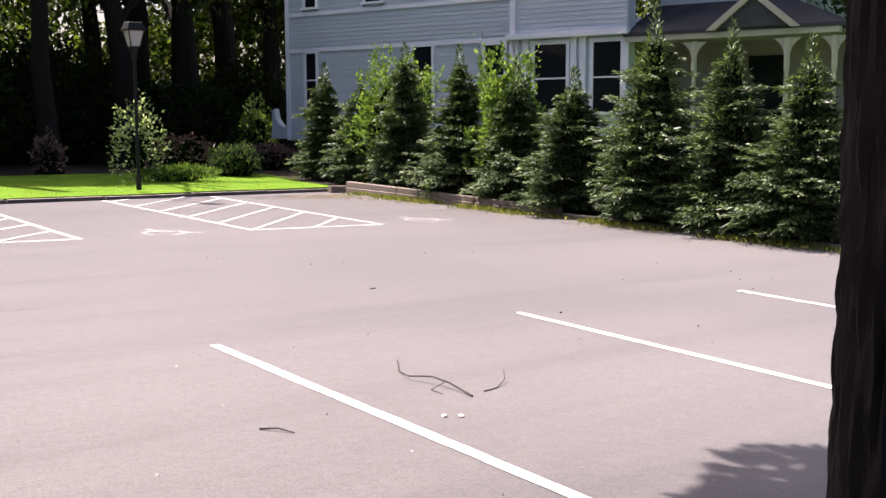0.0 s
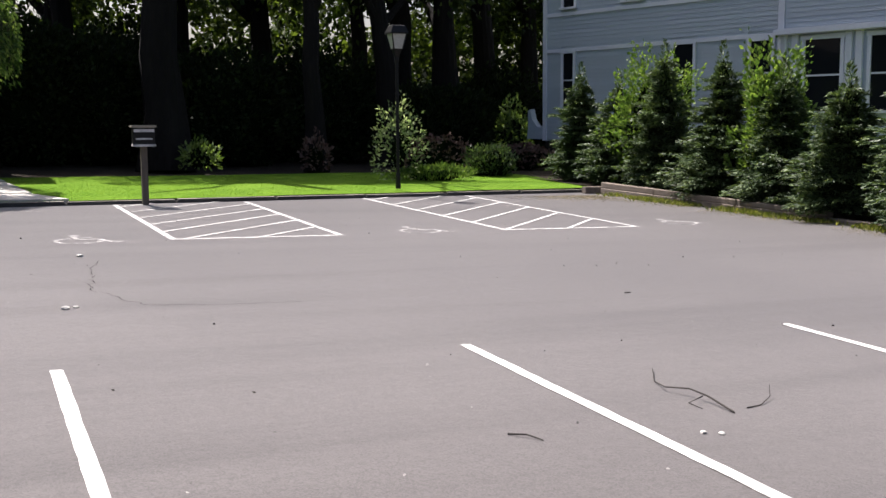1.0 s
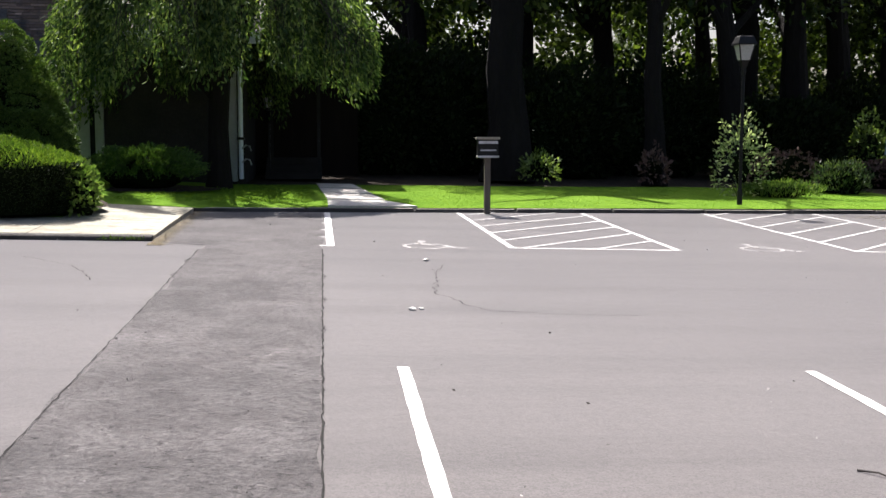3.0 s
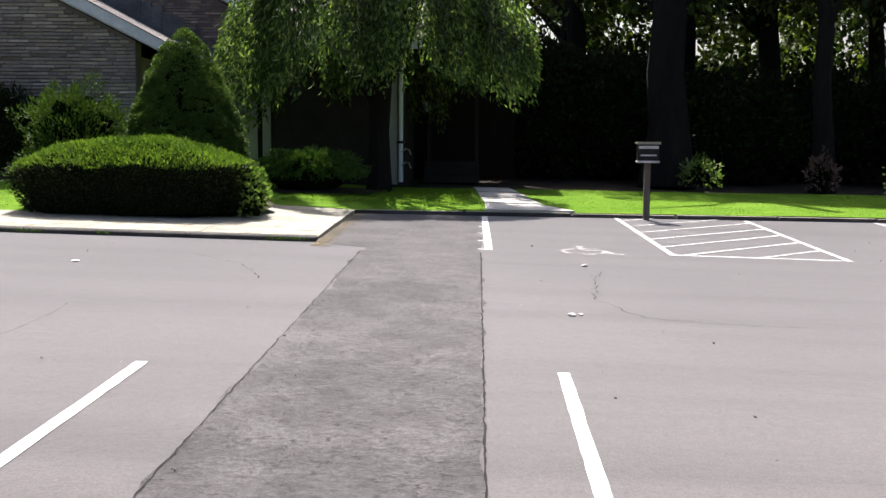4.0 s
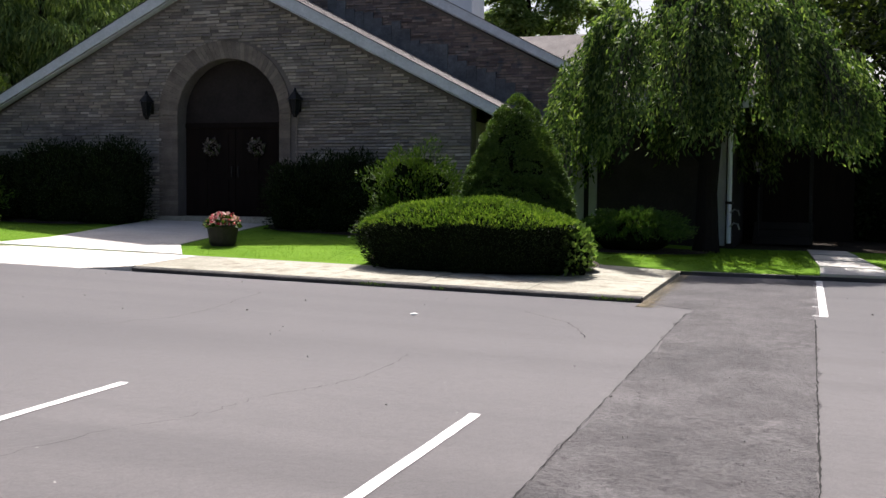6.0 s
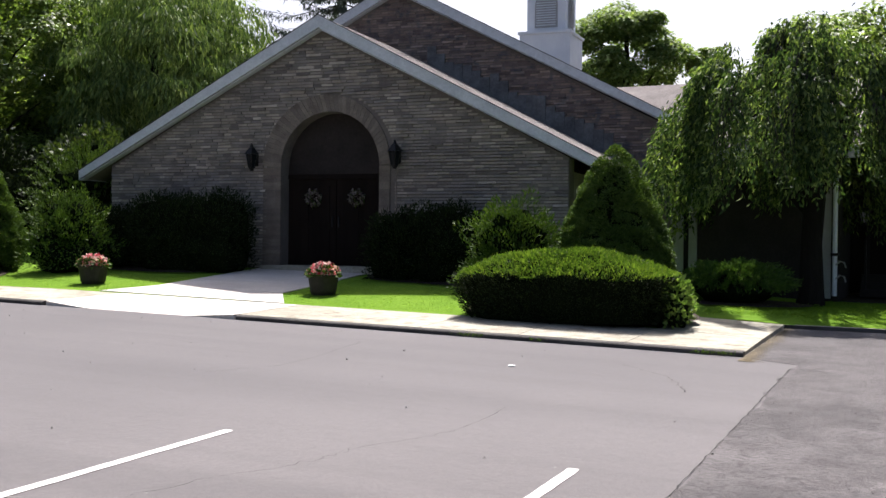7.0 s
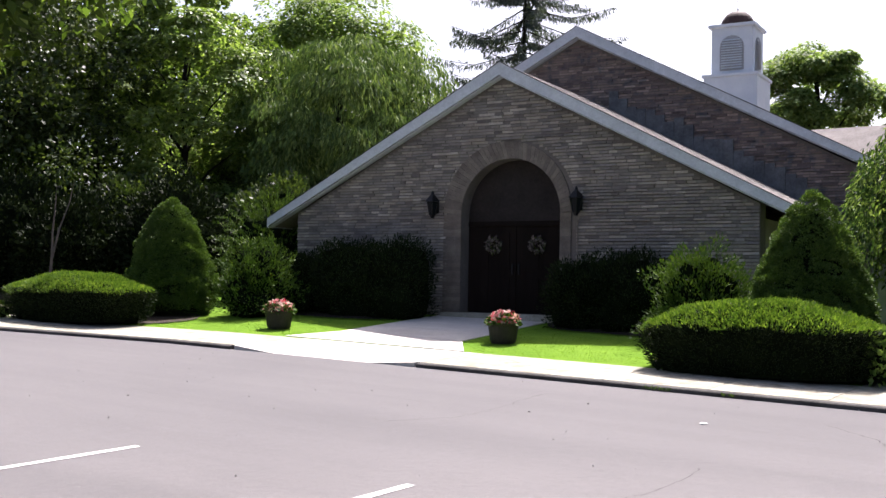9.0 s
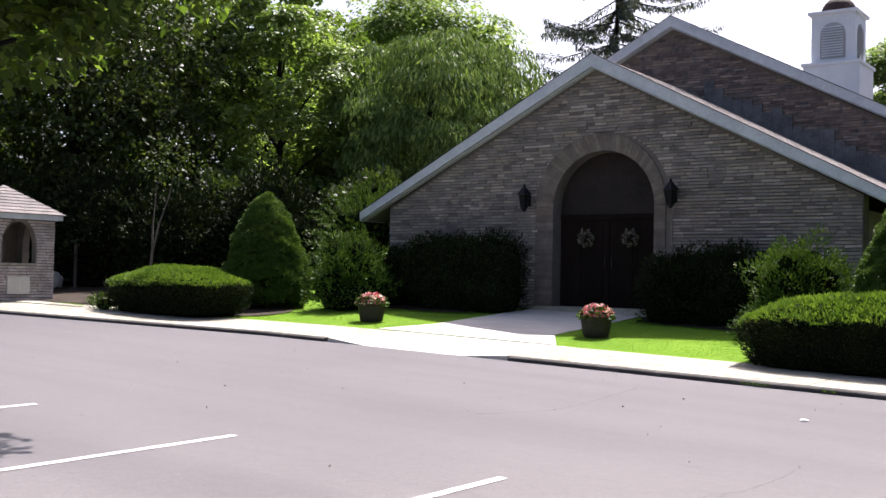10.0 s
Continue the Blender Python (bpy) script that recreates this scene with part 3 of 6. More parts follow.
def slab(x0, x1, y0, y1, z_front, z_back, name="slab"):
    bm = bmesh.new()
    g = 0.006
    f0, f1 = (foot_y(x0), foot_y(x1)) if y0 < 3 else (0.0, 0.0)
    c = [(x0 + g, f0 + y0 + g), (x1 - g, f1 + y0 + g), (x1 - g, f1 + y1 - g), (x0 + g, f0 + y1 - g)]
    top = [bm.verts.new((*p, z)) for p, z in zip(c, (z_front[0], z_front[1] - ((0.035 if y0 < 3 else 0.05) if x1 > -1.8 else 0.0), z_back - (0.05 if x1 > -1.8 else 0.0), z_back))]
    low = [bm.verts.new((*p, -0.25)) for p in c]
    bm.faces.new(top)
    for i in range(4):
        bm.faces.new((top[i], low[i], low[(i + 1) % 4], top[(i + 1) % 4]))
    bmesh.ops.recalc_face_normals(bm, faces=bm.faces[:])
    part(name, laid(bm), M_WALK if -13.45 < x0 < -9.6 and y0 < 3 else M_CONCRETE, footway)


slab(-29.0, -25.2, 15.3, 16.9, (0.11, 0.11), 0.12)
slab(-25.2, -20.9, 15.3, 16.9, (0.11, 0.11), 0.12)
part("slab", laid(prisms(([(-29.0, 13.87), (-20.95, 15.23), (-20.95, 15.29), (-29.0, 15.29)], -0.2, 0.126, "z"))), M_CONCRETE, footway)
xs = [-46.2 + 1.64 * k for k in range(20)] + [-13.4, -12.5, -10.45, -9.55, -8.0, -6.4, -4.85, -3.3, -1.74]
for x0, x1 in zip(xs, xs[1:]):
    lip = lambda x: 0.001 if -12.8 < x < -10.0 else 0.075
    slab(x0, x1, 0.12 if lip(x0) > 0.05 and lip(x1) > 0.05 else 0.03, 1.95, (lip(x0), lip(x1)), 0.11)
slab(-3.3, -1.74, 16.5, 17.8, (0.11, 0.11), 0.11)
slab(-3.3, -1.74, 17.8, 19.05, (0.11, 0.11), 0.11)
bm = bmesh.new()
for x0, x1 in [(-46, -38), (-38, -30), (-30, -22), (-22, -17.5), (-17.5, -15), (-15, -13.45), (-9.5, -5.6), (-5.6, -1.72)]:
    ends = []
    for x in (x0, x1 - 0.01):
        y = foot_y(x)
        ends.append([bm.verts.new((x, y + dy, z)) for dy, z in ((0.0, -0.2), (0.135, -0.2), (0.135, 0.073), (0.02, 0.065), (0.0, 0.05))])
    for i in range(5):
        bm.faces.new((ends[0][i], ends[0][(i + 1) % 5], ends[1][(i + 1) % 5], ends[1][i]))
    bm.faces.new(ends[0])
    bm.faces.new(ends[1])
bmesh.ops.recalc_face_normals(bm, faces=bm.faces[:])
solid("kerb_church", bm, M_CURB, "dark crumbling asphalt edge of the footway", "kerb", "structure")
sheet("lawn_tree", -3.32, -1.58, 19.0, 28.4, lambda x, y: 0.12 - 0.026 * (x + 3.3) + 0.012 * (y - 20) + 0.015 * noise.noise(Vector((x * 0.6, y * 0.6, 0))), 0.3, M_LAWN, "mown lawn under the weeping tree")
sheet("lawn_church", -50, -3.3, lambda x: foot_y(x) + 1.94, 28.4, lambda x, y: 0.11 + (church_z(y) - 0.11) * min(1, max(0, (-3.3 - x) / 2)) + 0.012 * noise.noise(Vector((x * 0.7, y * 0.7, 5))), 0.4, M_LAWN, "mown lawn rising to the church")
entry = thing("church_walk", "broad pale concrete walk up to the church doors", "path", kind="structure")
for k in range(4):
    f0, f1 = k / 4, (k + 1) / 4 - 0.003
    y0, y1 = 16.33 + 4.9 * f0, 16.33 + 4.9 * f1
    xl = lambda f: -13.55 - 0.1 * f - (0.45 if f < 0.05 else 0)
    xr = lambda f: -10.6 - 0.25 * f + (0.75 if f < 0.05 else 0)
    bm = bmesh.new()
    top = [bm.verts.new((xl(f0), y0, church_z(y0) + 0.016)), bm.verts.new((xr(f0), y0, church_z(y0) + 0.016)), bm.verts.new((xr(f1), y1, church_z(y1) + 0.016)), bm.verts.new((xl(f1), y1, church_z(y1) + 0.016))]
    low = [bm.verts.new((v.co.x, v.co.y, -0.1)) for v in top]
    bm.faces.new(top)
    for i in range(4):
        bm.faces.new((top[i], low[i], low[(i + 1) % 4], top[(i + 1) % 4]))
    bmesh.ops.recalc_face_normals(bm, faces=bm.faces[:])
    part("slab", laid(bm), M_WALK, entry)


def bed(name, cx, cy, rx, ry, z, seed, label="dark mulch bed under shrubs"):
    bm = bmesh.new()
    mid = bm.verts.new((cx, cy, z(cy) + 0.05))
    ring = []
    for k in range(28):
        a = 2 * math.pi * k / 28
        r = 1 + 0.1 * noise.noise(Vector((math.cos(a) * 2, math.sin(a) * 2, seed)))
        x, y = cx + rx * r * math.cos(a), cy + ry * r * math.sin(a)
        ring.append(bm.verts.new((x, y, z(y) + 0.02)))
    for k in range(28):
        bm.faces.new((mid, ring[k], ring[(k + 1) % 28]))
    return solid(name, bm, M_SOIL, label, "ground", "structure")


bed("mulch_bed", -4.85, 17.5, 2.0, 1.35, church_z, 1)
bed("mulch_bed", -8.7, 20.9, 1.95, 0.95, church_z, 2)
bed("mulch_bed", -16.0, 20.4, 2.3, 1.0, church_z, 3)
bed("mulch_bed", -19.5, 17.0, 1.85, 1.6, church_z, 4)
bed("mulch_bed", -24.2, 18.3, 4.6, 2.9, church_z, 5, "dark bare soil in the shade by the pavilion")
bed("mulch_bed", -3.1, 22.4, 1.5, 1.1, lambda y: 0.14, 8)

# raised bed of the evergreen row, with its timber edging
sheet("evergreen_bed", 13.6, 18.4, 6.0, 28.3, lambda x, y: -0.06 if x < wall_x(y) + 0.1 else (0.13 if y > 14.4 else 0.04) + 0.03 * noise.noise(Vector((x, y, 8))), 0.2, M_SOIL, "dark mulched bed of the evergreen row")
sheet("house_yard", 18.3, 60, -20.0, 28.4, lambda x, y: 0.18 + 0.1 * noise.noise(Vector((x * 0.3, y * 0.3, 8))), 1.5, M_LAWN, "rough grass beside the house")
edging = thing("timber_edging", "weathered reddish timber wall edging the evergreen bed", "garden wall", kind="structure")
for y0, y1, tiers, h0, h1 in ((14.45, 16.7, 2, 0.092, 0.105), (16.7, 19.2, 2, 0.105, 0.12), (19.2, 21.1, 2, 0.12, 0.128), (11.75, 14.4, 1, 0.075, 0.085), (9.1, 11.73, 1, 0.075, 0.075), (6.4, 9.08, 1, 0.075, 0.075)):
    for t in range(tiers):
        bm = prisms(([(wall_x(y0) + 0.012 * t, y0), (wall_x(y0) + 0.17, y0), (wall_x(y1) + 0.17, y1 - 0.008), (wall_x(y1) + 0.012 * t, y1 - 0.008)], -0.05 + h0 * t, h0 * (t + 1), "z"))
        for v in bm.verts:
            if v.co.y > (y0 + y1) / 2:
                v.co.z = h1 * (t + 1) if v.co.z > h0 * (t + 0.5) else -0.05 + h1 * t + 0.054 * (t > 0)
            elif t and v.co.z < h0 * (t + 0.5):
                v.co.z = h0 * t + 0.004
        bmesh.ops.bevel(bm, geom=bm.edges[:], offset=0.012, segments=1, affect="EDGES")
        part("timber", laid(bm), M_TIMBER, edging)
bm = boxes((13.1, wall_x(21.2) + 0.17, 21.13, 21.3, -0.05, 0.15), bevel=0.012)
part("timber", laid(bm), M_TIMBER, edging)


# ---- church ----
CHURCH = stand(-12.136, 21.387, 0, 0, 0, math.degrees(0.06))
church = thing("church", "low tan brick church with two gables and white fascia", "church", CHURCH)
SLOPE = 0.52
REAR = -0.4          # the rear gable stands a little off the front one


def gable(half, apex, y0, y1, bottom, notch=None, shift=0.0):
    """A gabled wall; notch: (half width, spring height) of an arched doorway that reaches the floor."""
    pts = [(-half, bottom)]
    if notch:
        w, spring = notch
        pts += [(shift + x, z) for x, z in [(-w, bottom), (-w, spring)] + [(-w * math.cos(math.pi * k / 16), spring + w * math.sin(math.pi * k / 16)) for k in range(1, 16)] + [(w, spring), (w, bottom)]]
    pts += [(half, bottom), (half, apex - SLOPE * half), (0, apex), (-half, apex - SLOPE * half)]
    return prisms((pts, y0, y1, "y"))


WALL_APEX = 5.87
front_wall = part("front_wall", gable(5.76, WALL_APEX, 0.0, 0.42, -0.2, (1.24, 2.77), 0.21), M_MORTAR, church, "tan roman brick gable wall")
rear_wall = part("rear_gable_wall", gable(8.2, 7.86, 5.2, 5.5, -0.2), M_MORTAR, church, "brown brick upper gable wall")
rear_wall.location.x = REAR
for sx in (-1, 1):
    part("side_wall", boxes((sx * 5.6 - 0.16, sx * 5.6 + 0.16, 0.43, 5.2, -0.2, 2.6)), M_BRICK, church)
    part("side_wall", boxes((REAR + sx * 8.04 - 0.16, REAR + sx * 8.04 + 0.16, 5.5, 28, -0.2, 3.1)), M_BRICKDARK, church)


def roof_side(sx, half, apex, y0, y1, thick=0.2):
    """One roof slope with lapped shingle courses."""
    bm = bmesh.new()
    ax, ex = 0.0, sx * half
    prism(bm, [(ax, apex - 0.02), (ex, apex - SLOPE * half - 0.02), (ex, apex - SLOPE * half - thick), (ax, apex - thick)], y0, y1, "y")
    return bm


def rake_board(sx, half, apex, y0, y1, deep=0.3):
    ex, ez = sx * half, apex - SLOPE * half
    return prisms(([(0, apex + 0.01), (ex, ez + 0.01), (ex, ez - deep * 0.72), (0, apex - deep)], y0, y1, "y"))


for half, apex, y0, y1, off in ((6.56, 6.16, -0.2, 5.19, 0.0), (8.9, 8.16, 5.02, 28.2, REAR)):
    for sx in (-1, 1):
        ex, ez = sx * (half + 0.03), apex - SLOPE * (half + 0.03)
        for ob in (
                part("roof_slope", roof_side(sx, half, apex, y0, y1), M_SHINGLE, church, "tan asphalt shingle roof slope"),
                part("fascia_board", rake_board(sx, half, apex, y0 - 0.045, y0 - 0.003, 0.28), M_FASCIA, church, "white painted rake fascia board"),
                part("drip_edge", prisms(([(0, apex + 0.004), (ex, ez + 0.004), (ex, ez + 0.022), (0, apex + 0.022)], y0 - 0.06, y0 + 0.02, "y")), M_SLATE, church, "thin dark drip edge"),
                part("eave_board", boxes((min(sx * half, sx * (half + 0.04)), max(sx * half, sx * (half + 0.04)), y0, y1, apex - SLOPE * half - 0.22, apex - SLOPE * half + 0.0)), M_FASCIA, church),
                part("soffit", prisms(([(0, apex - 0.31), (sx * half, apex - SLOPE * half - 0.235), (sx * half, apex - SLOPE * half - 0.215), (0, apex - 0.29)], y0, y0 + 0.19, "y")), M_FASCIA, church)):
            ob.location.x = off
# flashing plates stepped up the valley, uneven and partly lifted
fr = np.random.default_rng(17)
for k in range(24):
    x0 = 0.5 + 0.255 * k
    lift = 0.28 + 0.3 * fr.random() + (0.12 if 4 < k < 20 else 0.0)
    z0 = 6.14 - SLOPE * x0
    part("flashing_plate", boxes((x0, x0 + 0.25, 5.13 - 0.02 * fr.random(), 5.19, z0 - 0.2, z0 + lift - 0.06)), M_FLASH, church, "grey flashing stepped along the roof" if k == 0 else "")

# arched doorway
FLOOR, SPRING, DW, RW, DX = 0.52, 2.77, 1.24, 1.6, 0.21
part("threshold", boxes((DX - 1.6, DX + 1.6, -0.3, 0.5, 0.1, FLOOR)), M_CONCRETE, church)
for k in range(43):
    a0, a1 = math.pi * k / 43 + 0.0015, math.pi * (k + 1) / 43 - 0.0015
    ring = [(DX - 0.1 * (r == RW) + r * math.cos(a), SPRING + 0.03 * (r == RW) + r * math.sin(a)) for r, a in ((DW, a0), (DW, (a0 + a1) / 2), (DW, a1), (RW, a1), (RW, (a0 + a1) / 2), (RW, a0))]
    part("voussoir", prisms((ring, -0.035, 0.0, "y")), M_RING, church)
for sx in (-1, 1):
    for k in range(26):
        z0 = FLOOR + (SPRING - FLOOR) * k / 26
        part("jamb_brick", boxes((min(DX + sx * DW, DX - 0.1 + sx * RW), max(DX + sx * DW, DX - 0.1 + sx * RW), -0.035, 0.0, z0 + 0.004, z0 + (SPRING - FLOOR) / 26 - 0.004)), M_RING, church)
part("tympanum", prisms(([(DX - DW, 2.55)] + [(DX - DW * math.cos(math.pi * k / 16), SPRING + DW * math.sin(math.pi * k / 16)) for k in range(17)] + [(DX + DW, 2.55)], 0.36, 0.41, "y")), M_TYMPANUM, church, "dark panel filling the arch")
part("door_transom", boxes((DX - DW, DX + DW, 0.32, 0.41, 2.5, 2.62), bevel=0.01), M_DOOR, church)
for sx in (-1, 1):
    leaf = part("church_door", boxes((DX + min(sx * 0.008, sx * DW), DX + max(sx * 0.008, sx * DW), 0.36, 0.41, FLOOR, 2.5)), M_DOOR, church, "dark stained double door leaf")
    for z0, z1 in ((0.7, 1.35), (1.5, 2.36)):
        for u in (0.16, 0.7):
            part("panel", boxes((DX + min(sx * u, sx * (u + 0.36)), DX + max(sx * u, sx * (u + 0.42)), 0.335, 0.362, z0, z1), bevel=0.01), M_DOOR, leaf)
    part("handle", boxes((DX + sx * 0.08 - 0.015, DX + sx * 0.08 + 0.015, 0.3, 0.335, 1.4, 1.65), bevel=0.006), M_BLACK, leaf)


# side wing with the downspout, behind the weeping tree
WING = pose(-0.211, -0.961, rise(-2.5, 24.4)) @ Matrix.Scale(1.136, 4)
wing = thing("church_wing", "low side wing of the church with pale trim", "building", WING)
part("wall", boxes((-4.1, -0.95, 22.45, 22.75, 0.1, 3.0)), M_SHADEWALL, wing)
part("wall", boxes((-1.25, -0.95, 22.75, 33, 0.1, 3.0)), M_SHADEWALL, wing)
part("roof_slope", prisms(([(21.95, 2.95), (29.5, 5.35), (29.5, 5.2), (21.95, 2.78)], -3.6, -0.6, "x")), M_SHINGLE, wing, "tan shingle roof")
part("upper_roof", prisms(([(27.25, 3.95), (29.5, 5.35), (29.5, 5.2), (27.25, 3.8)], -8.2, -3.602, "x")), M_SHINGLE, wing, "tan shingle roof")
part("roof_slope", prisms(([(37, 2.95), (29.5, 5.35), (29.5, 5.2), (37, 2.78)], -8.2, -0.6, "x")), M_SHINGLE, wing, "tan shingle roof")
part("fascia_board", boxes((-3.6, -0.6, 21.9, 21.95, 2.74, 2.97)), M_FASCIA, wing)
part("gable_wall", prisms(([(22.75, 3.0), (36.2, 3.0), (29.5, 5.15)], -1.2, -0.98, "x")), M_FASCIA, wing)
for px0, px1 in ((-4.1, -3.84), (-3.74, -3.58), (-1.34, -1.09)):
    part("pilaster", boxes((px0, px1, 22.38, 22.45, 0.15, 2.78), bevel=0.008), M_TRIM, wing, "pale vertical trim board")
part("window", boxes((-3.84, -3.74, 22.41, 22.45, 0.2, 2.7)), M_GLASS, wing)
bm = bmesh.new()
tube(bm, [(-1.02, 22.36, 0.2), (-1.02, 22.36, 2.75)], [0.045, 0.045], 8)
part("downspout", bm, M_WHITE, wing, "white downspout")
part("bracket", boxes((-1.09, -0.95, 22.3, 22.44, 0.95, 1.0)), M_BLACK, wing)
for z in (0.52, 0.78):
    bm = bmesh.new()
    tube(bm, [(-1.0, 22.34, z), (-0.92, 22.3, z + 0.07), (-0.85, 22.3, z + 0.05), (-0.82, 22.3, z - 0.05)], [0.018, 0.018, 0.018, 0.016], 7)
    part("tap", bm, M_TRIM, wing, "curved grey garden tap")
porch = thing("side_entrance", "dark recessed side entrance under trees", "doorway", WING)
# Near-black door wood on the wall paints the recess's shade.
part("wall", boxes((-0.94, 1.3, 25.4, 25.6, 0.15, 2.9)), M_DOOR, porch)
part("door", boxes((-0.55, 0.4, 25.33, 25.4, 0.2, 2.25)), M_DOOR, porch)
# Overhang made deep to keep the entrance dark.
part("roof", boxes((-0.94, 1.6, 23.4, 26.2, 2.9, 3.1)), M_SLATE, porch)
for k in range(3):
    part("step", boxes((-0.7, 0.5, 24.55 + 0.26 * k, 25.33, 0.1 + 0.15 * k, 0.25 + 0.15 * k), bevel=0.01), M_SHADEWALL, porch, "stone step darkened for shade")
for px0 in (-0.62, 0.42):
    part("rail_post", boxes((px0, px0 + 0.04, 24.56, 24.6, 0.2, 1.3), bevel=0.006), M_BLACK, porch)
part("door_frame", boxes((-0.63, -0.55, 25.3, 25.4, 0.5, 2.33), (0.4, 0.48, 25.3, 25.4, 0.5, 2.33), (-0.55, 0.4, 25.3, 25.4, 2.25, 2.33)), M_SHADEWALL, porch, "wooden door frame darkened for shade")

# bell tower
tower = thing("bell_tower", "white square bell tower with louvres and copper dome", "tower", CHURCH @ pose(-0.98, 23.2, 1.02))
part("base", boxes((-1.1, 1.1, -1.1, 1.1, 5.5, 8.95), bevel=0.02), M_WHITE, tower)
part("cornice", boxes((-1.17, 1.17, -1.17, 1.17, 8.9, 9.03), bevel=0.02), M_WHITE, tower)
part("cornice", boxes((-0.97, 0.97, -0.97, 0.97, 11.0, 11.13), bevel=0.02), M_WHITE, tower)
part("shaft", boxes((-0.85, 0.85, -0.85, 0.85, 9.0, 11.05), bevel=0.02), M_WHITE, tower)
bm = bmesh.new()
lathe(bm, [(0.7 * math.cos(a), 11.13 + 0.72 * math.sin(a)) for a in [math.pi / 2 * k / 8 for k in range(8)]] + [(0.03, 11.85)], 20)
part("dome", bm, M_COPPER, tower, "dark copper dome")
bm = bmesh.new()
lathe(bm, [(0.03, 11.83), (0.03, 11.93), (0.014, 11.97), (0.012, 12.75), (0.002, 12.8)], 8)
part("finial", bm, M_BLACK, tower)
for turn in (0, 90):
    face = part("louvre_frame", prisms(([(-0.5, 9.2)] + [(-0.5 * math.cos(math.pi * k / 10), 10.15 + 0.5 * math.sin(math.pi * k / 10)) for k in range(11)] + [(0.5, 9.2)], -0.87, -0.852, "y")), M_LOUVRE, tower, "grey backing of the louvres")
    face.matrix_basis = pose(0, 0, 0, 0, 0, turn)
    for k in range(12):
        z = 9.27 + 0.105 * k
        w = 0.42 if z < 10.15 else 0.42 * math.sqrt(max(0.05, 1 - ((z - 10.15) / 0.48) ** 2))
        part("louvre", prisms(([(-0.94, z), (-0.87, z + 0.055), (-0.87, z + 0.07), (-0.94, z + 0.018)], -w, w, "x")), M_WHITE, face)


def lantern(name, m, label, group):
    """A wall lantern: back plate, arm, cage with glass, peaked cap."""
    l = thing(name, label, "wall lamp", m, group)
    part("back_plate", boxes((-0.07, 0.07, -0.03, 0.0, -0.16, 0.16), bevel=0.01), M_BLACK, l)
    bm = bmesh.new()
    tube(bm, [(0, 0, -0.08), (0, -0.12, -0.14), (0, -0.2, -0.2)], [0.018, 0.018, 0.018], 6)
    part("arm", bm, M_BLACK, l)
    bm = bmesh.new()
    lathe(bm, [(0.075, -0.2), (0.14, 0.1)], 6)
    part("glass", bm, M_LAMPGLASS if name == "porch_lantern" else M_GLASS, l).location = (0, -0.2, 0)
    for k in range(6):
        a = 2 * math.pi * k / 6
        bm = bmesh.new()
        tube(bm, [(0.078 * math.cos(a), 0.078 * math.sin(a) - 0.2, -0.21), (0.145 * math.cos(a), 0.145 * math.sin(a) - 0.2, 0.11)], [0.012, 0.012], 4)
        part("bar", bm, M_BLACK, l)
    bm = bmesh.new()
    lathe(bm, [(0.19, 0.1), (0.17, 0.13), (0.08, 0.24), (0.05, 0.26), (0.03, 0.33), (0.005, 0.36)], 6)
    part("cap", bm, M_BLACK, l).location = (0, -0.2, 0)
    bm = bmesh.new()
    lathe(bm, [(0.04, -0.28), (0.08, -0.2)], 6)
    part("base", bm, M_BLACK, l).location = (0, -0.2, 0)
    return l


for sx in (-1.69, 1.9):
    lantern("wall_lantern", CHURCH @ pose(sx, -0.02, 2.96), "black iron wall lantern beside the church doors", "door lanterns")
for sx in (-0.34, 0.76):
    wreath = thing("door_wreath", "small wreath of pale flowers hung on the church door", "wreath", CHURCH @ pose(sx, 0.3, 2.06), "door wreaths")
    bm = bmesh.new()
    tube(bm, [(0.15 * math.cos(a), 0, 0.15 * math.sin(a)) for a in [2 * math.pi * k / 14 for k in range(15)]], [0.02] * 15, 6)
    part("ring", bm, M_TWIG, wreath)
    wr = np.random.default_rng(5)
    wa = wr.uniform(0, 6.283, 240)
    wp = np.stack([np.cos(wa) * 0.15, np.zeros(240), np.sin(wa) * 0.15], 1) + wr.normal(size=(240, 3)) * 0.028
    leaves("greenery", wp[:110], wr.normal(size=(110, 3)), 0.06, 0.03, L_DARK, wreath, wr)
    leaves("blossom", wp[110:] - [0, 0.03, 0], wr.normal(size=(130, 3)), 0.06, 0.055, M_BLOSSOM, wreath, wr)
bm = bmesh.new()
tube(bm, [(1.88, -0.06, 0.35), (1.88, -0.06, 2.5), (1.92, -0.06, 2.75)], [0.014, 0.014, 0.014], 8)
part("conduit", bm, M_RING, church, "thin conduit running down from the lantern")
lantern("porch_lantern", WING @ pose(-0.66, 25.33, 1.78) @ Matrix.Scale(0.75, 4), "small lit-looking lantern by the side entrance", "")


# ---- house behind the evergreens ----
# local frame: y runs along the wall (0 at the far corner, negative to the porch), x into the house
house = thing("house", "large pale clapboard house with porch and bay", "house", pose(16.9, 29.9, 0.08, 0, 0, 15.5) @ Matrix.Scale(1.05, 4))
HX, W_Y0, W_Y1 = 0.0, -7.97, 0.0
house_wall = part("wall", boxes((HX + 0.03, HX + 0.25, W_Y0, W_Y1, 0.88, 9.0)), M_SIDING, house)
part("end_wall", boxes((HX + 0.26, 9, W_Y1 - 0.22, W_Y1 - 0.02, 0.88, 9.0)), M_SIDING, house)
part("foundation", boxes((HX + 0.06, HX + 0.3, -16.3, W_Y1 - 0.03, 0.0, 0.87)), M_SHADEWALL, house)
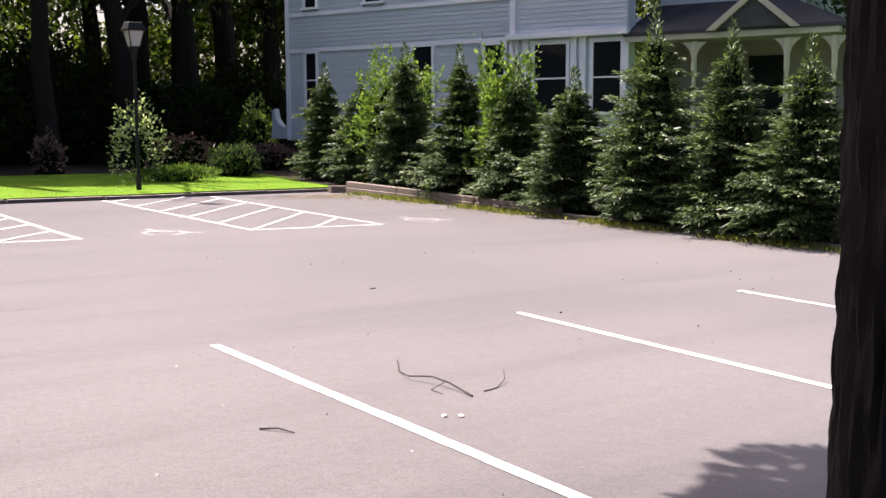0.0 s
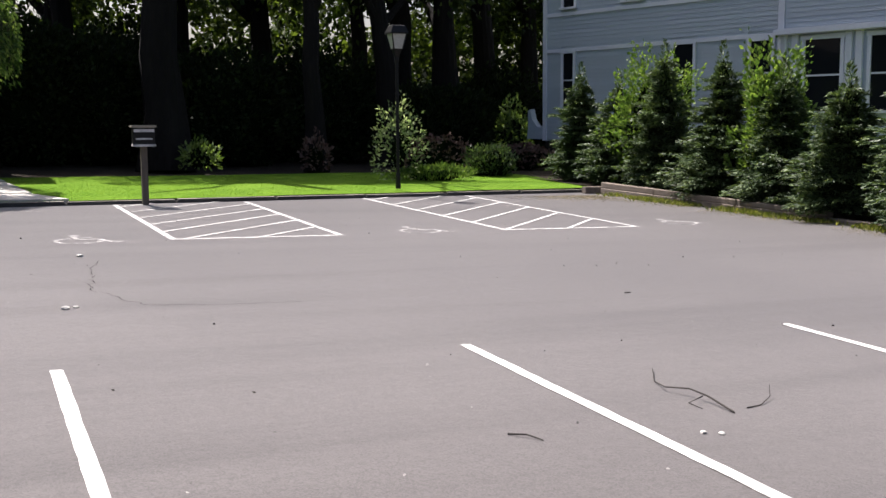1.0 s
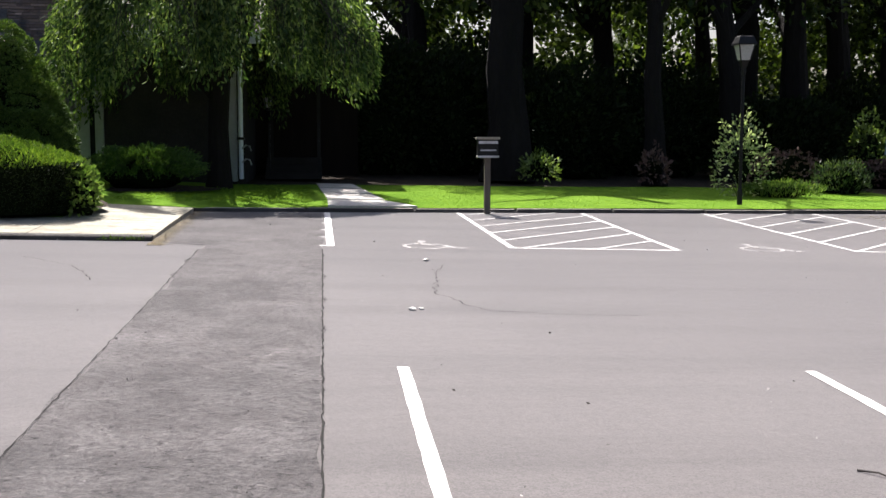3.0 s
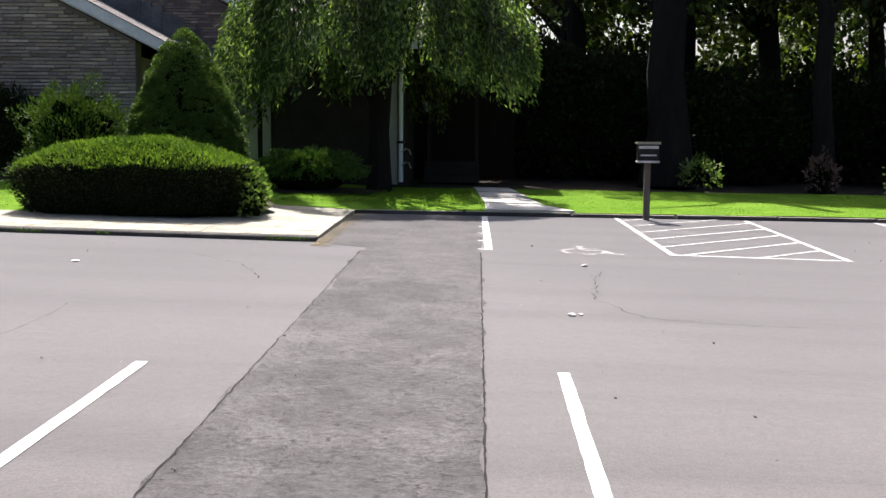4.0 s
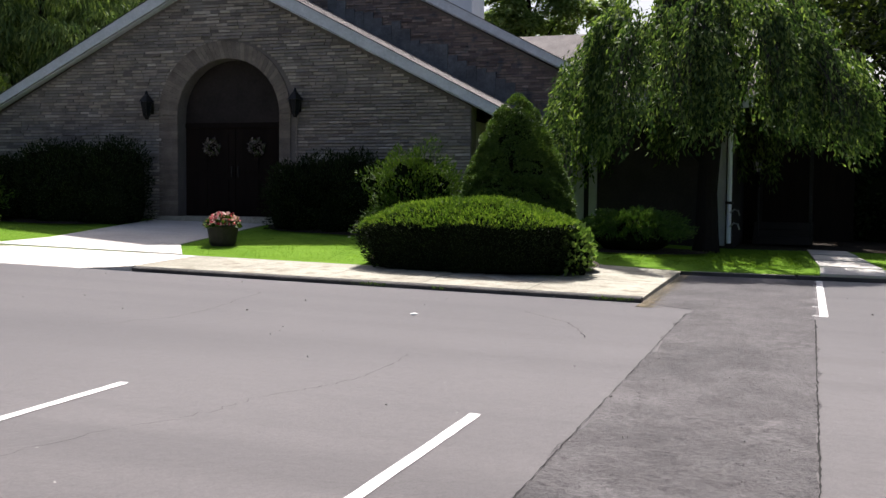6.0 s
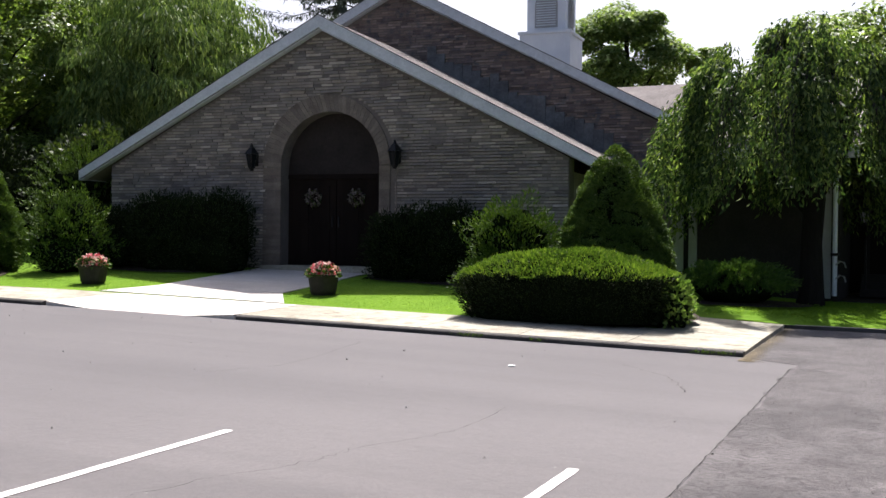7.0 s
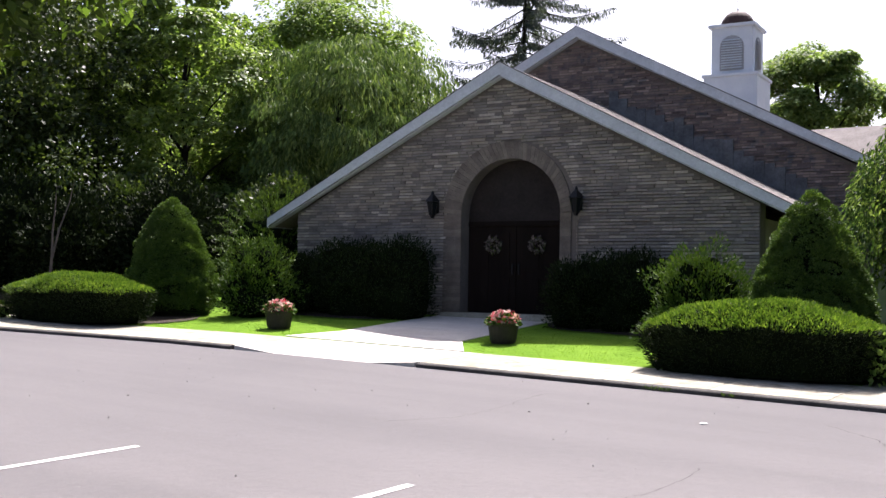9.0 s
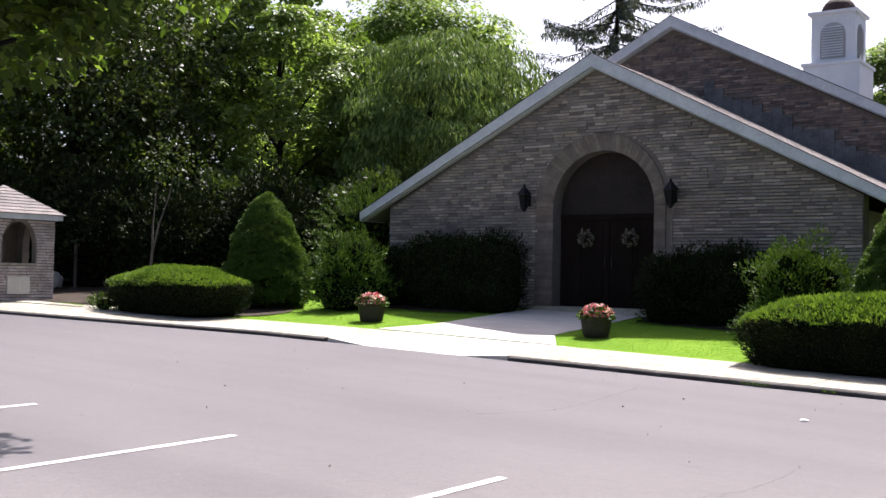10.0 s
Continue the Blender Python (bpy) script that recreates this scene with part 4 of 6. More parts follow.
part("roof", prisms(([(HX - 0.5, 9.0), (5, 12.5), (10.5, 9.0)], -15.1, W_Y1 + 0.5, "y")), M_SLATE, house)


def sash(y0, y1, z0, z1, x=HX):
    """A double-hung window: casing, sash rails, two panes, sill."""
    w = part("window", boxes((x - 0.035, x + 0.02, y0 - 0.09, y0, z0, z1), (x - 0.035, x + 0.02, y1, y1 + 0.09, z0, z1), (x - 0.04, x + 0.02, y0 - 0.11, y1 + 0.11, z1, z1 + 0.1)), M_WHITE, house, "tall double-hung window with white casing")
    mid = (z0 + z1) / 2
    part("pane", boxes((x + 0.0, x + 0.012, y0, y1, mid, z1)), M_GLASS, w)
    part("pane", boxes((x + 0.0, x + 0.012, y0, y1, z0, mid)), M_GLASS, w)
    part("meeting_rail", boxes((x - 0.02, x + 0.0, y0, y1, mid - 0.02, mid + 0.02)), M_WHITE, w)
    part("sill", boxes((x - 0.09, x + 0.02, y0 - 0.12, y1 + 0.12, z0 - 0.06, z0)), M_WHITE, w)


WINDOWS = ((-1.2, -0.81, 1.84, 3.36), (-5.39, -4.77, 1.8, 3.38), (-7.68, -7.1, 1.8, 3.33), (-1.22, -0.8, 4.65, 6.0), (-3.65, -3.1, 4.66, 6.0))
for a in WINDOWS:
    sash(*a)
for z0, z1 in ((3.4, 3.5), (4.42, 4.52)):
    part("band_board", boxes((HX - 0.03, HX + 0.02, W_Y0, W_Y1, z0, z1)), M_WHITE, house)
for y0 in (W_Y0 - 0.02, W_Y1 - 0.14):
    part("corner_board", boxes((HX - 0.035, HX + 0.02, y0, y0 + 0.14, 0.88, 9.0)), M_WHITE, house)
# bay with two windows
bay_wall = part("bay_wall", boxes((HX - 0.15, HX + 0.2, -11.18, -7.99, 0.88, 9.0)), M_SIDING, house)
for y0, y1 in ((-9.57, -8.68), (-11.02, -10.3)):
    sash(y0, y1, 1.64, 3.26, HX - 0.16)
for y0, z0, z1 in ((-11.22, 0.88, 3.4), (-10.1, 1.5, 3.4), (-9.85, 1.5, 3.4), (-8.5, 0.88, 3.4), (-8.2, 0.88, 3.4), (-8.13, 0.88, 9.0)):
    part("bay_pilaster", boxes((HX - 0.21, HX - 0.15, y0, y0 + 0.16, z0, z1)), M_WHITE, house)
part("bay_cornice", boxes((HX - 0.36, HX - 0.15, -11.25, -7.93, 3.4, 3.54), bevel=0.015), M_WHITE, house)
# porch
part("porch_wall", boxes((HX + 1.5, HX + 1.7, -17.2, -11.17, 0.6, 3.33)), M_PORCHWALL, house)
bm = bmesh.new()
rim = [bm.verts.new(v) for v in ((HX - 0.3, -16.02, 3.34), (HX - 0.3, -11.12, 3.34), (HX + 1.49, -11.12, 3.34), (HX + 1.49, -16.02, 3.34))]
eave = [bm.verts.new((v.co.x, v.co.y, 3.42)) for v in rim]
top = [bm.verts.new((HX + 1.49, y, 4.17)) for y in (-14.32, -11.12)]
for f in ((rim[3], rim[2], rim[1], rim[0]), (rim[0], rim[1], eave[1], eave[0]), (eave[0], eave[1], top[1], top[0]), (rim[3], rim[0], eave[0], eave[3]), (eave[3], eave[0], top[0]), (rim[1], rim[2], eave[2], top[1], eave[1]), (rim[2], rim[3], eave[3], top[0], top[1], eave[2])):
    bm.faces.new(f)
part("porch_roof", bm, M_SLATE, house, "dark shingled porch roof")
part("rear_wall", boxes((HX + 1.72, 9, -14.3, -14.1, 0.6, 9.0)), M_SIDING, house)
part("porch_cornice", boxes((HX - 0.28, HX - 0.08, -15.97, -11.18, 3.22, 3.34)), M_PORCHTRIM, house)
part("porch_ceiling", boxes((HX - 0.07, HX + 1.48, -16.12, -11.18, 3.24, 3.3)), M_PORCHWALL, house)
part("porch_floor", boxes((HX - 0.2, HX + 1.48, -16.12, -11.18, 0.7, 0.85)), M_WHITE, house)
part("porch_gable", prisms(([(-15.12, 3.4), (-13.27, 3.4), (-14.2, 4.1)], HX - 0.36, HX - 0.3, "x")), M_SLATE, house)
for a, b in (((-15.22, 3.36), (-14.2, 4.18)), ((-13.17, 3.36), (-14.2, 4.18))):
    part("gable_trim", prisms(([a, b, (b[0], b[1] - 0.15), (a[0] + (0.2 if a[0] < b[0] else -0.2), a[1])], HX - 0.43, HX - 0.361, "x")), M_PORCHTRIM, house)
part("side_gable_trim", prisms(([(HX - 0.45, 3.4), (HX + 0.6, 3.84), (HX + 0.6, 3.72), (HX - 0.2, 3.4)], -11.12, -11.04, "y")), M_WHITE, house)
part("upper_wall", boxes((HX + 1.5, HX + 1.7, -14.32, -11.17, 4.17, 9.0)), M_SIDING, house)
for y in (-15.87, -14.89, -12.82):
    bm = bmesh.new()
    lathe(bm, [(0.06, 0.85), (0.06, 1.3), (0.045, 1.4), (0.055, 1.9), (0.04, 2.4), (0.06, 2.55), (0.06, 3.16)], 10)
    part("porch_post", bm, M_PORCHTRIM, house, "turned cream porch post").location = (HX - 0.18, y, 0)
    for s in (-1, 1):
        part("bracket", prisms(([(y + s * 0.055, 3.15), (y + s * 0.3, 3.15), (y + s * 0.2, 3.08), (y + s * 0.11, 2.98), (y + s * 0.055, 2.82)], HX - 0.2, HX - 0.16, "x")), M_PORCHTRIM, house)
part("porch_door", boxes((HX + 1.46, HX + 1.5, -14.22, -13.42, 0.85, 2.9)), M_GLASS, house)
part("stair_rail", prisms(([(0.02, 0.92), (0.85, 0.92), (0.8, 1.4), (0.82, 1.75), (0.72, 1.8), (0.64, 1.5), (0.45, 1.3), (0.28, 1.26), (0.12, 1.36), (0.02, 1.6)], HX + 0.15, HX + 0.35, "x")), M_SIDING, house)


# ---- brick pavilion ----
pav = thing("brick_pavilion", "small brick pavilion with pointed arches and shingle roof", "pavilion", stand(-25.82, 15.04, 0.05, 0, 0, 86) @ Matrix.Diagonal((0.585, 0.585, 0.9, 1)))


def pointed(w, sill, spring, top, n=7):
    """Half-openings of a pointed arch, as an outline."""
    l = [(-w * math.cos(math.pi / 2 * k / n) ** 0.8, spring + (top - spring) * math.sin(math.pi / 2 * k / n)) for k in range(n)]
    return [(-w, sill)] + l + [(0, top)] + [(-x, z) for x, z in l[::-1]] + [(w, sill)]


def arch_wall(half, z0, z1, thick):
    """A wall with one pointed opening, in four prisms round it."""
    o = pointed(0.74, 1.05, 1.5, 2.25)
    mid = len(o) // 2
    bm = bmesh.new()
    prism(bm, [(-half, z0), (half, z0), (half, 1.05), (-half, 1.05)], 0, thick, "y")
    prism(bm, [(-half, 1.05)] + o[:mid + 1] + [(0, z1), (-half, z1)], 0, thick, "y")
    prism(bm, [(half, 1.05), (half, z1), (0, z1)] + o[mid:], 0, thick, "y")
    return bm


arched_walls = []
for k in range(4):
    w = part("arched_wall", arch_wall(1.6 - (0.301 if k % 2 else 0), 0.05, 2.32, 0.3), M_MORTAR, pav)
    w.matrix_basis = pose(0, 0, 0, 0, 0, 90 * k) @ pose(0, -1.6, 0)
    arched_walls.append(w)
    part("sill", boxes((-0.8, 0.8, -0.06, 0.3, 1.03, 1.09), bevel=0.008), M_CONCRETE, w)
part("plaque", boxes((-0.5, 0.5, -1.69, -1.6, 0.23, 0.72), bevel=0.01), M_WALK, pav, "pale stone plaque")
part("cornice", boxes((-1.85, 1.85, -1.85, 1.85, 2.32, 2.46)), M_FASCIA, pav)
bm = bmesh.new()
n = 9
for k in range(n):
    r0, r1, z0, z1 = 1.95 * (1 - k / n), 1.95 * (1 - (k + 1) / n), 2.46 + 0.85 * k / n, 2.46 + 0.85 * (k + 1) / n
    lo = [bm.verts.new((sx * r0, sy * r0, z0)) for sx, sy in ((-1, -1), (1, -1), (1, 1), (-1, 1))]
    hi = [bm.verts.new((sx * (r1 + 0.03), sy * (r1 + 0.03), z1)) for sx, sy in ((-1, -1), (1, -1), (1, 1), (-1, 1))]
    lip = [bm.verts.new((v.co.x, v.co.y, z0 + 0.02)) for v in lo]
    for i in range(4):
        j = (i + 1) % 4
        bm.faces.new((lo[i], lo[j], lip[j], lip[i]))
        bm.faces.new((lip[i], lip[j], hi[j], hi[i]))
part("roof", bm, M_SHINGLE, pav, "tan shingled pyramid roof")
post = thing("canopy_post", "thin pale post in the shade behind the pavilion", "post", stand(-27.97, 18.54, 0.25))
part("shaft", boxes((-0.035, 0.035, -0.035, 0.035, 0, 1.75), bevel=0.006), M_POST, post)
part("foot_plate", boxes((-0.09, 0.09, -0.09, 0.09, 0, 0.03), bevel=0.006), M_POST, post)
bag = bmesh.new()
bmesh.ops.create_icosphere(bag, subdivisions=3, radius=0.3)
for v in bag.verts:
    v.co = Vector((v.co.x * 0.6, v.co.y * 0.6, max(-0.2, v.co.z * 0.85))) * (1 + 0.3 * noise.noise(v.co * 5))
solid("pale_sack", bag, M_TRIM, "pale lumpy sack standing in the shade", "sack", m=stand(-28.28, 18.12, 0.47))


# ---- lamp post, notice box, tubs ----
lamp = thing("lamp_post", "tall dark post lantern standing in the lawn", "lamp post", stand(8.7, 21.32, 0.13) @ Matrix.Scale(1.09, 4))
bm = bmesh.new()
lathe(bm, [(0.05, 0.0), (0.046, 0.25), (0.034, 0.3), (0.029, 2.35), (0.045, 2.4), (0.045, 2.48)], 12)
part("post", bm, M_BLACK, lamp)
bm = bmesh.new()
lathe(bm, [(0.045, 2.46), (0.09, 2.57), (0.118, 2.62)], 4, math.pi / 4)
part("lantern_base", bm, M_BLACK, lamp)
bm = bmesh.new()
lathe(bm, [(0.118, 2.62), (0.2, 2.89)], 4, math.pi / 4)
part("lantern_glass", bm, M_LAMPGLASS, lamp, "frosted lantern glass")
for k in range(4):
    a = math.pi / 4 + math.pi / 2 * k
    bm = bmesh.new()
    tube(bm, [(0.121 * math.cos(a), 0.121 * math.sin(a), 2.61), (0.204 * math.cos(a), 0.204 * math.sin(a), 2.9)], [0.012, 0.012], 4)
    part("lantern_bar", bm, M_BLACK, lamp)
bm = bmesh.new()
lathe(bm, [(0.245, 2.89), (0.245, 2.92), (0.175, 3.04), (0.155, 3.05)], 4, math.pi / 4)
part("lantern_cap", bm, M_BLACK, lamp)

sign = thing("notice_post", "short wooden post carrying a dark notice box", "sign", stand(3.34, 19.6, 0.0) @ Matrix.Scale(1.07, 4))
part("post", boxes((-0.05, 0.05, -0.05, 0.05, 0.0, 0.98), bevel=0.008), M_POST, sign)
part("box", boxes((-0.17, 0.17, -0.1, 0.1, 0.95, 1.24), bevel=0.01), M_BLACK, sign, "dark box")
part("cap", boxes((-0.2, 0.2, -0.13, 0.13, 1.24, 1.28), bevel=0.012), M_CONCRETE, sign, "pale cap")
part("lettering_bar", boxes((-0.16, 0.16, -0.108, -0.101, 1.17, 1.215)), M_OLDLINE, sign)
part("lettering_bar", boxes((-0.13, 0.13, -0.106, -0.101, 1.05, 1.075)), M_OLDLINE, sign)
part("shelf", boxes((-0.18, 0.18, -0.14, 0.1, 0.94, 0.975), bevel=0.008), M_OLDLINE, sign)


# ---- plants ----
def clear_of_lot(p):
    """Keeps crowns back, so that their shade stays off the open lawn and lot."""
    return p[:, 1] - 0.655 * p[:, 2] > np.where(p[:, 0] < 8.0, 23.4, 25.3) - 0.25 * np.sin(p[:, 0] * 1.1) - 0.4 * np.sin(p[:, 0] * 0.37)


def canopy_gap(p):
    """Leaves two openings in the canopy, through which the sun reaches small shrubs."""
    q = p - np.array(sun_from / sun_from.z)[None, :] * (p[:, 2:3] - 0.6)
    return clear_of_lot(p) & ((q[:, 0] - 5.75) ** 2 + (q[:, 1] - 27.2) ** 2 > 0.75) & ((q[:, 0] - 16.5) ** 2 + (q[:, 1] - 31.2) ** 2 > 0.8)


def bark_sleeve(bm, radius, height, seed, sides=72, rings=70):
    """Deeply furrowed bark round the lower trunk."""
    grid = []
    for j in range(rings + 1):
        z = -0.05 + height * j / rings
        row = []
        for k in range(sides):
            a = 2 * math.pi * k / sides
            ridge = abs(noise.noise(Vector((math.cos(a) * 5.5, math.sin(a) * 5.5, z * 1.9 + seed)))) + 0.5 * abs(noise.noise(Vector((math.cos(a) * 13, math.sin(a) * 13, z * 3.0))))
            q = radius * (1 + 0.26 * (0.35 - ridge)) * (1 - 0.2 * max(0.0, min(1.0, (z - height * 0.6) / (height * 0.4)))) * (1.0 if z > 0.25 else 1 + 0.25 * (0.25 - z))
            row.append(bm.verts.new((q * math.cos(a), q * math.sin(a), z)))
        grid.append(row)
    for lo, hi in zip(grid, grid[1:]):
        for k in range(sides):
            bm.faces.new((lo[k], lo[(k + 1) % sides], hi[(k + 1) % sides], hi[k]))


def tree(name, label, x, y, z0, height, radius, crown, counts, leaf, material, seed, keep=None, lean=(0, 0), droop=0.3, category="tree", limbs=9, group="", bend=1.5, shell=0.5, flare=1.3, taper=1.0, wobble=0.06, furrows=False, level=1.2, tuft=1.0):
    """A tapered trunk with limbs to leaf clumps. crown: (centre height, radius across, radius up); counts: (clumps, leaves); leaf: (length, width)."""
    r = np.random.default_rng(seed)
    t = thing(name, label, category, stand(x, y, z0), group)
    bm = bmesh.new()
    top = crown[0] + crown[2] * 0.4
    n = 9
    pts = [(lean[0] * (k / n) ** bend + wobble * r.normal() * (k > 0), lean[1] * (k / n) ** bend + wobble * r.normal() * (k > 0), top * k / n - 0.1) for k in range(n + 1)]
    rad = [radius * (flare if k == 0 else 1.0) * (1 - 0.75 * (k / n) ** taper) for k in range(n + 1)]
    tube(bm, pts, rad, 12)
    for v in bm.verts:
        a = math.atan2(v.co.y, v.co.x)
        v.co += Vector((math.cos(a), math.sin(a), 0)) * radius * 0.1 * math.sin(a * 7 + v.co.z * 2)
    if furrows:
        bark_sleeve(bm, radius * 1.02, 4.2, seed)
    clumps = sphere_dirs(r, counts[0]) * (r.uniform(0.3, 1.0, counts[0]) ** shell)[:, None]
    clumps = clumps * np.array([crown[1], crown[1], crown[2]]) + np.array([lean[0], lean[1], crown[0]])
    for c in clumps[r.permutation(len(clumps))[:limbs]]:
        k = int(n * min(0.9, max(0.3, (c[2] * 0.75) / top)))
        p = Vector(pts[k])
        q = Vector(c)
        m = p.lerp(q, 0.5) + Vector((0, 0, 0.12 * (q - p).length))
        tube(bm, [p, p.lerp(m, 0.5), m, q], [rad[k] * 0.5, rad[k] * 0.38, rad[k] * 0.28, rad[k] * 0.1], 7)
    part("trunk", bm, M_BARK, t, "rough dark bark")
    per = counts[1] // counts[0]
    sizes = r.uniform(0.16, 0.34, counts[0]) * min(crown[1], crown[2]) * tuft
    pl, wy, nm = [], [], []
    for c, s in zip(clumps, sizes):
        d = sphere_dirs(r, per)
        d[:, 2] = np.where(r.random(per) < 0.55, np.abs(d[:, 2]), d[:, 2])
        nm.append(d * 0.55 + np.array([0, 0, 0.8]))
        rr = r.uniform(0.35, 1.0, per) ** 0.35
        p = c + d * (rr * s)[:, None] * np.array([1.25, 1.25, 0.8])
        pl.append(p)
        wy.append(d * 0.8 + r.normal(size=(per, 3)) * 0.5 + np.array([0, 0, -droop]))
    pl, wy, nm = np.concatenate(pl), np.concatenate(wy), np.concatenate(nm)
    ok = pl[:, 2] > 0.15
    if keep is not None:
        ok &= keep(pl + np.array([x, y, z0]))
    leaves("crown", pl[ok], wy[ok], leaf[0], leaf[1], material, t, r, 0, nm[ok] if level else None)
    return t


def bush(name, label, x, y, z0, size, n, leaf, material, seed, core=0.8, amount=0.16, flat=0.0, category="shrub", group="", up=0.3):
    """A dense shrub: dark inner mass and a shell of leaves. flat: how far top and sides are clipped square."""
    r = np.random.default_rng(seed)
    t = thing(name, label, category, stand(x, y, z0), group)
    d = sphere_dirs(r, n)
    d[:, 2] = np.where(r.random(n) < 0.3, -0.6 * np.abs(d[:, 2]), np.abs(d[:, 2]))
    d = unit(d)
    if flat:
        m = np.max(np.abs(d), axis=1, keepdims=True)
        shape = d * (1 - flat) + d / m * flat
    else:
        shape = d
    k = blobby(d, seed, amount) * r.uniform(0.86, 1.04, n)
    p = shape * k[:, None] * np.array([size[0], size[1], size[2] * 0.62]) + np.array([0, 0, size[2] * 0.38])
    ok = p[:, 2] > 0.02
    w = d * 0.8 + r.normal(size=(n, 3)) * 0.45 + np.array([0, 0, up])
    leaves("foliage", p[ok], w[ok], leaf[0], leaf[1], material, t, r)
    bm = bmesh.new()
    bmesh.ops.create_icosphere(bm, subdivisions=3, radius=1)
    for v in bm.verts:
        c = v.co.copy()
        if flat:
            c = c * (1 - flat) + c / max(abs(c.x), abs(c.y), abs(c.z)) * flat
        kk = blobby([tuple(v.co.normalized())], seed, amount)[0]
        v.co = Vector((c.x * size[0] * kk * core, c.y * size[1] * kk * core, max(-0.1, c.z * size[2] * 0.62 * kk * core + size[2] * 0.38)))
    part("inner_mass", bm, M_CORE, t, "near-black solid core painting the shade inside")
    return t


def conifer(name, label, x, y, z0, height, radius, n, leaf, material, seed, group="", shape=0.75, core=0.72, rough=0.0, category="tree", lumps=1.0):
    """A dense cone of feathery sprays over a dark core, on a short trunk. rough: how far single boughs stand out."""
    r = np.random.default_rng(seed)
    t = thing(name, label, category, stand(x, y, z0, 0, 0, r.uniform(0, 360)), group)
    bm = bmesh.new()
    tube(bm, [(0, 0, -0.05), (0, 0, height * 0.4), (0.03, 0, height * 0.97)], [0.07, 0.05, 0.008], 8)
    part("trunk", bm, M_BARK, t)
    prof = lambda hh: np.maximum(0.02, (1 - hh) ** shape * (0.6 + 0.4 * np.minimum(1, hh / 0.16)))
    lump = lambda q, hh: 1 + lumps * 0.4 * noise.noise(Vector((math.cos(q) * 1.6, math.sin(q) * 1.6, hh * height * 1.5 + seed * 7))) + lumps * 0.25 * noise.noise(Vector((math.cos(q) * 4, math.sin(q) * 4, hh * height * 4 + seed)))
    pl, wy = [], []
    m = int(n * (1 - rough))
    h = 1 - np.sqrt(r.random(m)) * 0.985
    a = r.uniform(0, 2 * math.pi, m)
    rr = radius * prof(h) * np.array([lump(q, hh) for q, hh in zip(a, h)]) * r.uniform(0.5, 1.04, m) ** 0.5 * (1 - 0.25 * rough)
    pl.append(np.stack([np.cos(a) * rr, np.sin(a) * rr, h * height * 0.97 + 0.06], 1))
    wy.append(np.stack([np.cos(a), np.sin(a), 0.15 + 0.6 * h], 1) + r.normal(size=(m, 3)) * 0.35)
    if rough:
        fan = 84
        for k in range(int(n * rough / fan)):
            hh = 1 - math.sqrt(r.random()) * 0.97
            q = r.uniform(0, 2 * math.pi)
            reach = radius * float(prof(np.array(hh))) * lump(q, hh) * r.uniform(0.8, 1.4) + 0.1
            e = np.array([math.cos(q), math.sin(q), 0.0])
            side = np.array([-e[1], e[0], 0.0])
            f = r.uniform(0.4, 1.0, fan)
            wide = r.uniform(-1, 1, fan) * (0.05 + 0.34 * reach * (1.05 - f))
            tip = r.uniform(-0.05, 0.3) + 0.4 * hh
            p = e * (f * reach)[:, None] + side * wide[:, None] + np.array([0, 0, 1.0]) * (hh * height * 0.95 + 0.1 + reach * (f - 0.6) * tip - 0.14 * f ** 3 - 0.25 * np.abs(wide))[:, None]
            pl.append(p + r.normal(size=p.shape) * 0.012)
            wy.append(e * 0.9 + side * (np.sign(wide) * 0.65)[:, None] + np.array([0, 0, -0.12 + 0.35 * hh]) + r.normal(size=p.shape) * 0.2)
        k = 130
        zz = np.linspace(0.84, 1.1, k)
        qa = r.uniform(0, 6.283, k)
        sp = 0.16 * (1.1 - zz) / 0.26
        pl.append(np.stack([sp * np.cos(qa), sp * np.sin(qa), zz * height], 1))
        wy.append(np.stack([np.cos(qa) * 0.7, np.sin(qa) * 0.7, np.full(k, 0.9)], 1))
    leaves("foliage", np.concatenate(pl), np.concatenate(wy), leaf[0], leaf[1], material, t, r, 1.2 if rough else 0.0)
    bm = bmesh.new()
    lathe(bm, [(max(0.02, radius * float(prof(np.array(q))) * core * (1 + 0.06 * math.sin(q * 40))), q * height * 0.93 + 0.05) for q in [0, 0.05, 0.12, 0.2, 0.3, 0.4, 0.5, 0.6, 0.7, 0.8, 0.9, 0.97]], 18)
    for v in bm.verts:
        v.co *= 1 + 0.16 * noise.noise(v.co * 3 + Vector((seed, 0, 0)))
    part("shade_core", bm, M_CORE, t)
    return t


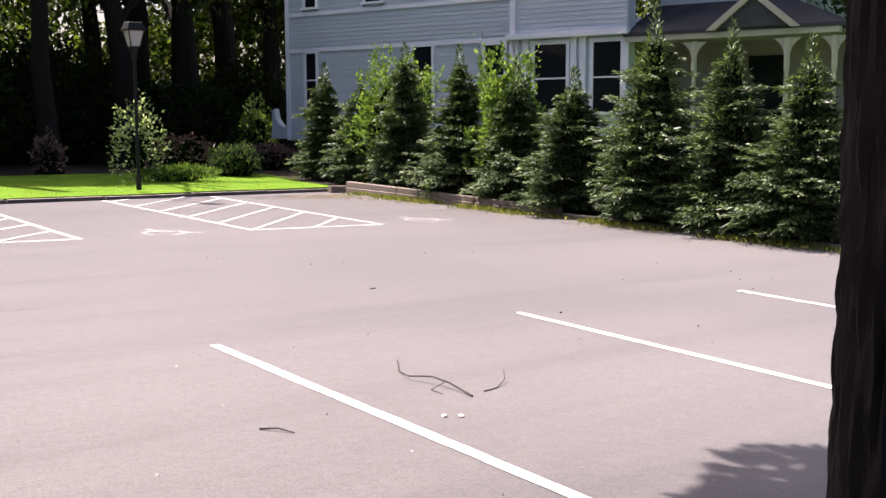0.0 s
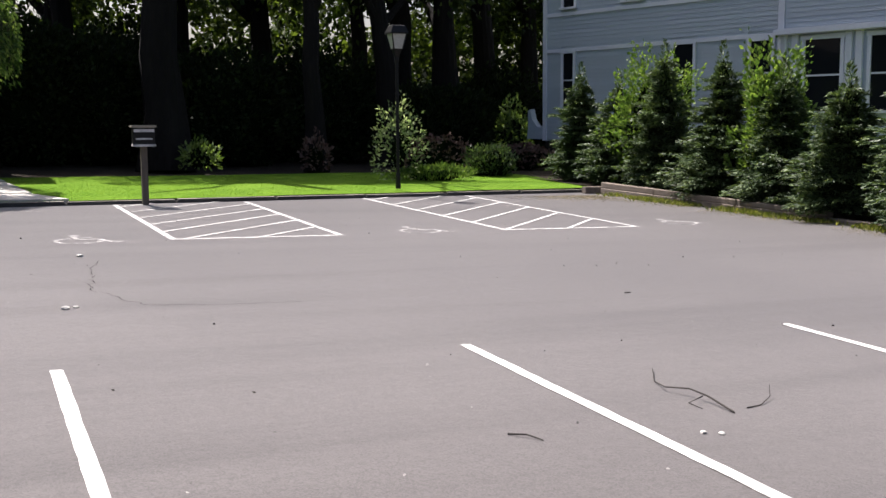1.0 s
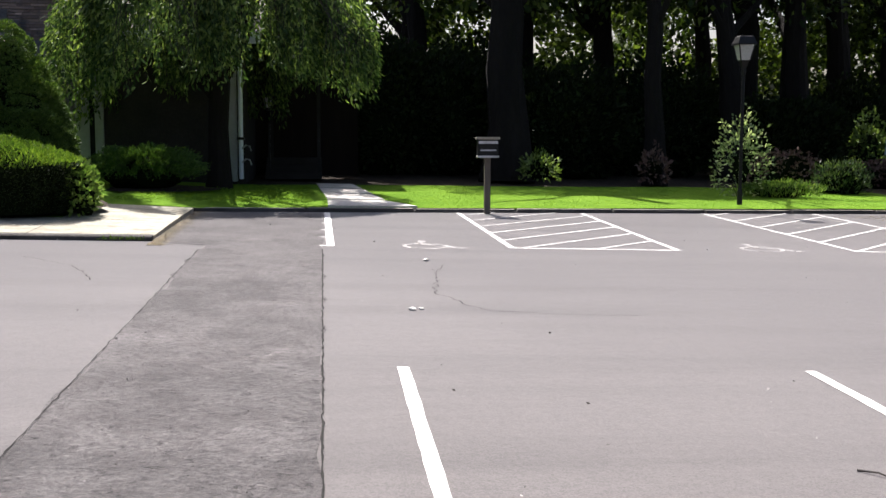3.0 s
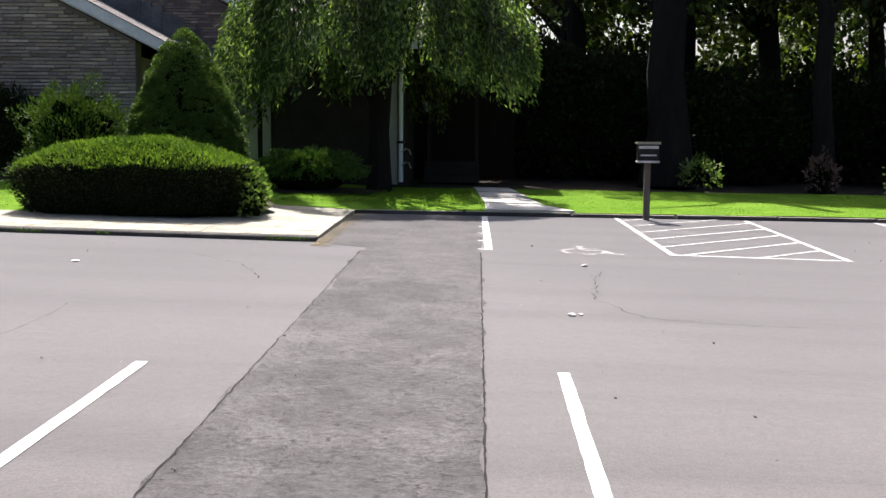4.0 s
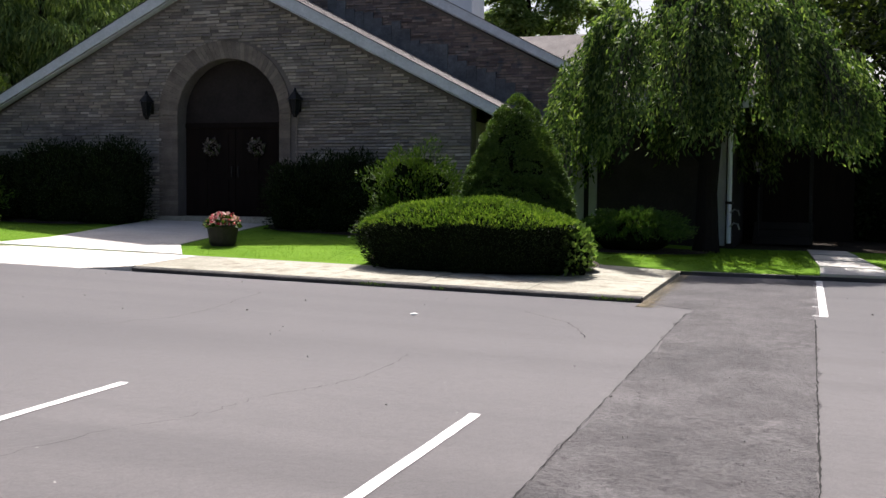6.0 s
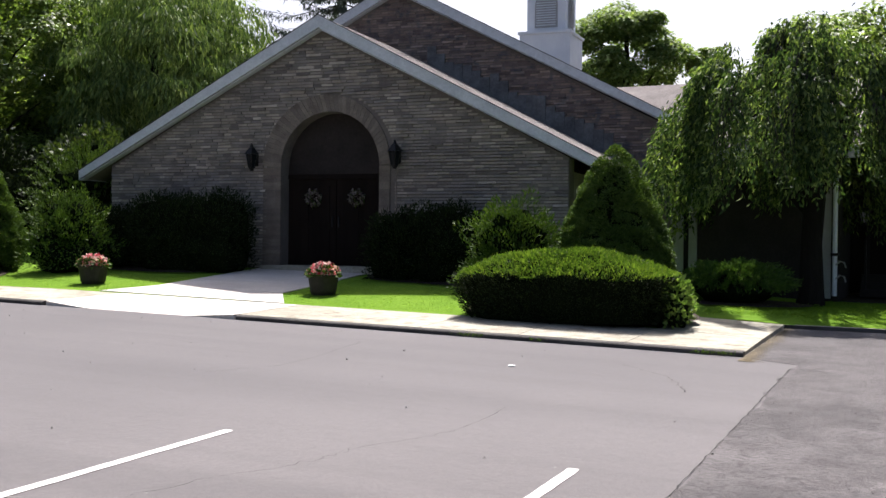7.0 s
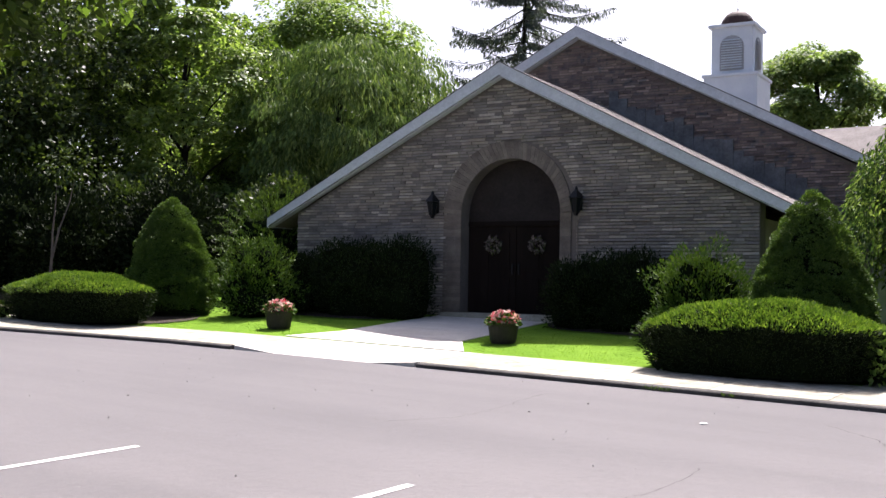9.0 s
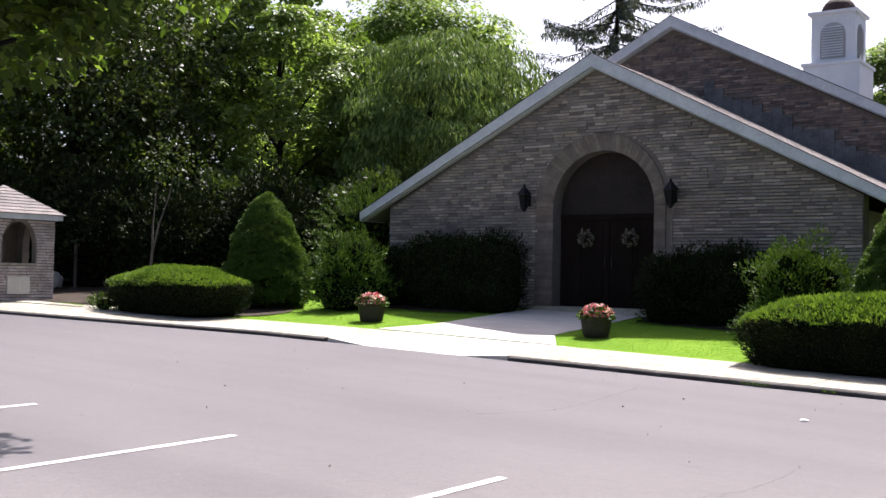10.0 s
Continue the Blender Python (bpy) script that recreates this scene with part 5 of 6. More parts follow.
def hedge(x, y, z0, a, b, h, seed, name="clipped_hedge", label="low rounded clipped yew hedge by the footway", n=26000):
    """A sheared hedge: undercut sides in shade-darkened needles, domed top of short upright shoots brightened as
    sunlit, dark inside.
    """
    r = np.random.default_rng(seed)
    t = thing(name, label, "hedge", stand(x, y, z0), "clipped hedges")
    off = seed * 3.1
    plan = lambda q: 1 / (abs(np.cos(q)) ** 4.2 + abs(np.sin(q)) ** 4.2) ** (1 / 4.2)
    lump = lambda px, py: 0.09 * noise.noise(Vector((px * 1.4, py * 1.4, off))) + 0.055 * noise.noise(Vector((px * 4.5, py * 4.5, off)))
    rim = 0.64 * h
    top = lambda rho, px, py: rim + (h - rim) * (1 - rho ** 2.2) + lump(px, py)
    m = int(n * 0.62)
    q, rho = r.uniform(0, 2 * math.pi, m), np.sqrt(r.random(m))
    px, py = a * plan(q) * rho * np.cos(q), b * plan(q) * rho * np.sin(q)
    pz = np.array([top(c, d, e) for c, d, e in zip(rho, px, py)]) - np.abs(r.normal(size=m)) * 0.025 - 0.03
    up = np.stack([px / a * 0.5, py / b * 0.5, np.ones(m)], 1) + r.normal(size=(m, 3)) * 0.55
    leaves("lit_top_shoots", np.stack([px, py, pz], 1), up, 0.075, 0.02, L_SHOOT, t, r)
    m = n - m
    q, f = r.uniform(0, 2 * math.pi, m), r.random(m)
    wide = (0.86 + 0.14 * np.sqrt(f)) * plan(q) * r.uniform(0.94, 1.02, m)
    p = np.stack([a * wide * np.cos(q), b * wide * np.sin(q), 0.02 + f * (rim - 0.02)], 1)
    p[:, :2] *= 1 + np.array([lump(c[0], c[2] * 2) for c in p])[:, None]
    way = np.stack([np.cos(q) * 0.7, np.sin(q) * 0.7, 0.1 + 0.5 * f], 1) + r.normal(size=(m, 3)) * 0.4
    leaves("side_foliage", p, way, 0.062, 0.02, L_YEWSHADE, t, r)
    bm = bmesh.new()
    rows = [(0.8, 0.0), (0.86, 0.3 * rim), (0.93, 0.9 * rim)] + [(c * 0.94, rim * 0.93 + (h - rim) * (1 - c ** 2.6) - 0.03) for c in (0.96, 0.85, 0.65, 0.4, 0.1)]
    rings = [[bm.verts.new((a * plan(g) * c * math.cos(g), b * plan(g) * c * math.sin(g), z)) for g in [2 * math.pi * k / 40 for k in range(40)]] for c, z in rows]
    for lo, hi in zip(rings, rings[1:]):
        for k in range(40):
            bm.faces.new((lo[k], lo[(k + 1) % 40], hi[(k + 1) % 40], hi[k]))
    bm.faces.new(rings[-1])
    part("inner_mass", bm, M_CORE, t, "near-black solid core painting the shade inside")
    return t


def mounded(x, y, z0, height, radius, seed):
    """A dwarf spruce: a dense cone heaped up of many small needle pads."""
    r = np.random.default_rng(seed)
    t = thing("dwarf_spruce", "dense cone-shaped dwarf spruce of heaped needle pads", "shrub", stand(x, y, z0), "dwarf spruces")
    prof = lambda h: radius * (1 - h) ** 0.57 * (0.82 + 0.18 * min(1.0, h / 0.25))
    pl, wy = [], []
    for k in range(820):
        h = 1 - r.random() ** 0.68 * 0.99
        q = r.uniform(0, 2 * math.pi)
        s = r.uniform(0.09, 0.22) * (0.65 + 0.5 * (1 - h))
        reach = prof(h) * (1 + 0.13 * noise.noise(Vector((math.cos(q) * 3.2, math.sin(q) * 3.2, h * 7 + seed))) + 0.1 * noise.noise(Vector((math.cos(q) * 1.7, math.sin(q) * 1.7, h * 4 + seed)))) - s * 0.45
        e = np.array([math.cos(q), math.sin(q), 0.0])
        c = e * reach + np.array([0, 0, 0.06 + h * height * 0.93])
        n = int(2600 * s * s / 0.03) // 9
        d = sphere_dirs(r, n)
        d[:, 2] = np.where(r.random(n) < 0.75, np.abs(d[:, 2]), d[:, 2])
        d = unit(d + e * 0.35)
        pl.append(c + d * s * r.uniform(0.75, 1.02, n)[:, None] * np.array([1, 1, 0.8]))
        wy.append(d * 0.8 + np.array([0, 0, 0.25]) + e * 0.2 + r.normal(size=d.shape) * 0.35)
    leaves("foliage", np.concatenate(pl), np.concatenate(wy), 0.042, 0.019, L_DWARF, t, r)
    bm = bmesh.new()
    lathe(bm, [(max(0.02, prof(q) * (0.84 - 0.24 * q)), q * height * (0.94 - 0.06 * q) + 0.03) for q in (0, 0.06, 0.15, 0.25, 0.4, 0.55, 0.7, 0.82, 0.91, 0.97)], 24)
    part("shade_core", bm, M_CORE, t)
    return t


def plume(name, label, x, y, z0, size, boughs, material, seed, droop=0.08, leaf=(0.1, 0.026)):
    """A yew of many plumes that rise outwards from its middle and carry needles to their tips."""
    r = np.random.default_rng(seed)
    t = thing(name, label, "shrub", stand(x, y, z0))
    pl, wy = [], []
    bm = bmesh.new()
    for k in range(boughs):
        e = sphere_dirs(r, 1)[0]
        e[2] = abs(e[2]) if r.random() < 0.8 else -0.25 * abs(e[2])
        k1 = float(blobby([tuple(e)], seed, 0.1)[0]) * r.uniform(0.8, 1.12)
        tip = e * k1 * np.array([size[0], size[1], size[2] * 0.6]) + np.array([0, 0, size[2] * 0.42])
        root = tip * np.array([0.3, 0.3, 0.45])
        f = np.repeat(np.linspace(0.35, 1, 22), 2)
        c = root + (tip - root) * f[:, None] + np.array([0, 0, 1]) * (0.14 * np.sin(f * 3.1) - droop * f ** 4)[:, None]
        d = unit(tip - root)
        side = unit(np.cross(d, r.normal(size=3))) * np.where(np.arange(44) % 2, 1, -1)[:, None]
        pl.append(c + r.normal(size=c.shape) * 0.018)
        wy.append(d * 0.9 + side * 0.75 * (1.15 - f)[:, None] + np.array([0, 0, 0.2]) + r.normal(size=c.shape) * 0.25)
        if k % 3 == 0:
            tube(bm, [(0, 0, 0), tuple(root), tuple(c[22]), tuple(c[-1])], [0.02, 0.012, 0.006, 0.002], 4)
    part("branches", bm, M_TWIG, t)
    leaves("foliage", np.concatenate(pl), np.concatenate(wy), leaf[0], leaf[1], material, t, r)
    core_blob("inner_mass", (size[0] * 0.8, size[1] * 0.8, size[2] * 0.48), seed, M_CORE, t, 0.85, 0.14, 3, (0, 0, size[2] * 0.38))
    return t


# evergreen row along the timber edging
ROW = ((14.45, 23.6, 2.65, 0.61), (14.5, 22.0, 2.35, 0.71), (14.35, 20.0, 2.95, 0.71), (14.4, 18.1, 2.85, 0.76), (14.4, 16.3, 2.45, 0.71), (14.3, 14.6, 2.35, 0.83), (14.3, 12.7, 3.3, 0.94), (14.3, 11.1, 2.98, 0.84), (14.3, 9.7, 2.72, 0.88))
for i, (x, y, h, rad) in enumerate(ROW):
    conifer("evergreen", "young feathery evergreen planted in a screening row", x, y, 0.1 if y > 14.4 else 0.03, h, rad * 1.1, 32000, (0.1, 0.029), L_ARB, 40 + i, "evergreen row", 0.72, 0.6, 0.75, lumps=1.8)
bush("sunlit_shrub", "bright leafy shrub rising among the evergreens", 14.75, 21.0, 0.12, (0.85, 0.7, 2.8), 4800, (0.1, 0.065), L_BRIGHT, 61, 0.6, 0.34)
bush("sunlit_shrub", "bright leafy shrub rising among the evergreens", 14.55, 16.75, 0.15, (0.62, 0.6, 2.7), 3600, (0.12, 0.075), L_BRIGHT, 62, 0.65, 0.34)

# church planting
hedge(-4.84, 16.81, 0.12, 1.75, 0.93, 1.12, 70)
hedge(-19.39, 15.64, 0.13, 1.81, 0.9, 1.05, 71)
mounded(-4.57, 18.64, 0.18, 2.91, 1.14, 72)
mounded(-19.22, 18.11, 0.25, 2.77, 1.17, 73)
bush("rounded_shrub", "rounded green yew shrub behind the hedge", -6.66, 19.21, 0.22, (0.8, 0.8, 1.66), 9000, (0.085, 0.03), L_YEW, 74, 0.8, 0.32, up=0.55)
bush("rounded_shrub", "rounded green yew shrub before the church wall", -17.23, 18.89, 0.28, (0.8, 0.78, 1.5), 8000, (0.085, 0.03), L_YEW, 75, 0.8, 0.34, up=0.55)
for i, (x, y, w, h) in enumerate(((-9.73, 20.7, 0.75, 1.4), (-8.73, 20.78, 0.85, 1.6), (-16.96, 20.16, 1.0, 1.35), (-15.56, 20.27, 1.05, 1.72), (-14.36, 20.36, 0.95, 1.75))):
    bush("foundation_shrub", "dark shaded yew against the church wall", x, y, 0.36, (w, 0.75, h), 6500, (0.08, 0.026), L_YEWSHADE, 76 + i, 0.85, 0.16, 0.2, up=0.5)
plume("low_hedge", "low spreading yew under the weeping tree", -3.1, 22.18, 0.14, (1.14, 0.84, 0.83), 560, L_LOWYEW, 80, 0.05, (0.065, 0.02))
bush("ivy_clump", "pale ivy clump spilling from the hedge end", -3.05, 16.82, 0.13, (0.2, 0.44, 0.7), 560, (0.1, 0.065), L_BRIGHT, 81, 0.7, 0.2)
plume("feathery_evergreen", "tall feathery evergreen beside the church corner", -19.67, 22.14, 0.35, (1.87, 1.39, 3.1), 420, L_YEW, 82, 0.3)


def weeping(x, y, z0, seed):
    """A weeping tree: short stout trunk, arching limbs, long hanging strands."""
    r = np.random.default_rng(seed)
    t = thing("weeping_tree", "weeping tree with a broad dome of hanging leafy strands", "tree", stand(x, y, z0) @ Matrix.Scale(1.13, 4))
    bm = bmesh.new()
    tube(bm, [(0, 0, -0.1), (0.02, 0, 0.3), (0, 0.03, 1.1), (0.05, 0, 1.9), (0.02, 0.05, 2.6), (0.05, 0, 3.6)], [0.27, 0.215, 0.19, 0.195, 0.13, 0.06], 12)
    for k in range(14):
        a = 2 * math.pi * k / 14 + r.normal() * 0.2
        rr, zz = r.uniform(1.0, 2.2), r.uniform(3.2, 4.3)
        s = r.uniform(1.5, 2.6)
        tube(bm, [(0, 0, s), (0.3 * rr * math.cos(a), 0.3 * rr * math.sin(a), s + 0.7), (0.65 * rr * math.cos(a), 0.65 * rr * math.sin(a), zz), (rr * math.cos(a), rr * math.sin(a), zz - 0.2)], [0.1, 0.075, 0.04, 0.012], 6)
    part("trunk", bm, M_BARK, t, "dark rough trunk")
    pl, wy = [], []
    twigs = bmesh.new()
    heads = [(r.uniform(0, 2 * math.pi), math.sqrt(r.random()), r.uniform(-0.35, 0.55)) for _ in range(56)]
    heads += [(r.uniform(-1.1, 0.9), r.uniform(0.82, 1.0), r.uniform(0.0, 0.5)) for _ in range(14)]
    heads += [(r.uniform(-2.4, -0.9), r.uniform(0.5, 0.95), r.uniform(0.2, 0.6)) for _ in range(8)]
    for k in range(1200):
        a, q, drop = heads[k % len(heads)]
        a, q = a + r.normal() * 0.05, min(1.0, max(0.05, q + r.normal() * 0.035))
        R = (2.34 if math.cos(a) > -0.2 else 2.7) * (1 + 0.16 * noise.noise(Vector((math.cos(a) * 1.5, math.sin(a) * 1.5, seed))))
        rad = R * q
        ztop = 1.9 + 3.0 * math.sqrt(max(0.03, 1 - (q * 0.96) ** 2)) + r.normal() * 0.12
        low = max(0.95, 1.3 + 0.12 * math.cos(a) + drop + 0.5 * r.random() + (0.9 * (1 - q)) + 0.55 * math.exp(-((a + 1.5 + (2 * math.pi if a < -4.6 else -2 * math.pi if a > 1.64 else 0)) / 0.42) ** 2))
        n = max(5, int((ztop - low) / 0.038))
        f = np.linspace(0, 1, n)
        out = rad + 0.3 * np.sin(np.minimum(f * 3, 1) * 1.57)
        z = ztop + 0.18 * np.sin(np.minimum(f * 3, 1) * 3.14) - (ztop - low) * f ** 1.2
        da = a + 0.06 * np.sin(f * 3 + k)
        p = np.stack([out * np.cos(da), out * np.sin(da), z], 1)
        jit = r.normal(size=p.shape) * 0.035
        pl.append(p + jit)
        wy.append(np.stack([np.cos(da) * 0.3, np.sin(da) * 0.3, -np.ones(n)], 1) + r.normal(size=p.shape) * 0.45)
        if k % 3 == 0:
            tube(twigs, [tuple(p[0]), tuple(p[n // 3]), tuple(p[2 * n // 3]), tuple(p[-1])], [0.012, 0.008, 0.005, 0.003], 3)
    part("twig_mass", twigs, M_TWIG, t)
    leaves("crown", np.concatenate(pl), np.concatenate(wy), 0.12, 0.042, L_WEEP, t, r)


weeping(-1.73, 23.1, 0.13, 9)

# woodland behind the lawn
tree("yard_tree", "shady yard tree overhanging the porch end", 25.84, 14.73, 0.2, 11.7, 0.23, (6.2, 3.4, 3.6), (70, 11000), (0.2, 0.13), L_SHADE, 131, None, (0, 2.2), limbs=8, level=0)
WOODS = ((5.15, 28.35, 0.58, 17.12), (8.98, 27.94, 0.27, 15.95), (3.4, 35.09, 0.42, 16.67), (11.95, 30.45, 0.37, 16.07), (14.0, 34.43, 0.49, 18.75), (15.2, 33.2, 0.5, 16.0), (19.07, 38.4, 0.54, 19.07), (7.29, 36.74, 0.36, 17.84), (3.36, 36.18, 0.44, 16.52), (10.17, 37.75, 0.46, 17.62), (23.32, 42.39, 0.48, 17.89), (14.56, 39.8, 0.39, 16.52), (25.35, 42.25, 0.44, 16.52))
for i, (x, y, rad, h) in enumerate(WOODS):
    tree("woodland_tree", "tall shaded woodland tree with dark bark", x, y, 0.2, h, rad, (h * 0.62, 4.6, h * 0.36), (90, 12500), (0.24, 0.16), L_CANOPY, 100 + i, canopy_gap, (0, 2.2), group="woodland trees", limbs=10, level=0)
# Near-black leaves put the wood's deep shade into the undergrowth.
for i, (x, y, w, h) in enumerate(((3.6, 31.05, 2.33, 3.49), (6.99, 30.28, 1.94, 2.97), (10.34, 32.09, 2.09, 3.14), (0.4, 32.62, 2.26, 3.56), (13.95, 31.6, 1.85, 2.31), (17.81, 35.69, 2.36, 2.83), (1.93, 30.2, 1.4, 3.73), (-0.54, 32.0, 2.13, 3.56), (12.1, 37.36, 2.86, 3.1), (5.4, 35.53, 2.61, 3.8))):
    bush("understory_shrub", "dense dark undergrowth shrub in deep shade", x, y, 0.2, (w, w * 0.8, h), 6000, (0.17, 0.1), L_YEWSHADE, 130 + i, 0.8, 0.2)
far = np.random.default_rng(77)
n = 190000
fx, fy = far.uniform(-4, 62, n), far.uniform(44, 60, n)
fz = far.uniform(0.2, 15, n)
den = np.array([noise.noise(Vector((a * 0.42, b * 0.03, c * 0.5))) + 0.35 * noise.noise(Vector((a * 1.3, b * 0.1, c * 1.4))) for a, b, c in zip(fx, fy, fz)])
ok = (den > -0.08) & (fz < 11.5 + 3 * np.sin(fx * 0.35) + 2 * np.sin(fx * 0.83))
pts = np.stack([fx, fy, fz], 1)[ok]
tagged(leaves("far_woods", laid_points(pts), far.normal(size=pts.shape) + np.array([0, 0, -0.3]), 0.4, 0.27, L_CANOPY, None, far), "far woodland foliage closing the view", "woods", "", "stuff")

# garden planting by the lamp post
bush("pale_flowering_shrub", "airy pale-leaved shrub behind the lamp post", 9.85, 24.2, 0.1, (0.52, 0.5, 1.75), 900, (0.1, 0.055), L_PALE, 150, 0.3, 0.35)
bush("flower_clump", "low grassy flower clump at the lawn edge", 10.75, 24.1, 0.1, (0.95, 0.45, 0.34), 1900, (0.1, 0.03), L_BRIGHT, 151, 0.6, 0.2, up=1.2)
bush("flower_clump", "green strappy perennial clump at the lawn edge", 12.95, 25.6, 0.12, (0.62, 0.5, 0.75), 1500, (0.11, 0.035), L_ARB, 152, 0.75, 0.25, up=0.9)
bush("flower_clump", "dusky pink flowers at the wood edge", 11.99, 26.77, 0.2, (0.9, 0.56, 0.9), 900, (0.09, 0.08), L_PURPLE, 153, 0.8, 0.2)
bush("flower_clump", "dusky red shrub before the house", 15.45, 28.6, 0.2, (1.2, 0.6, 0.62), 1600, (0.09, 0.08), L_PURPLE, 154, 0.85, 0.2)
bush("bright_shrub", "light green shrub beside the house corner", 16.55, 31.3, 0.2, (0.5, 0.5, 1.75), 1100, (0.13, 0.085), L_MAPLE, 155, 0.6, 0.25)
# Bright maple leaves here help paint in a fleck of sun.
bush("bright_shrub", "small shrub at a tree foot, leaves brightened as if sunlit", 5.75, 27.2, 0.2, (0.45, 0.36, 0.66), 480, (0.11, 0.06), L_MAPLE, 156, 0.5, 0.3)
bush("bright_shrub", "small reddish shrub at a tree foot", 8.79, 27.31, 0.2, (0.34, 0.34, 0.85), 350, (0.12, 0.06), L_PURPLE, 157, 0.5, 0.3)

# trees beside and behind the church
tree("maple_tree", "large sunlit maple beyond the church", -29.7, 27.99, 0.3, 14.99, 0.21, (6.64, 2.9, 6), (125, 50000), (0.17, 0.13), L_MAPLE, 170, limbs=14, shell=0.34, tuft=0.85)
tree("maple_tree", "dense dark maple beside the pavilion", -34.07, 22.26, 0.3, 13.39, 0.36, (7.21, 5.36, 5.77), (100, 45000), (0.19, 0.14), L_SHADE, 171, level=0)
tree("willow_tree", "drooping willow behind the church roof", -25.03, 31.42, 0.3, 10.6, 0.33, (6.0, 3.51, 3.8), (120, 50000), (0.28, 0.06), L_WILLOW, 172, droop=2.2, level=0.0)
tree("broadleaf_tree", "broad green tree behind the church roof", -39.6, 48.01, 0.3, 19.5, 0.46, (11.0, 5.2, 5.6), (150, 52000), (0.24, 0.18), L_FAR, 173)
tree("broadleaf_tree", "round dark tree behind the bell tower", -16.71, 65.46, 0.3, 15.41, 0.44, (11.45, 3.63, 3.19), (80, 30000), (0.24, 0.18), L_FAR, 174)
tree("broadleaf_tree", "small distant tree beyond the side wing", -11.77, 65.61, 0.3, 13.21, 0.22, (10.57, 1.32, 1.54), (26, 4000), (0.26, 0.2), L_MAPLE, 177)
tree("broadleaf_tree", "green tree beyond the side wing", -3.39, 63.65, 0.3, 16.52, 0.44, (9.25, 5.06, 3.96), (100, 26000), (0.28, 0.22), L_MAPLE, 175, droop=0.5)
orn = thing("ornamental_tree", "young tree with a pale forked trunk", "tree", stand(-23.49, 17.89, 0.3))
bm = bmesh.new()
tube(bm, [(0, 0, -0.1), (0.02, 0, 0.6), (0.03, 0.03, 1.15)], [0.045, 0.036, 0.034], 9)
part("trunk", bm, M_POST, orn, "smooth pale grey bark")
r = np.random.default_rng(176)
pl, wy = [], []
for ex, ey, ez in ((0.05, 0.1, 3.0), (0.3, 0.45, 3.2)):
    bm = bmesh.new()
    tube(bm, [(0.03, 0.03, 1.1), (ex * 0.35, ey * 0.35, 1.1 + (ez - 1.1) * 0.35), (ex * 0.8, ey * 0.8, 1.1 + (ez - 1.1) * 0.7), (ex, ey, ez)], [0.03, 0.024, 0.016, 0.006], 7)
    part("limb", bm, M_POST, orn)
    d = sphere_dirs(r, 150)
    pl.append(d * r.uniform(0.2, 0.75, 150)[:, None] + np.array([ex, ey, ez + 0.5]))
    wy.append(d + np.array([0, 0, -0.4]))
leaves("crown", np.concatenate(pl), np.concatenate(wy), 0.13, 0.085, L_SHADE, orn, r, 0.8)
bush("fern_clump", "low dark fern clump at the hedge end", -21.28, 15.05, 0.12, (0.36, 0.29, 0.31), 600, (0.1, 0.025), L_YEW, 158, 0.6, 0.2, up=0.8)
for i, (x, y) in enumerate(((-35.07, 14.08), (-38.74, 25.64), (-36.65, 36.72), (-39.24, 17.88), (-37.08, 29.93))):
    tree("shade_tree", "tall tree in deep shade behind the pavilion", x, y, 0.2, 14, 0.35, (6.5, 5.0, 6.0), (90, 20000), (0.24, 0.17), L_DARK, 180 + i, limbs=8, level=0)


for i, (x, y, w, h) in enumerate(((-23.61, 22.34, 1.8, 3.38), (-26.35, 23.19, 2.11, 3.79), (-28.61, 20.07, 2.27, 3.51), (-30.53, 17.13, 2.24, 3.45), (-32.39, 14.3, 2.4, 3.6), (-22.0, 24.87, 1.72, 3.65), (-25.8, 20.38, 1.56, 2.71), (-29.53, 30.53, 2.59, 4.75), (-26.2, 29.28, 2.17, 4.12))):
    bush("understory_shrub", "dense dark shrub in the shade behind the hedge", x, y, 0.3, (w, w * 0.9, h), 6000, (0.15, 0.09), L_YEWSHADE if y < 23 else L_SHADE, 210 + i, 0.82, 0.2)


def spruce(x, y, height, seed):
    """An open spruce: whorls of drooping boughs with needle sprays."""
    r = np.random.default_rng(seed)
    t = thing("spruce_tree", "tall open blue-green spruce behind the church", "tree", stand(x, y, 0.2))
    bm = bmesh.new()
    tube(bm, [(0, 0, 0), (0, 0, height * 0.5), (0, 0, height)], [0.15, 0.085, 0.02], 9)
    pl, wy = [], []
    for k in range(30):
        h = height * (0.3 + 0.69 * k / 30)
        for j in range(6):
            a = r.uniform(0, 6.28)
            e = np.array([math.cos(a), math.sin(a), 0])
            ln = ((height - h) * 0.45 + 0.25) * r.uniform(0.6, 1.15)
            f = np.linspace(0.1, 1, int(14 + ln * 12))
            p = e * (f * ln)[:, None] + np.array([0, 0, 1]) * (h - 0.45 * ln * f + 0.3 * ln * f ** 2.5)[:, None]
            tube(bm, [(0, 0, h), tuple(p[len(f) // 2]), tuple(p[-1])], [0.035, 0.022, 0.006], 4)
            for s in range(4):
                pl.append(p + r.normal(size=p.shape) * 0.07)
                wy.append(e * 0.4 + np.array([0, 0, -0.9]) + r.normal(size=p.shape) * 0.5)
    part("trunk", bm, M_BARK, t)
    leaves("needles", np.concatenate(pl), np.concatenate(wy), 0.26, 0.05, L_BLUE, t, r)


spruce(-24.2, 43.5, 22.0, 190)

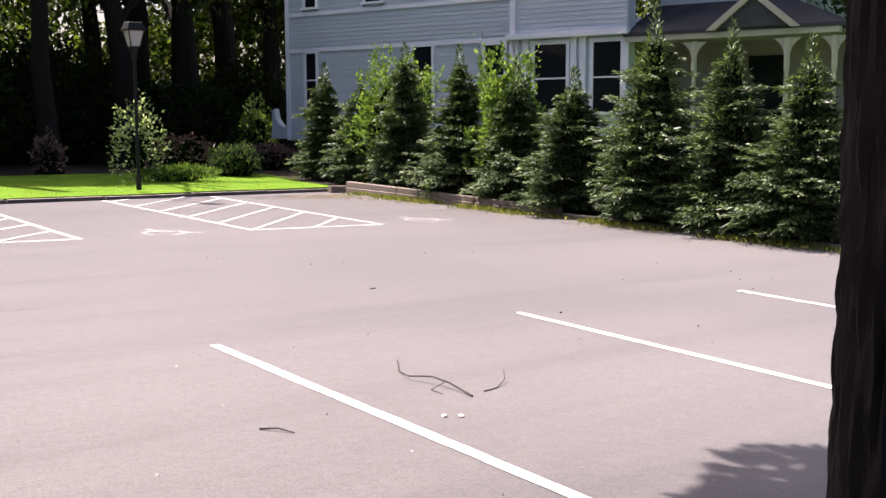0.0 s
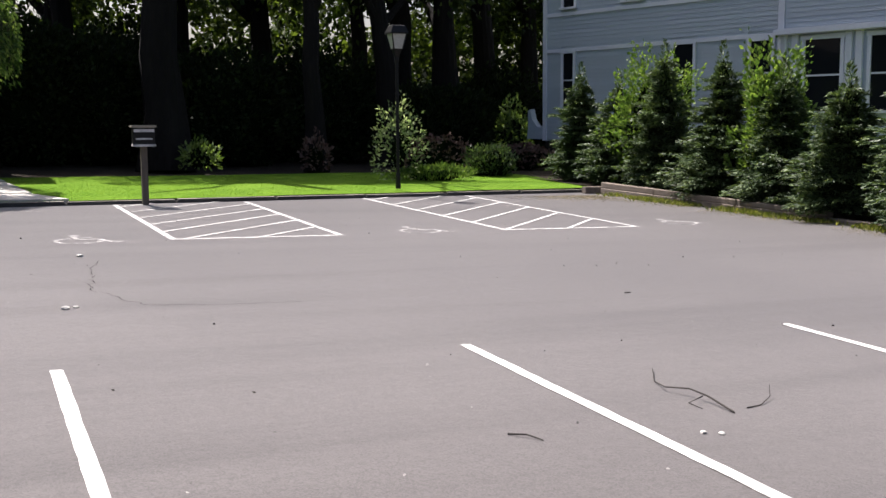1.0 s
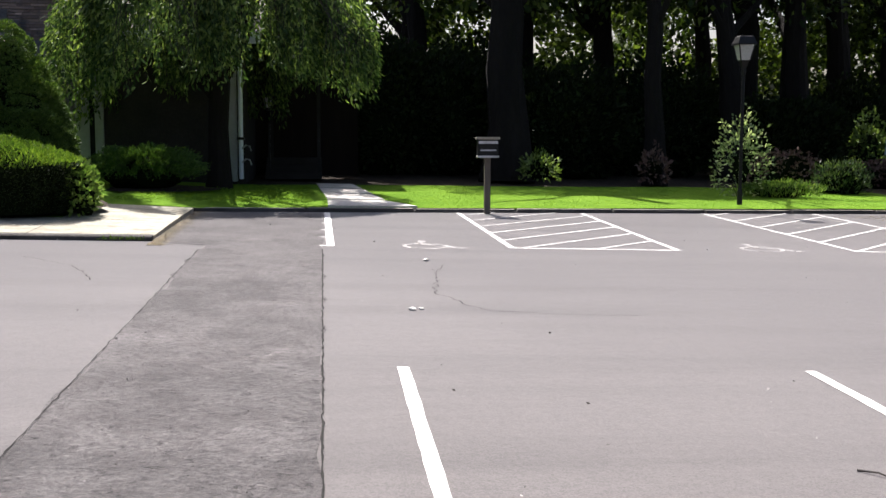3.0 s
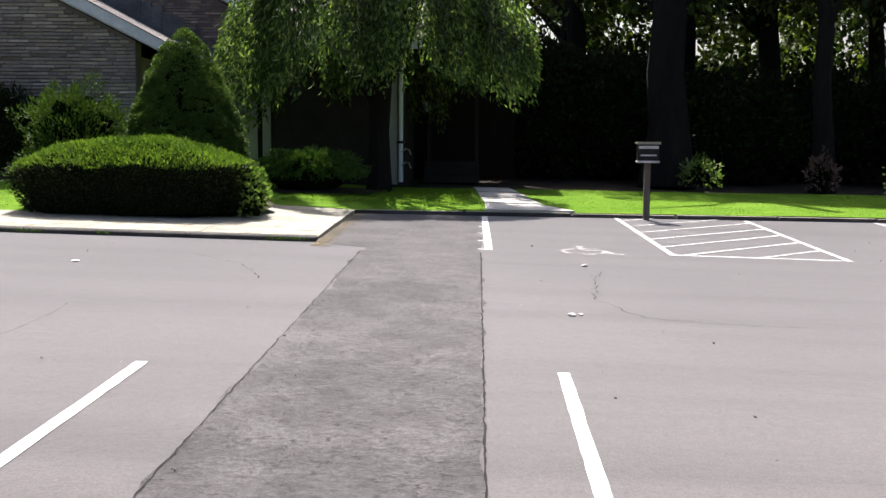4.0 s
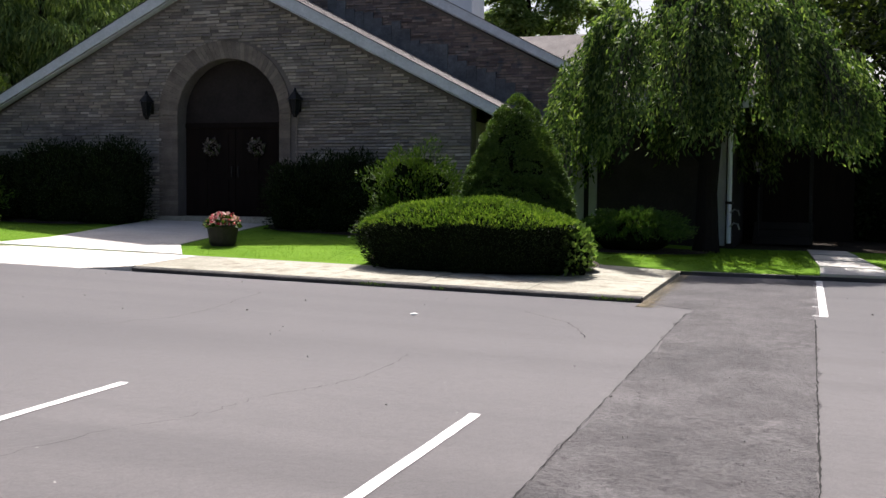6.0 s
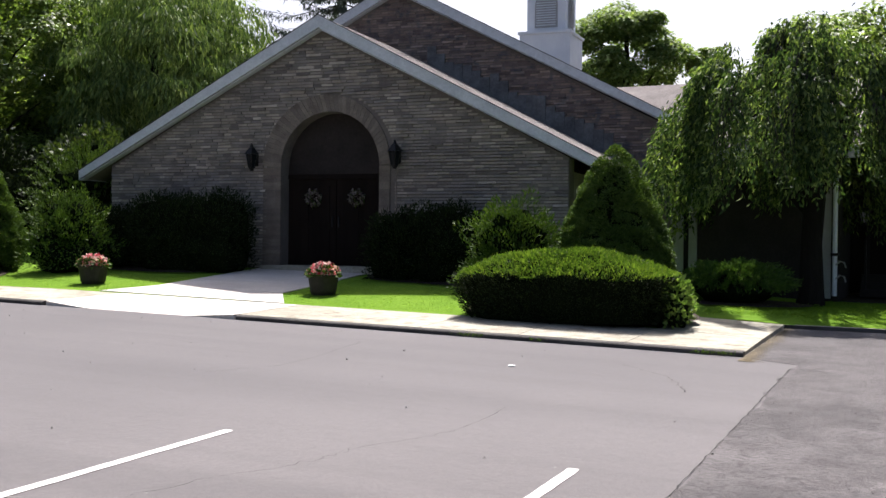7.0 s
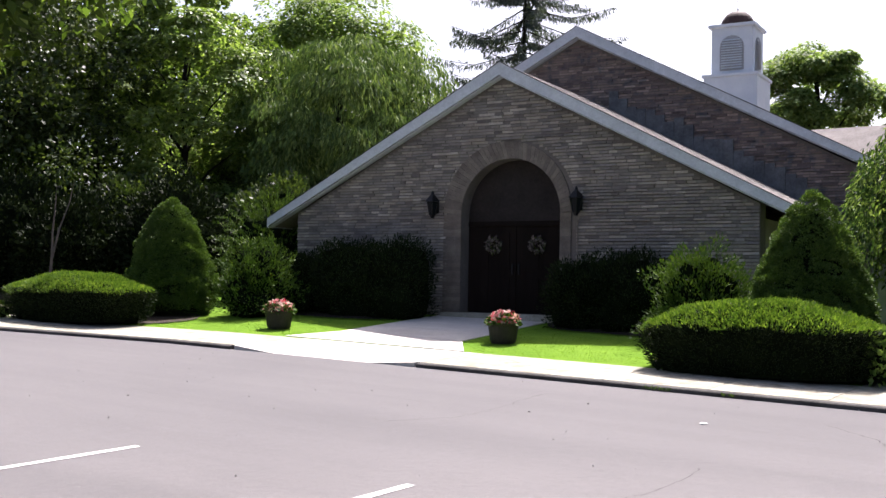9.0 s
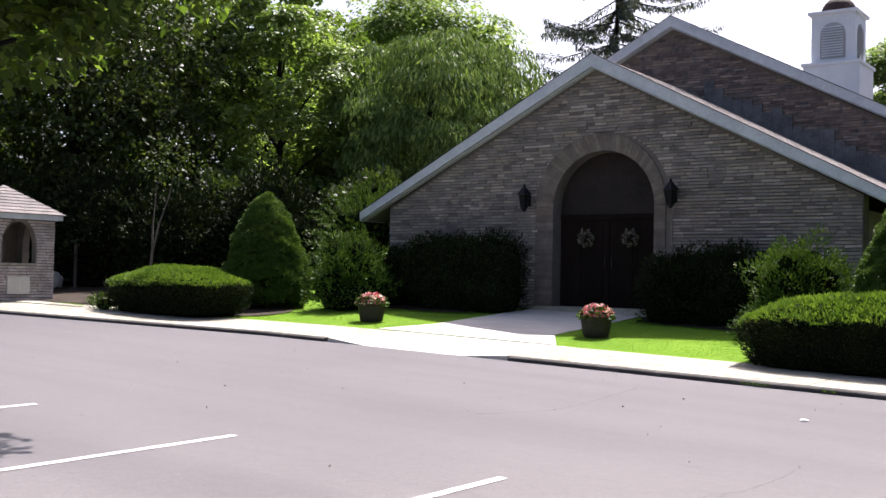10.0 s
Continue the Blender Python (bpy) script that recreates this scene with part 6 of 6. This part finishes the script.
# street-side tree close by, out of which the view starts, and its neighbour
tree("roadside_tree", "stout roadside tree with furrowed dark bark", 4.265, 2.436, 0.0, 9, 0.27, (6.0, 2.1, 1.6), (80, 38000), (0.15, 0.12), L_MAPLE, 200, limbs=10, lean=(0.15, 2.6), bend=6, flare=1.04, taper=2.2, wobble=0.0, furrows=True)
tree("roadside_tree", "leafy roadside tree shading the stall lines", -13.3, 5.1, 0.0, 9, 0.28, (5.8, 2.2, 2.4), (80, 22000), (0.14, 0.11), L_DARK, 201, limbs=12, lean=(3.5, 0.9), bend=2)


def tub(x, y, seed):
    t = thing("flower_tub", "dark half-barrel tub filled with pink flowers", "planter", stand(x, y, church_z(y) - 0.01) @ Matrix.Scale(1.06, 4), "flower tubs")
    bm = bmesh.new()
    lathe(bm, [(0.2, 0.0), (0.23, 0.06), (0.27, 0.3), (0.29, 0.33), (0.29, 0.36), (0.25, 0.36), (0.24, 0.3)], 18)
    part("tub", bm, M_POT, t)
    r = np.random.default_rng(seed)
    d = sphere_dirs(r, 260)
    d[:, 2] = np.abs(d[:, 2])
    leaves("greenery", d * [0.27, 0.27, 0.16] + [0, 0, 0.34], d + r.normal(size=d.shape) * 0.5, 0.09, 0.06, L_YEW, t, r)
    d = sphere_dirs(r, 340)
    d[:, 2] = np.abs(d[:, 2])
    leaves("blossom", d * [0.27, 0.27, 0.2] + [0, 0, 0.36], r.normal(size=d.shape), 0.06, 0.06, L_PINK, t, r)


tub(-9.9, 17.75, 1)
tub(-15.0, 17.25, 2)


# ---- litter on the asphalt ----
def stick(points, radius, name="fallen_stick", label="thin dark dead stick on the asphalt"):
    bm = bmesh.new()
    tube(bm, [(x, y, z + radius) for x, y, z in points], [radius * (1 - 0.6 * i / len(points)) for i in range(len(points))], 6)
    return solid(name, bm, M_TWIG, label, "twig", "", "fallen sticks")


stick([(4.44, 5.3, 0), (4.45, 5.55, 0.03), (4.43, 5.7, 0.04), (4.36, 5.85, 0.02), (4.43, 6.06, 0), (4.59, 6.31, 0.01)], 0.0065)
stick([(4.43, 5.57, 0.03), (4.3, 5.53, 0.01), (4.32, 5.43, 0)], 0.004)
stick([(4.58, 5.36, 0), (4.71, 5.39, 0), (4.84, 5.47, 0.02), (4.91, 5.56, 0.06)], 0.004)
stick([(3.04, 5.36, 0), (3.11, 5.29, 0.01), (3.16, 5.2, 0)], 0.006)
stick([(6.2, 9.08, 0), (6.27, 9.09, 0)], 0.006)


def pebble(x, y, size, material, name, label, seed, flat=0.5):
    bm = bmesh.new()
    bmesh.ops.create_icosphere(bm, subdivisions=2, radius=size)
    for v in bm.verts:
        v.co *= 1 + 0.35 * noise.noise(v.co * (1.2 / size) + Vector((seed, 0, 0)))
        v.co.z *= flat
    return solid(name, bm, material, label, "litter", "", name + "s", stand(x, y, size * flat * 0.7, 0, 0, seed * 40))


pebble(1.23, 9.69, 0.035, M_STONE, "stone", "pale broken stone on the asphalt", 1)
pebble(1.31, 9.73, 0.025, M_STONE, "stone", "pale broken stone on the asphalt", 2)
pebble(1.64, 12.97, 0.035, M_STONE, "stone", "pale broken stone on the asphalt", 3)
pebble(-3.94, 11.96, 0.045, M_PAPER, "paper_scrap", "crumpled white paper scrap on the asphalt", 4, 0.3)
pebble(4.03, 5.04, 0.018, M_STONE, "stone", "pale broken stone on the asphalt", 5)
pebble(4.11, 4.99, 0.018, M_STONE, "stone", "pale broken stone on the asphalt", 6)
r = np.random.default_rng(12)
gx, gy = r.uniform(-16, 12, 260), r.uniform(3, 18, 260)
gp = np.stack([gx, gy, np.full(260, 0.012)], 1)
tagged(leaves("grit", laid_points(gp), np.stack([r.normal(size=260), r.normal(size=260), np.full(260, 0.15)], 1), 0.022, 0.018, M_GRIT, None, r), "scattered pale grit on the asphalt", "grit", "", "stuff")
gp = np.stack([r.uniform(-1.0, 0.42, 1300), 3.2 + 11 * r.random(1300) ** 1.3, np.full(1300, 0.012)], 1)
tagged(leaves("asphalt_crumbs", laid_points(gp), np.stack([r.normal(size=1300), r.normal(size=1300), np.full(1300, 0.2)], 1), 0.009, 0.008, M_CURB, None, r), "dark loose crumbs on the patched asphalt", "crumbs", "", "stuff")
gp = np.stack([r.uniform(-14, 12, 80), r.uniform(3, 18, 80), np.full(80, 0.012)], 1)
tagged(leaves("dead_leaves", laid_points(gp), np.stack([r.normal(size=80), r.normal(size=80), np.full(80, 0.2)], 1), 0.026, 0.016, M_TWIG, None, r), "small dark dead leaves on the asphalt", "leaves", "", "stuff")


# ---- grass blades ----
def grass(name, n, place, seed, height=0.032):
    r = np.random.default_rng(seed)
    p = laid_points(place(r, n))
    tagged(leaves(name, p, r.normal(size=(len(p), 3)), height, 0.012, M_GRASS, None, r, 0, np.stack([r.normal(size=len(p)) * 0.2, r.normal(size=len(p)) * 0.2, np.ones(len(p))], 1)), "short green grass blades", "grass", "", "stuff")


def far_grass(r, n):
    x = r.uniform(-1.6, 13.6, n)
    y = np.array([curb_y(q) for q in x]) + 0.16 + r.random(n) * 5.6
    ok = ~((x > 0.2 + (26 - y) * 0.05) & (x < 1.1 + (26 - y) * 0.11))
    return np.stack([x, y, 0.085 + 0.012 * (y - 20)], 1)[ok & (y < 24.7 + 0.19 * x)]


def church_grass(r, n):
    x = r.uniform(-18.6, -6.0, n)
    y = np.array([foot_y(q) for q in x]) + 2.0 + r.random(n) * 4.9
    ok = (x < -13.7) | (x > -10.5)
    z = np.array([church_z(q) for q in y])
    return np.stack([x, y, z + 0.015], 1)[ok]


grass("lawn_grass", 42000, far_grass, 21)
grass("lawn_grass", 30000, church_grass, 22)
grass("tree_grass", 7000, lambda r, n: np.stack([r.uniform(-3.2, 0.2, n), r.uniform(19.5, 24, n), np.full(n, 0.15)], 1), 24, 0.06)


def timber_foot(r, n, spread):
    """Places along the foot of the timber edging, in loose drifts."""
    y = r.uniform(8.5, 20.6, n)
    y = y[np.sin(y * 2.1) + 0.6 * np.sin(y * 5.3 + 1) + r.normal(size=n) * 0.5 > -0.4]
    return np.stack([np.array([wall_x(q) for q in y]) - np.abs(r.normal(size=len(y))) * spread - 0.02, y, np.full(len(y), 0.006)], 1)


r = np.random.default_rng(23)
p = laid_points(timber_foot(r, 8000, 0.2))
tagged(leaves("weeds", p, np.stack([r.normal(size=len(p)) * 0.5 - 0.2, r.normal(size=len(p)) * 0.5, np.ones(len(p))], 1), 0.085, 0.024, L_DRYWEED, None, r), "yellow-green weeds along the timber edging", "weeds", "", "stuff")
p = laid_points(timber_foot(r, 6000, 0.4))
tagged(leaves("dirt_drift", p, r.normal(size=p.shape), 0.03, 0.028, M_SAND, None, r, 0, np.tile(np.array([0, 0, 3.0]), (len(p), 1))), "sandy dirt and dry leaves along the timber edging", "dirt", "", "stuff")
p = laid_points(np.stack([13.0 - np.abs(r.normal(size=2600)) * 0.9, 20.6 - np.abs(r.normal(size=2600)) * 0.55, np.full(2600, 0.006)], 1))
tagged(leaves("dirt_drift", p, r.normal(size=p.shape), 0.03, 0.028, M_SAND, None, r, 0, np.tile(np.array([0, 0, 3.0]), (len(p), 1))), "sandy dirt washed into the corner of the lot", "dirt", "", "stuff")

p = laid_points(np.stack([-1.72 + np.abs(r.normal(size=4200)) * 0.09, 14.1 + 5.1 * r.random(4200) ** 1.5, np.full(4200, 0.006)], 1))
tagged(leaves("dirt_drift", p, r.normal(size=p.shape), 0.018, 0.017, M_SAND, None, r, 0, np.tile(np.array([0, 0, 3.0]), (len(p), 1))), "sandy dirt lying along the end of the footway", "dirt", "", "stuff")


def kerb_weeds(r, n):
    x = r.uniform(-7.6, -1.8, n)
    x = x[np.sin(x * 5.3) + np.sin(x * 2.1) > 0.9]
    return np.stack([x, np.array([foot_y(q) for q in x]) - 0.02 - np.abs(r.normal(size=len(x))) * 0.03, np.full(len(x), 0.02)], 1)


r = np.random.default_rng(25)
p = laid_points(kerb_weeds(r, 500))
tagged(leaves("kerb_weeds", p, np.stack([r.normal(size=len(p)) * 0.6, r.normal(size=len(p)) * 0.6, np.ones(len(p))], 1), 0.06, 0.016, L_DWARF, None, r), "small green weeds along the footway edge", "weeds", "", "stuff")


# ---- pieces of walls and roofs ----
def unit_piece(name, material):
    """A unit block from 0 to 1, to be scaled into bricks."""
    me = bpy.data.meshes.new(name)
    me.from_pydata([(0, 0, 0.12), (1, 0.06, 0.05), (1, 0.0, 0.62), (0, 0.08, 0.55), (0, 1, 0), (1, 1, 0), (1, 1, 1), (0, 1, 1), (0.03, 0.5, 0.97), (0.98, 0.42, 1)], [], [(0, 1, 2, 3), (3, 2, 9, 8), (8, 9, 6, 7), (4, 5, 1, 0), (1, 5, 6, 9, 2), (4, 0, 3, 8, 7)])
    me.materials.append(material)
    return me


def courses(half, apex, low, rise, seed, skip, lo=0.14, hi=0.42):
    """Stretchers of a gable wall, course by course: (x, z, length, height, proud)."""
    r = np.random.default_rng(seed)
    out, z = [], low
    while z < apex - 0.15:
        reach = min(half, (apex - z - rise) / SLOPE)
        x = -reach
        while x < reach - 0.04:
            ln = min(r.uniform(lo, hi), reach - x)
            if reach - x - ln < 0.1:
                ln = reach - x
            if not skip(x, x + ln, z, z + rise):
                out.append((x, z, ln, rise, r.uniform(0.008, 0.05)))
            x += ln
        z += rise
    return out


def in_arch(x0, x1, z0, z1):
    """Whether a piece would run into the arch ring or the doorway."""
    for x in (x0, x1, (x0 + x1) / 2, max(x0, min(DX, x1))):
        for z in (z0, z1):
            if abs(x - DX) < RW + 0.01 and (z < SPRING or math.hypot(x - DX, z - SPRING) < RW + 0.01):
                return True
    return False


front = courses(5.75, WALL_APEX - 0.04, 0.1, 0.07, 31, in_arch)
# short closers between the ring and the cut courses
r = np.random.default_rng(33)
z = 0.1
while z < 4.4:
    edge = RW + 0.01 if z < SPRING else (math.sqrt(max(0.0, (RW + 0.02) ** 2 - (z - SPRING) ** 2)) if z - SPRING < RW else 0)
    row = [b for b in front if abs(b[1] - z) < 0.01]
    for sx in (-1, 1):
        near = [b[0] if sx > 0 else b[0] + b[2] for b in row if (b[0] > 0) == (sx > 0)]
        if near and edge:
            gap = min(near) if sx > 0 else max(near)
            a, b = (DX + edge, gap) if sx > 0 else (gap, DX - edge)
            if b - a > 0.03:
                front.append((a, z, b - a, 0.07, r.uniform(0.006, 0.02)))
    z += 0.07
BRICK = unit_piece("brick", M_BRICK1)
near_bricks = sorted((b for b in front if b[0] > 1.6 and 1.2 < b[1] < 3.2), key=lambda b: b[0])[:300]
chosen = set(near_bricks)
for x, z, ln, h, proud in near_bricks:
    ob = new("brick", BRICK)
    ob.parent = front_wall
    ob.matrix_basis = Matrix.LocRotScale((x + 0.004, -proud, z + 0.005), None, (ln - 0.012, proud, h - 0.02))


def joined_bricks(name, rows, y, material, parent, seed):
    r = np.random.default_rng(seed)
    v = []
    for x, z, ln, h, proud in rows:
        x0, x1, z0, z1, y0 = x + 0.004, x + ln - 0.008, z + 0.005, z + h - 0.015, y - proud
        k = r.uniform(0, 0.7, 2) * proud
        s = r.uniform(-0.007, 0.007, 4)
        a, b, c, d = (x0, y0, z0 + s[0]), (x1, y0 + k[1] * 0.3, z0 + s[1]), (x1, y0 + k[0], z1 + s[2]), (x0, y0 + k[0], z1 + s[3])
        e, f, g, i = (x0, y, z0), (x1, y, z0), (x1, y, z1), (x0, y, z1)
        v.append(((a, b, c, d), (d, c, g, i), (e, f, b, a), (b, f, g, c), (e, a, d, i)))
    arr = np.array(v)
    n = len(arr)
    me = bpy.data.meshes.new(name)
    corner = np.stack([arr[:, 0, 0], arr[:, 0, 1], arr[:, 0, 2], arr[:, 0, 3], arr[:, 2, 0], arr[:, 2, 1], arr[:, 1, 2], arr[:, 1, 3]], 1)
    faces = np.array([(0, 1, 2, 3), (3, 2, 6, 7), (4, 5, 1, 0), (1, 5, 6, 2), (4, 0, 3, 7)])
    me.from_pydata(corner.reshape(-1, 3).tolist(), [], (faces[None] + 8 * np.arange(n)[:, None, None]).reshape(-1, 4).tolist())
    me.materials.append(material)
    ob = new(name, me)
    ob.parent = parent
    return tagged(ob, kind="stuff")


joined_bricks("brickwork", [b for b in front if b not in chosen], 0.0, M_BRICK, front_wall, 41)
rear = courses(8.15, 7.82, 2.5, 0.07, 35, lambda *a: False)
joined_bricks("brickwork", rear, 5.2, M_BRICKDARK, rear_wall, 42)


for k, wall in enumerate(arched_walls):
    width = 1.6 - (0.301 if k % 2 else 0)
    r = np.random.default_rng(60 + k)
    rows, z = [], 0.06
    while z < 2.3:
        x = -width
        while x < width - 0.02:
            ln = min(r.uniform(0.18, 0.42), width - x)
            reach = 0.8 if z < 1.5 else 0.8 * max(0.0, 1 - ((z - 1.5) / 0.8) ** 2) ** 0.5
            inside = 0.95 < z < 2.26 and x < reach and x + ln > -reach
            if inside and x < -reach - 0.05:
                rows.append((x, z, -reach - x, 0.08, r.uniform(0.015, 0.06)))
            if inside and x + ln > reach + 0.05:
                rows.append((reach, z, x + ln - reach, 0.08, r.uniform(0.015, 0.06)))
            if not inside:
                rows.append((x, z, ln, 0.08, r.uniform(0.015, 0.06)))
            x += ln
        z += 0.08
    joined_bricks("brickwork", rows, 0.0, M_PALEBRICK, wall, 70 + k)


def shingles(name, parent, half, apex, sx, y0, y1, seed):
    """Lapped shingle tabs over one roof slope, joined."""
    r = np.random.default_rng(seed)
    v = []
    n = int(half / 0.15)
    for k in range(n):
        x0, x1 = half * k / n, half * (k + 1) / n + 0.01
        y = y0 + r.uniform(0, 0.3)
        while y < y1:
            w = min(0.3, y1 - y)
            t = r.uniform(0.002, 0.004)
            z0, z1 = apex - SLOPE * x0, apex - SLOPE * x1
            v.append(((sx * x0, y, z0 - 0.004), (sx * x1, y, z1 + t), (sx * x1, y + w - 0.006, z1 + t), (sx * x0, y + w - 0.006, z0 - 0.004)))
            v.append(((sx * x1, y, z1 + t), (sx * x1, y, z1 - 0.01), (sx * x1, y + w - 0.006, z1 - 0.01), (sx * x1, y + w - 0.006, z1 + t)))
            y += 0.3
    ob = new(name, quads_mesh(name, np.array(v), M_SHINGLE))
    ob.parent = parent
    return tagged(ob, kind="stuff")


shingles("roof_shingling", church, 6.56, 6.16, 1, -0.19, 5.12, 51)
shingles("roof_shingling", church, 6.56, 6.16, -1, -0.19, 5.12, 52)

# clapboards of the house
BOARD = bpy.data.meshes.new("clapboard")
BOARD.from_pydata([(0.025, 0, 1.08), (0.025, 1, 1.08), (0.0, 0, 0), (0.0, 1, 0), (0.025, 0, 0), (0.025, 1, 0), (0.018, 0, 1.08), (0.018, 1, 1.08)], [], [(2, 6, 7, 3), (2, 3, 5, 4), (6, 0, 1, 7), (2, 4, 0, 6), (3, 7, 1, 5)])
BOARD.materials.append(M_SIDING)


def clapboards(x, y0, y1, z0, z1, gaps, parent, step=0.115):
    z = z0
    while z < z1:
        spans = [(y0, y1)]
        for a, b, lo, hi in gaps:
            if z + step > lo - 0.06 and z < hi + 0.13:
                spans = [s for p, q in spans for s in (((p, min(q, a - 0.1)), (max(p, b + 0.1), q)) if p < b + 0.1 and q > a - 0.1 else ((p, q),)) if s[1] - s[0] > 0.05]
        for p, q in spans:
            ob = new("clapboard", BOARD)
            ob.parent = parent
            ob.matrix_basis = Matrix.LocRotScale((x, p, z), None, (0.8, q - p, step))
        z += step


clapboards(HX, W_Y0 + 0.14, W_Y1 - 0.14, 0.92, 6.2, WINDOWS, house_wall)
clapboards(HX - 0.18, -11.16, -8.0, 3.56, 6.2, (), bay_wall)
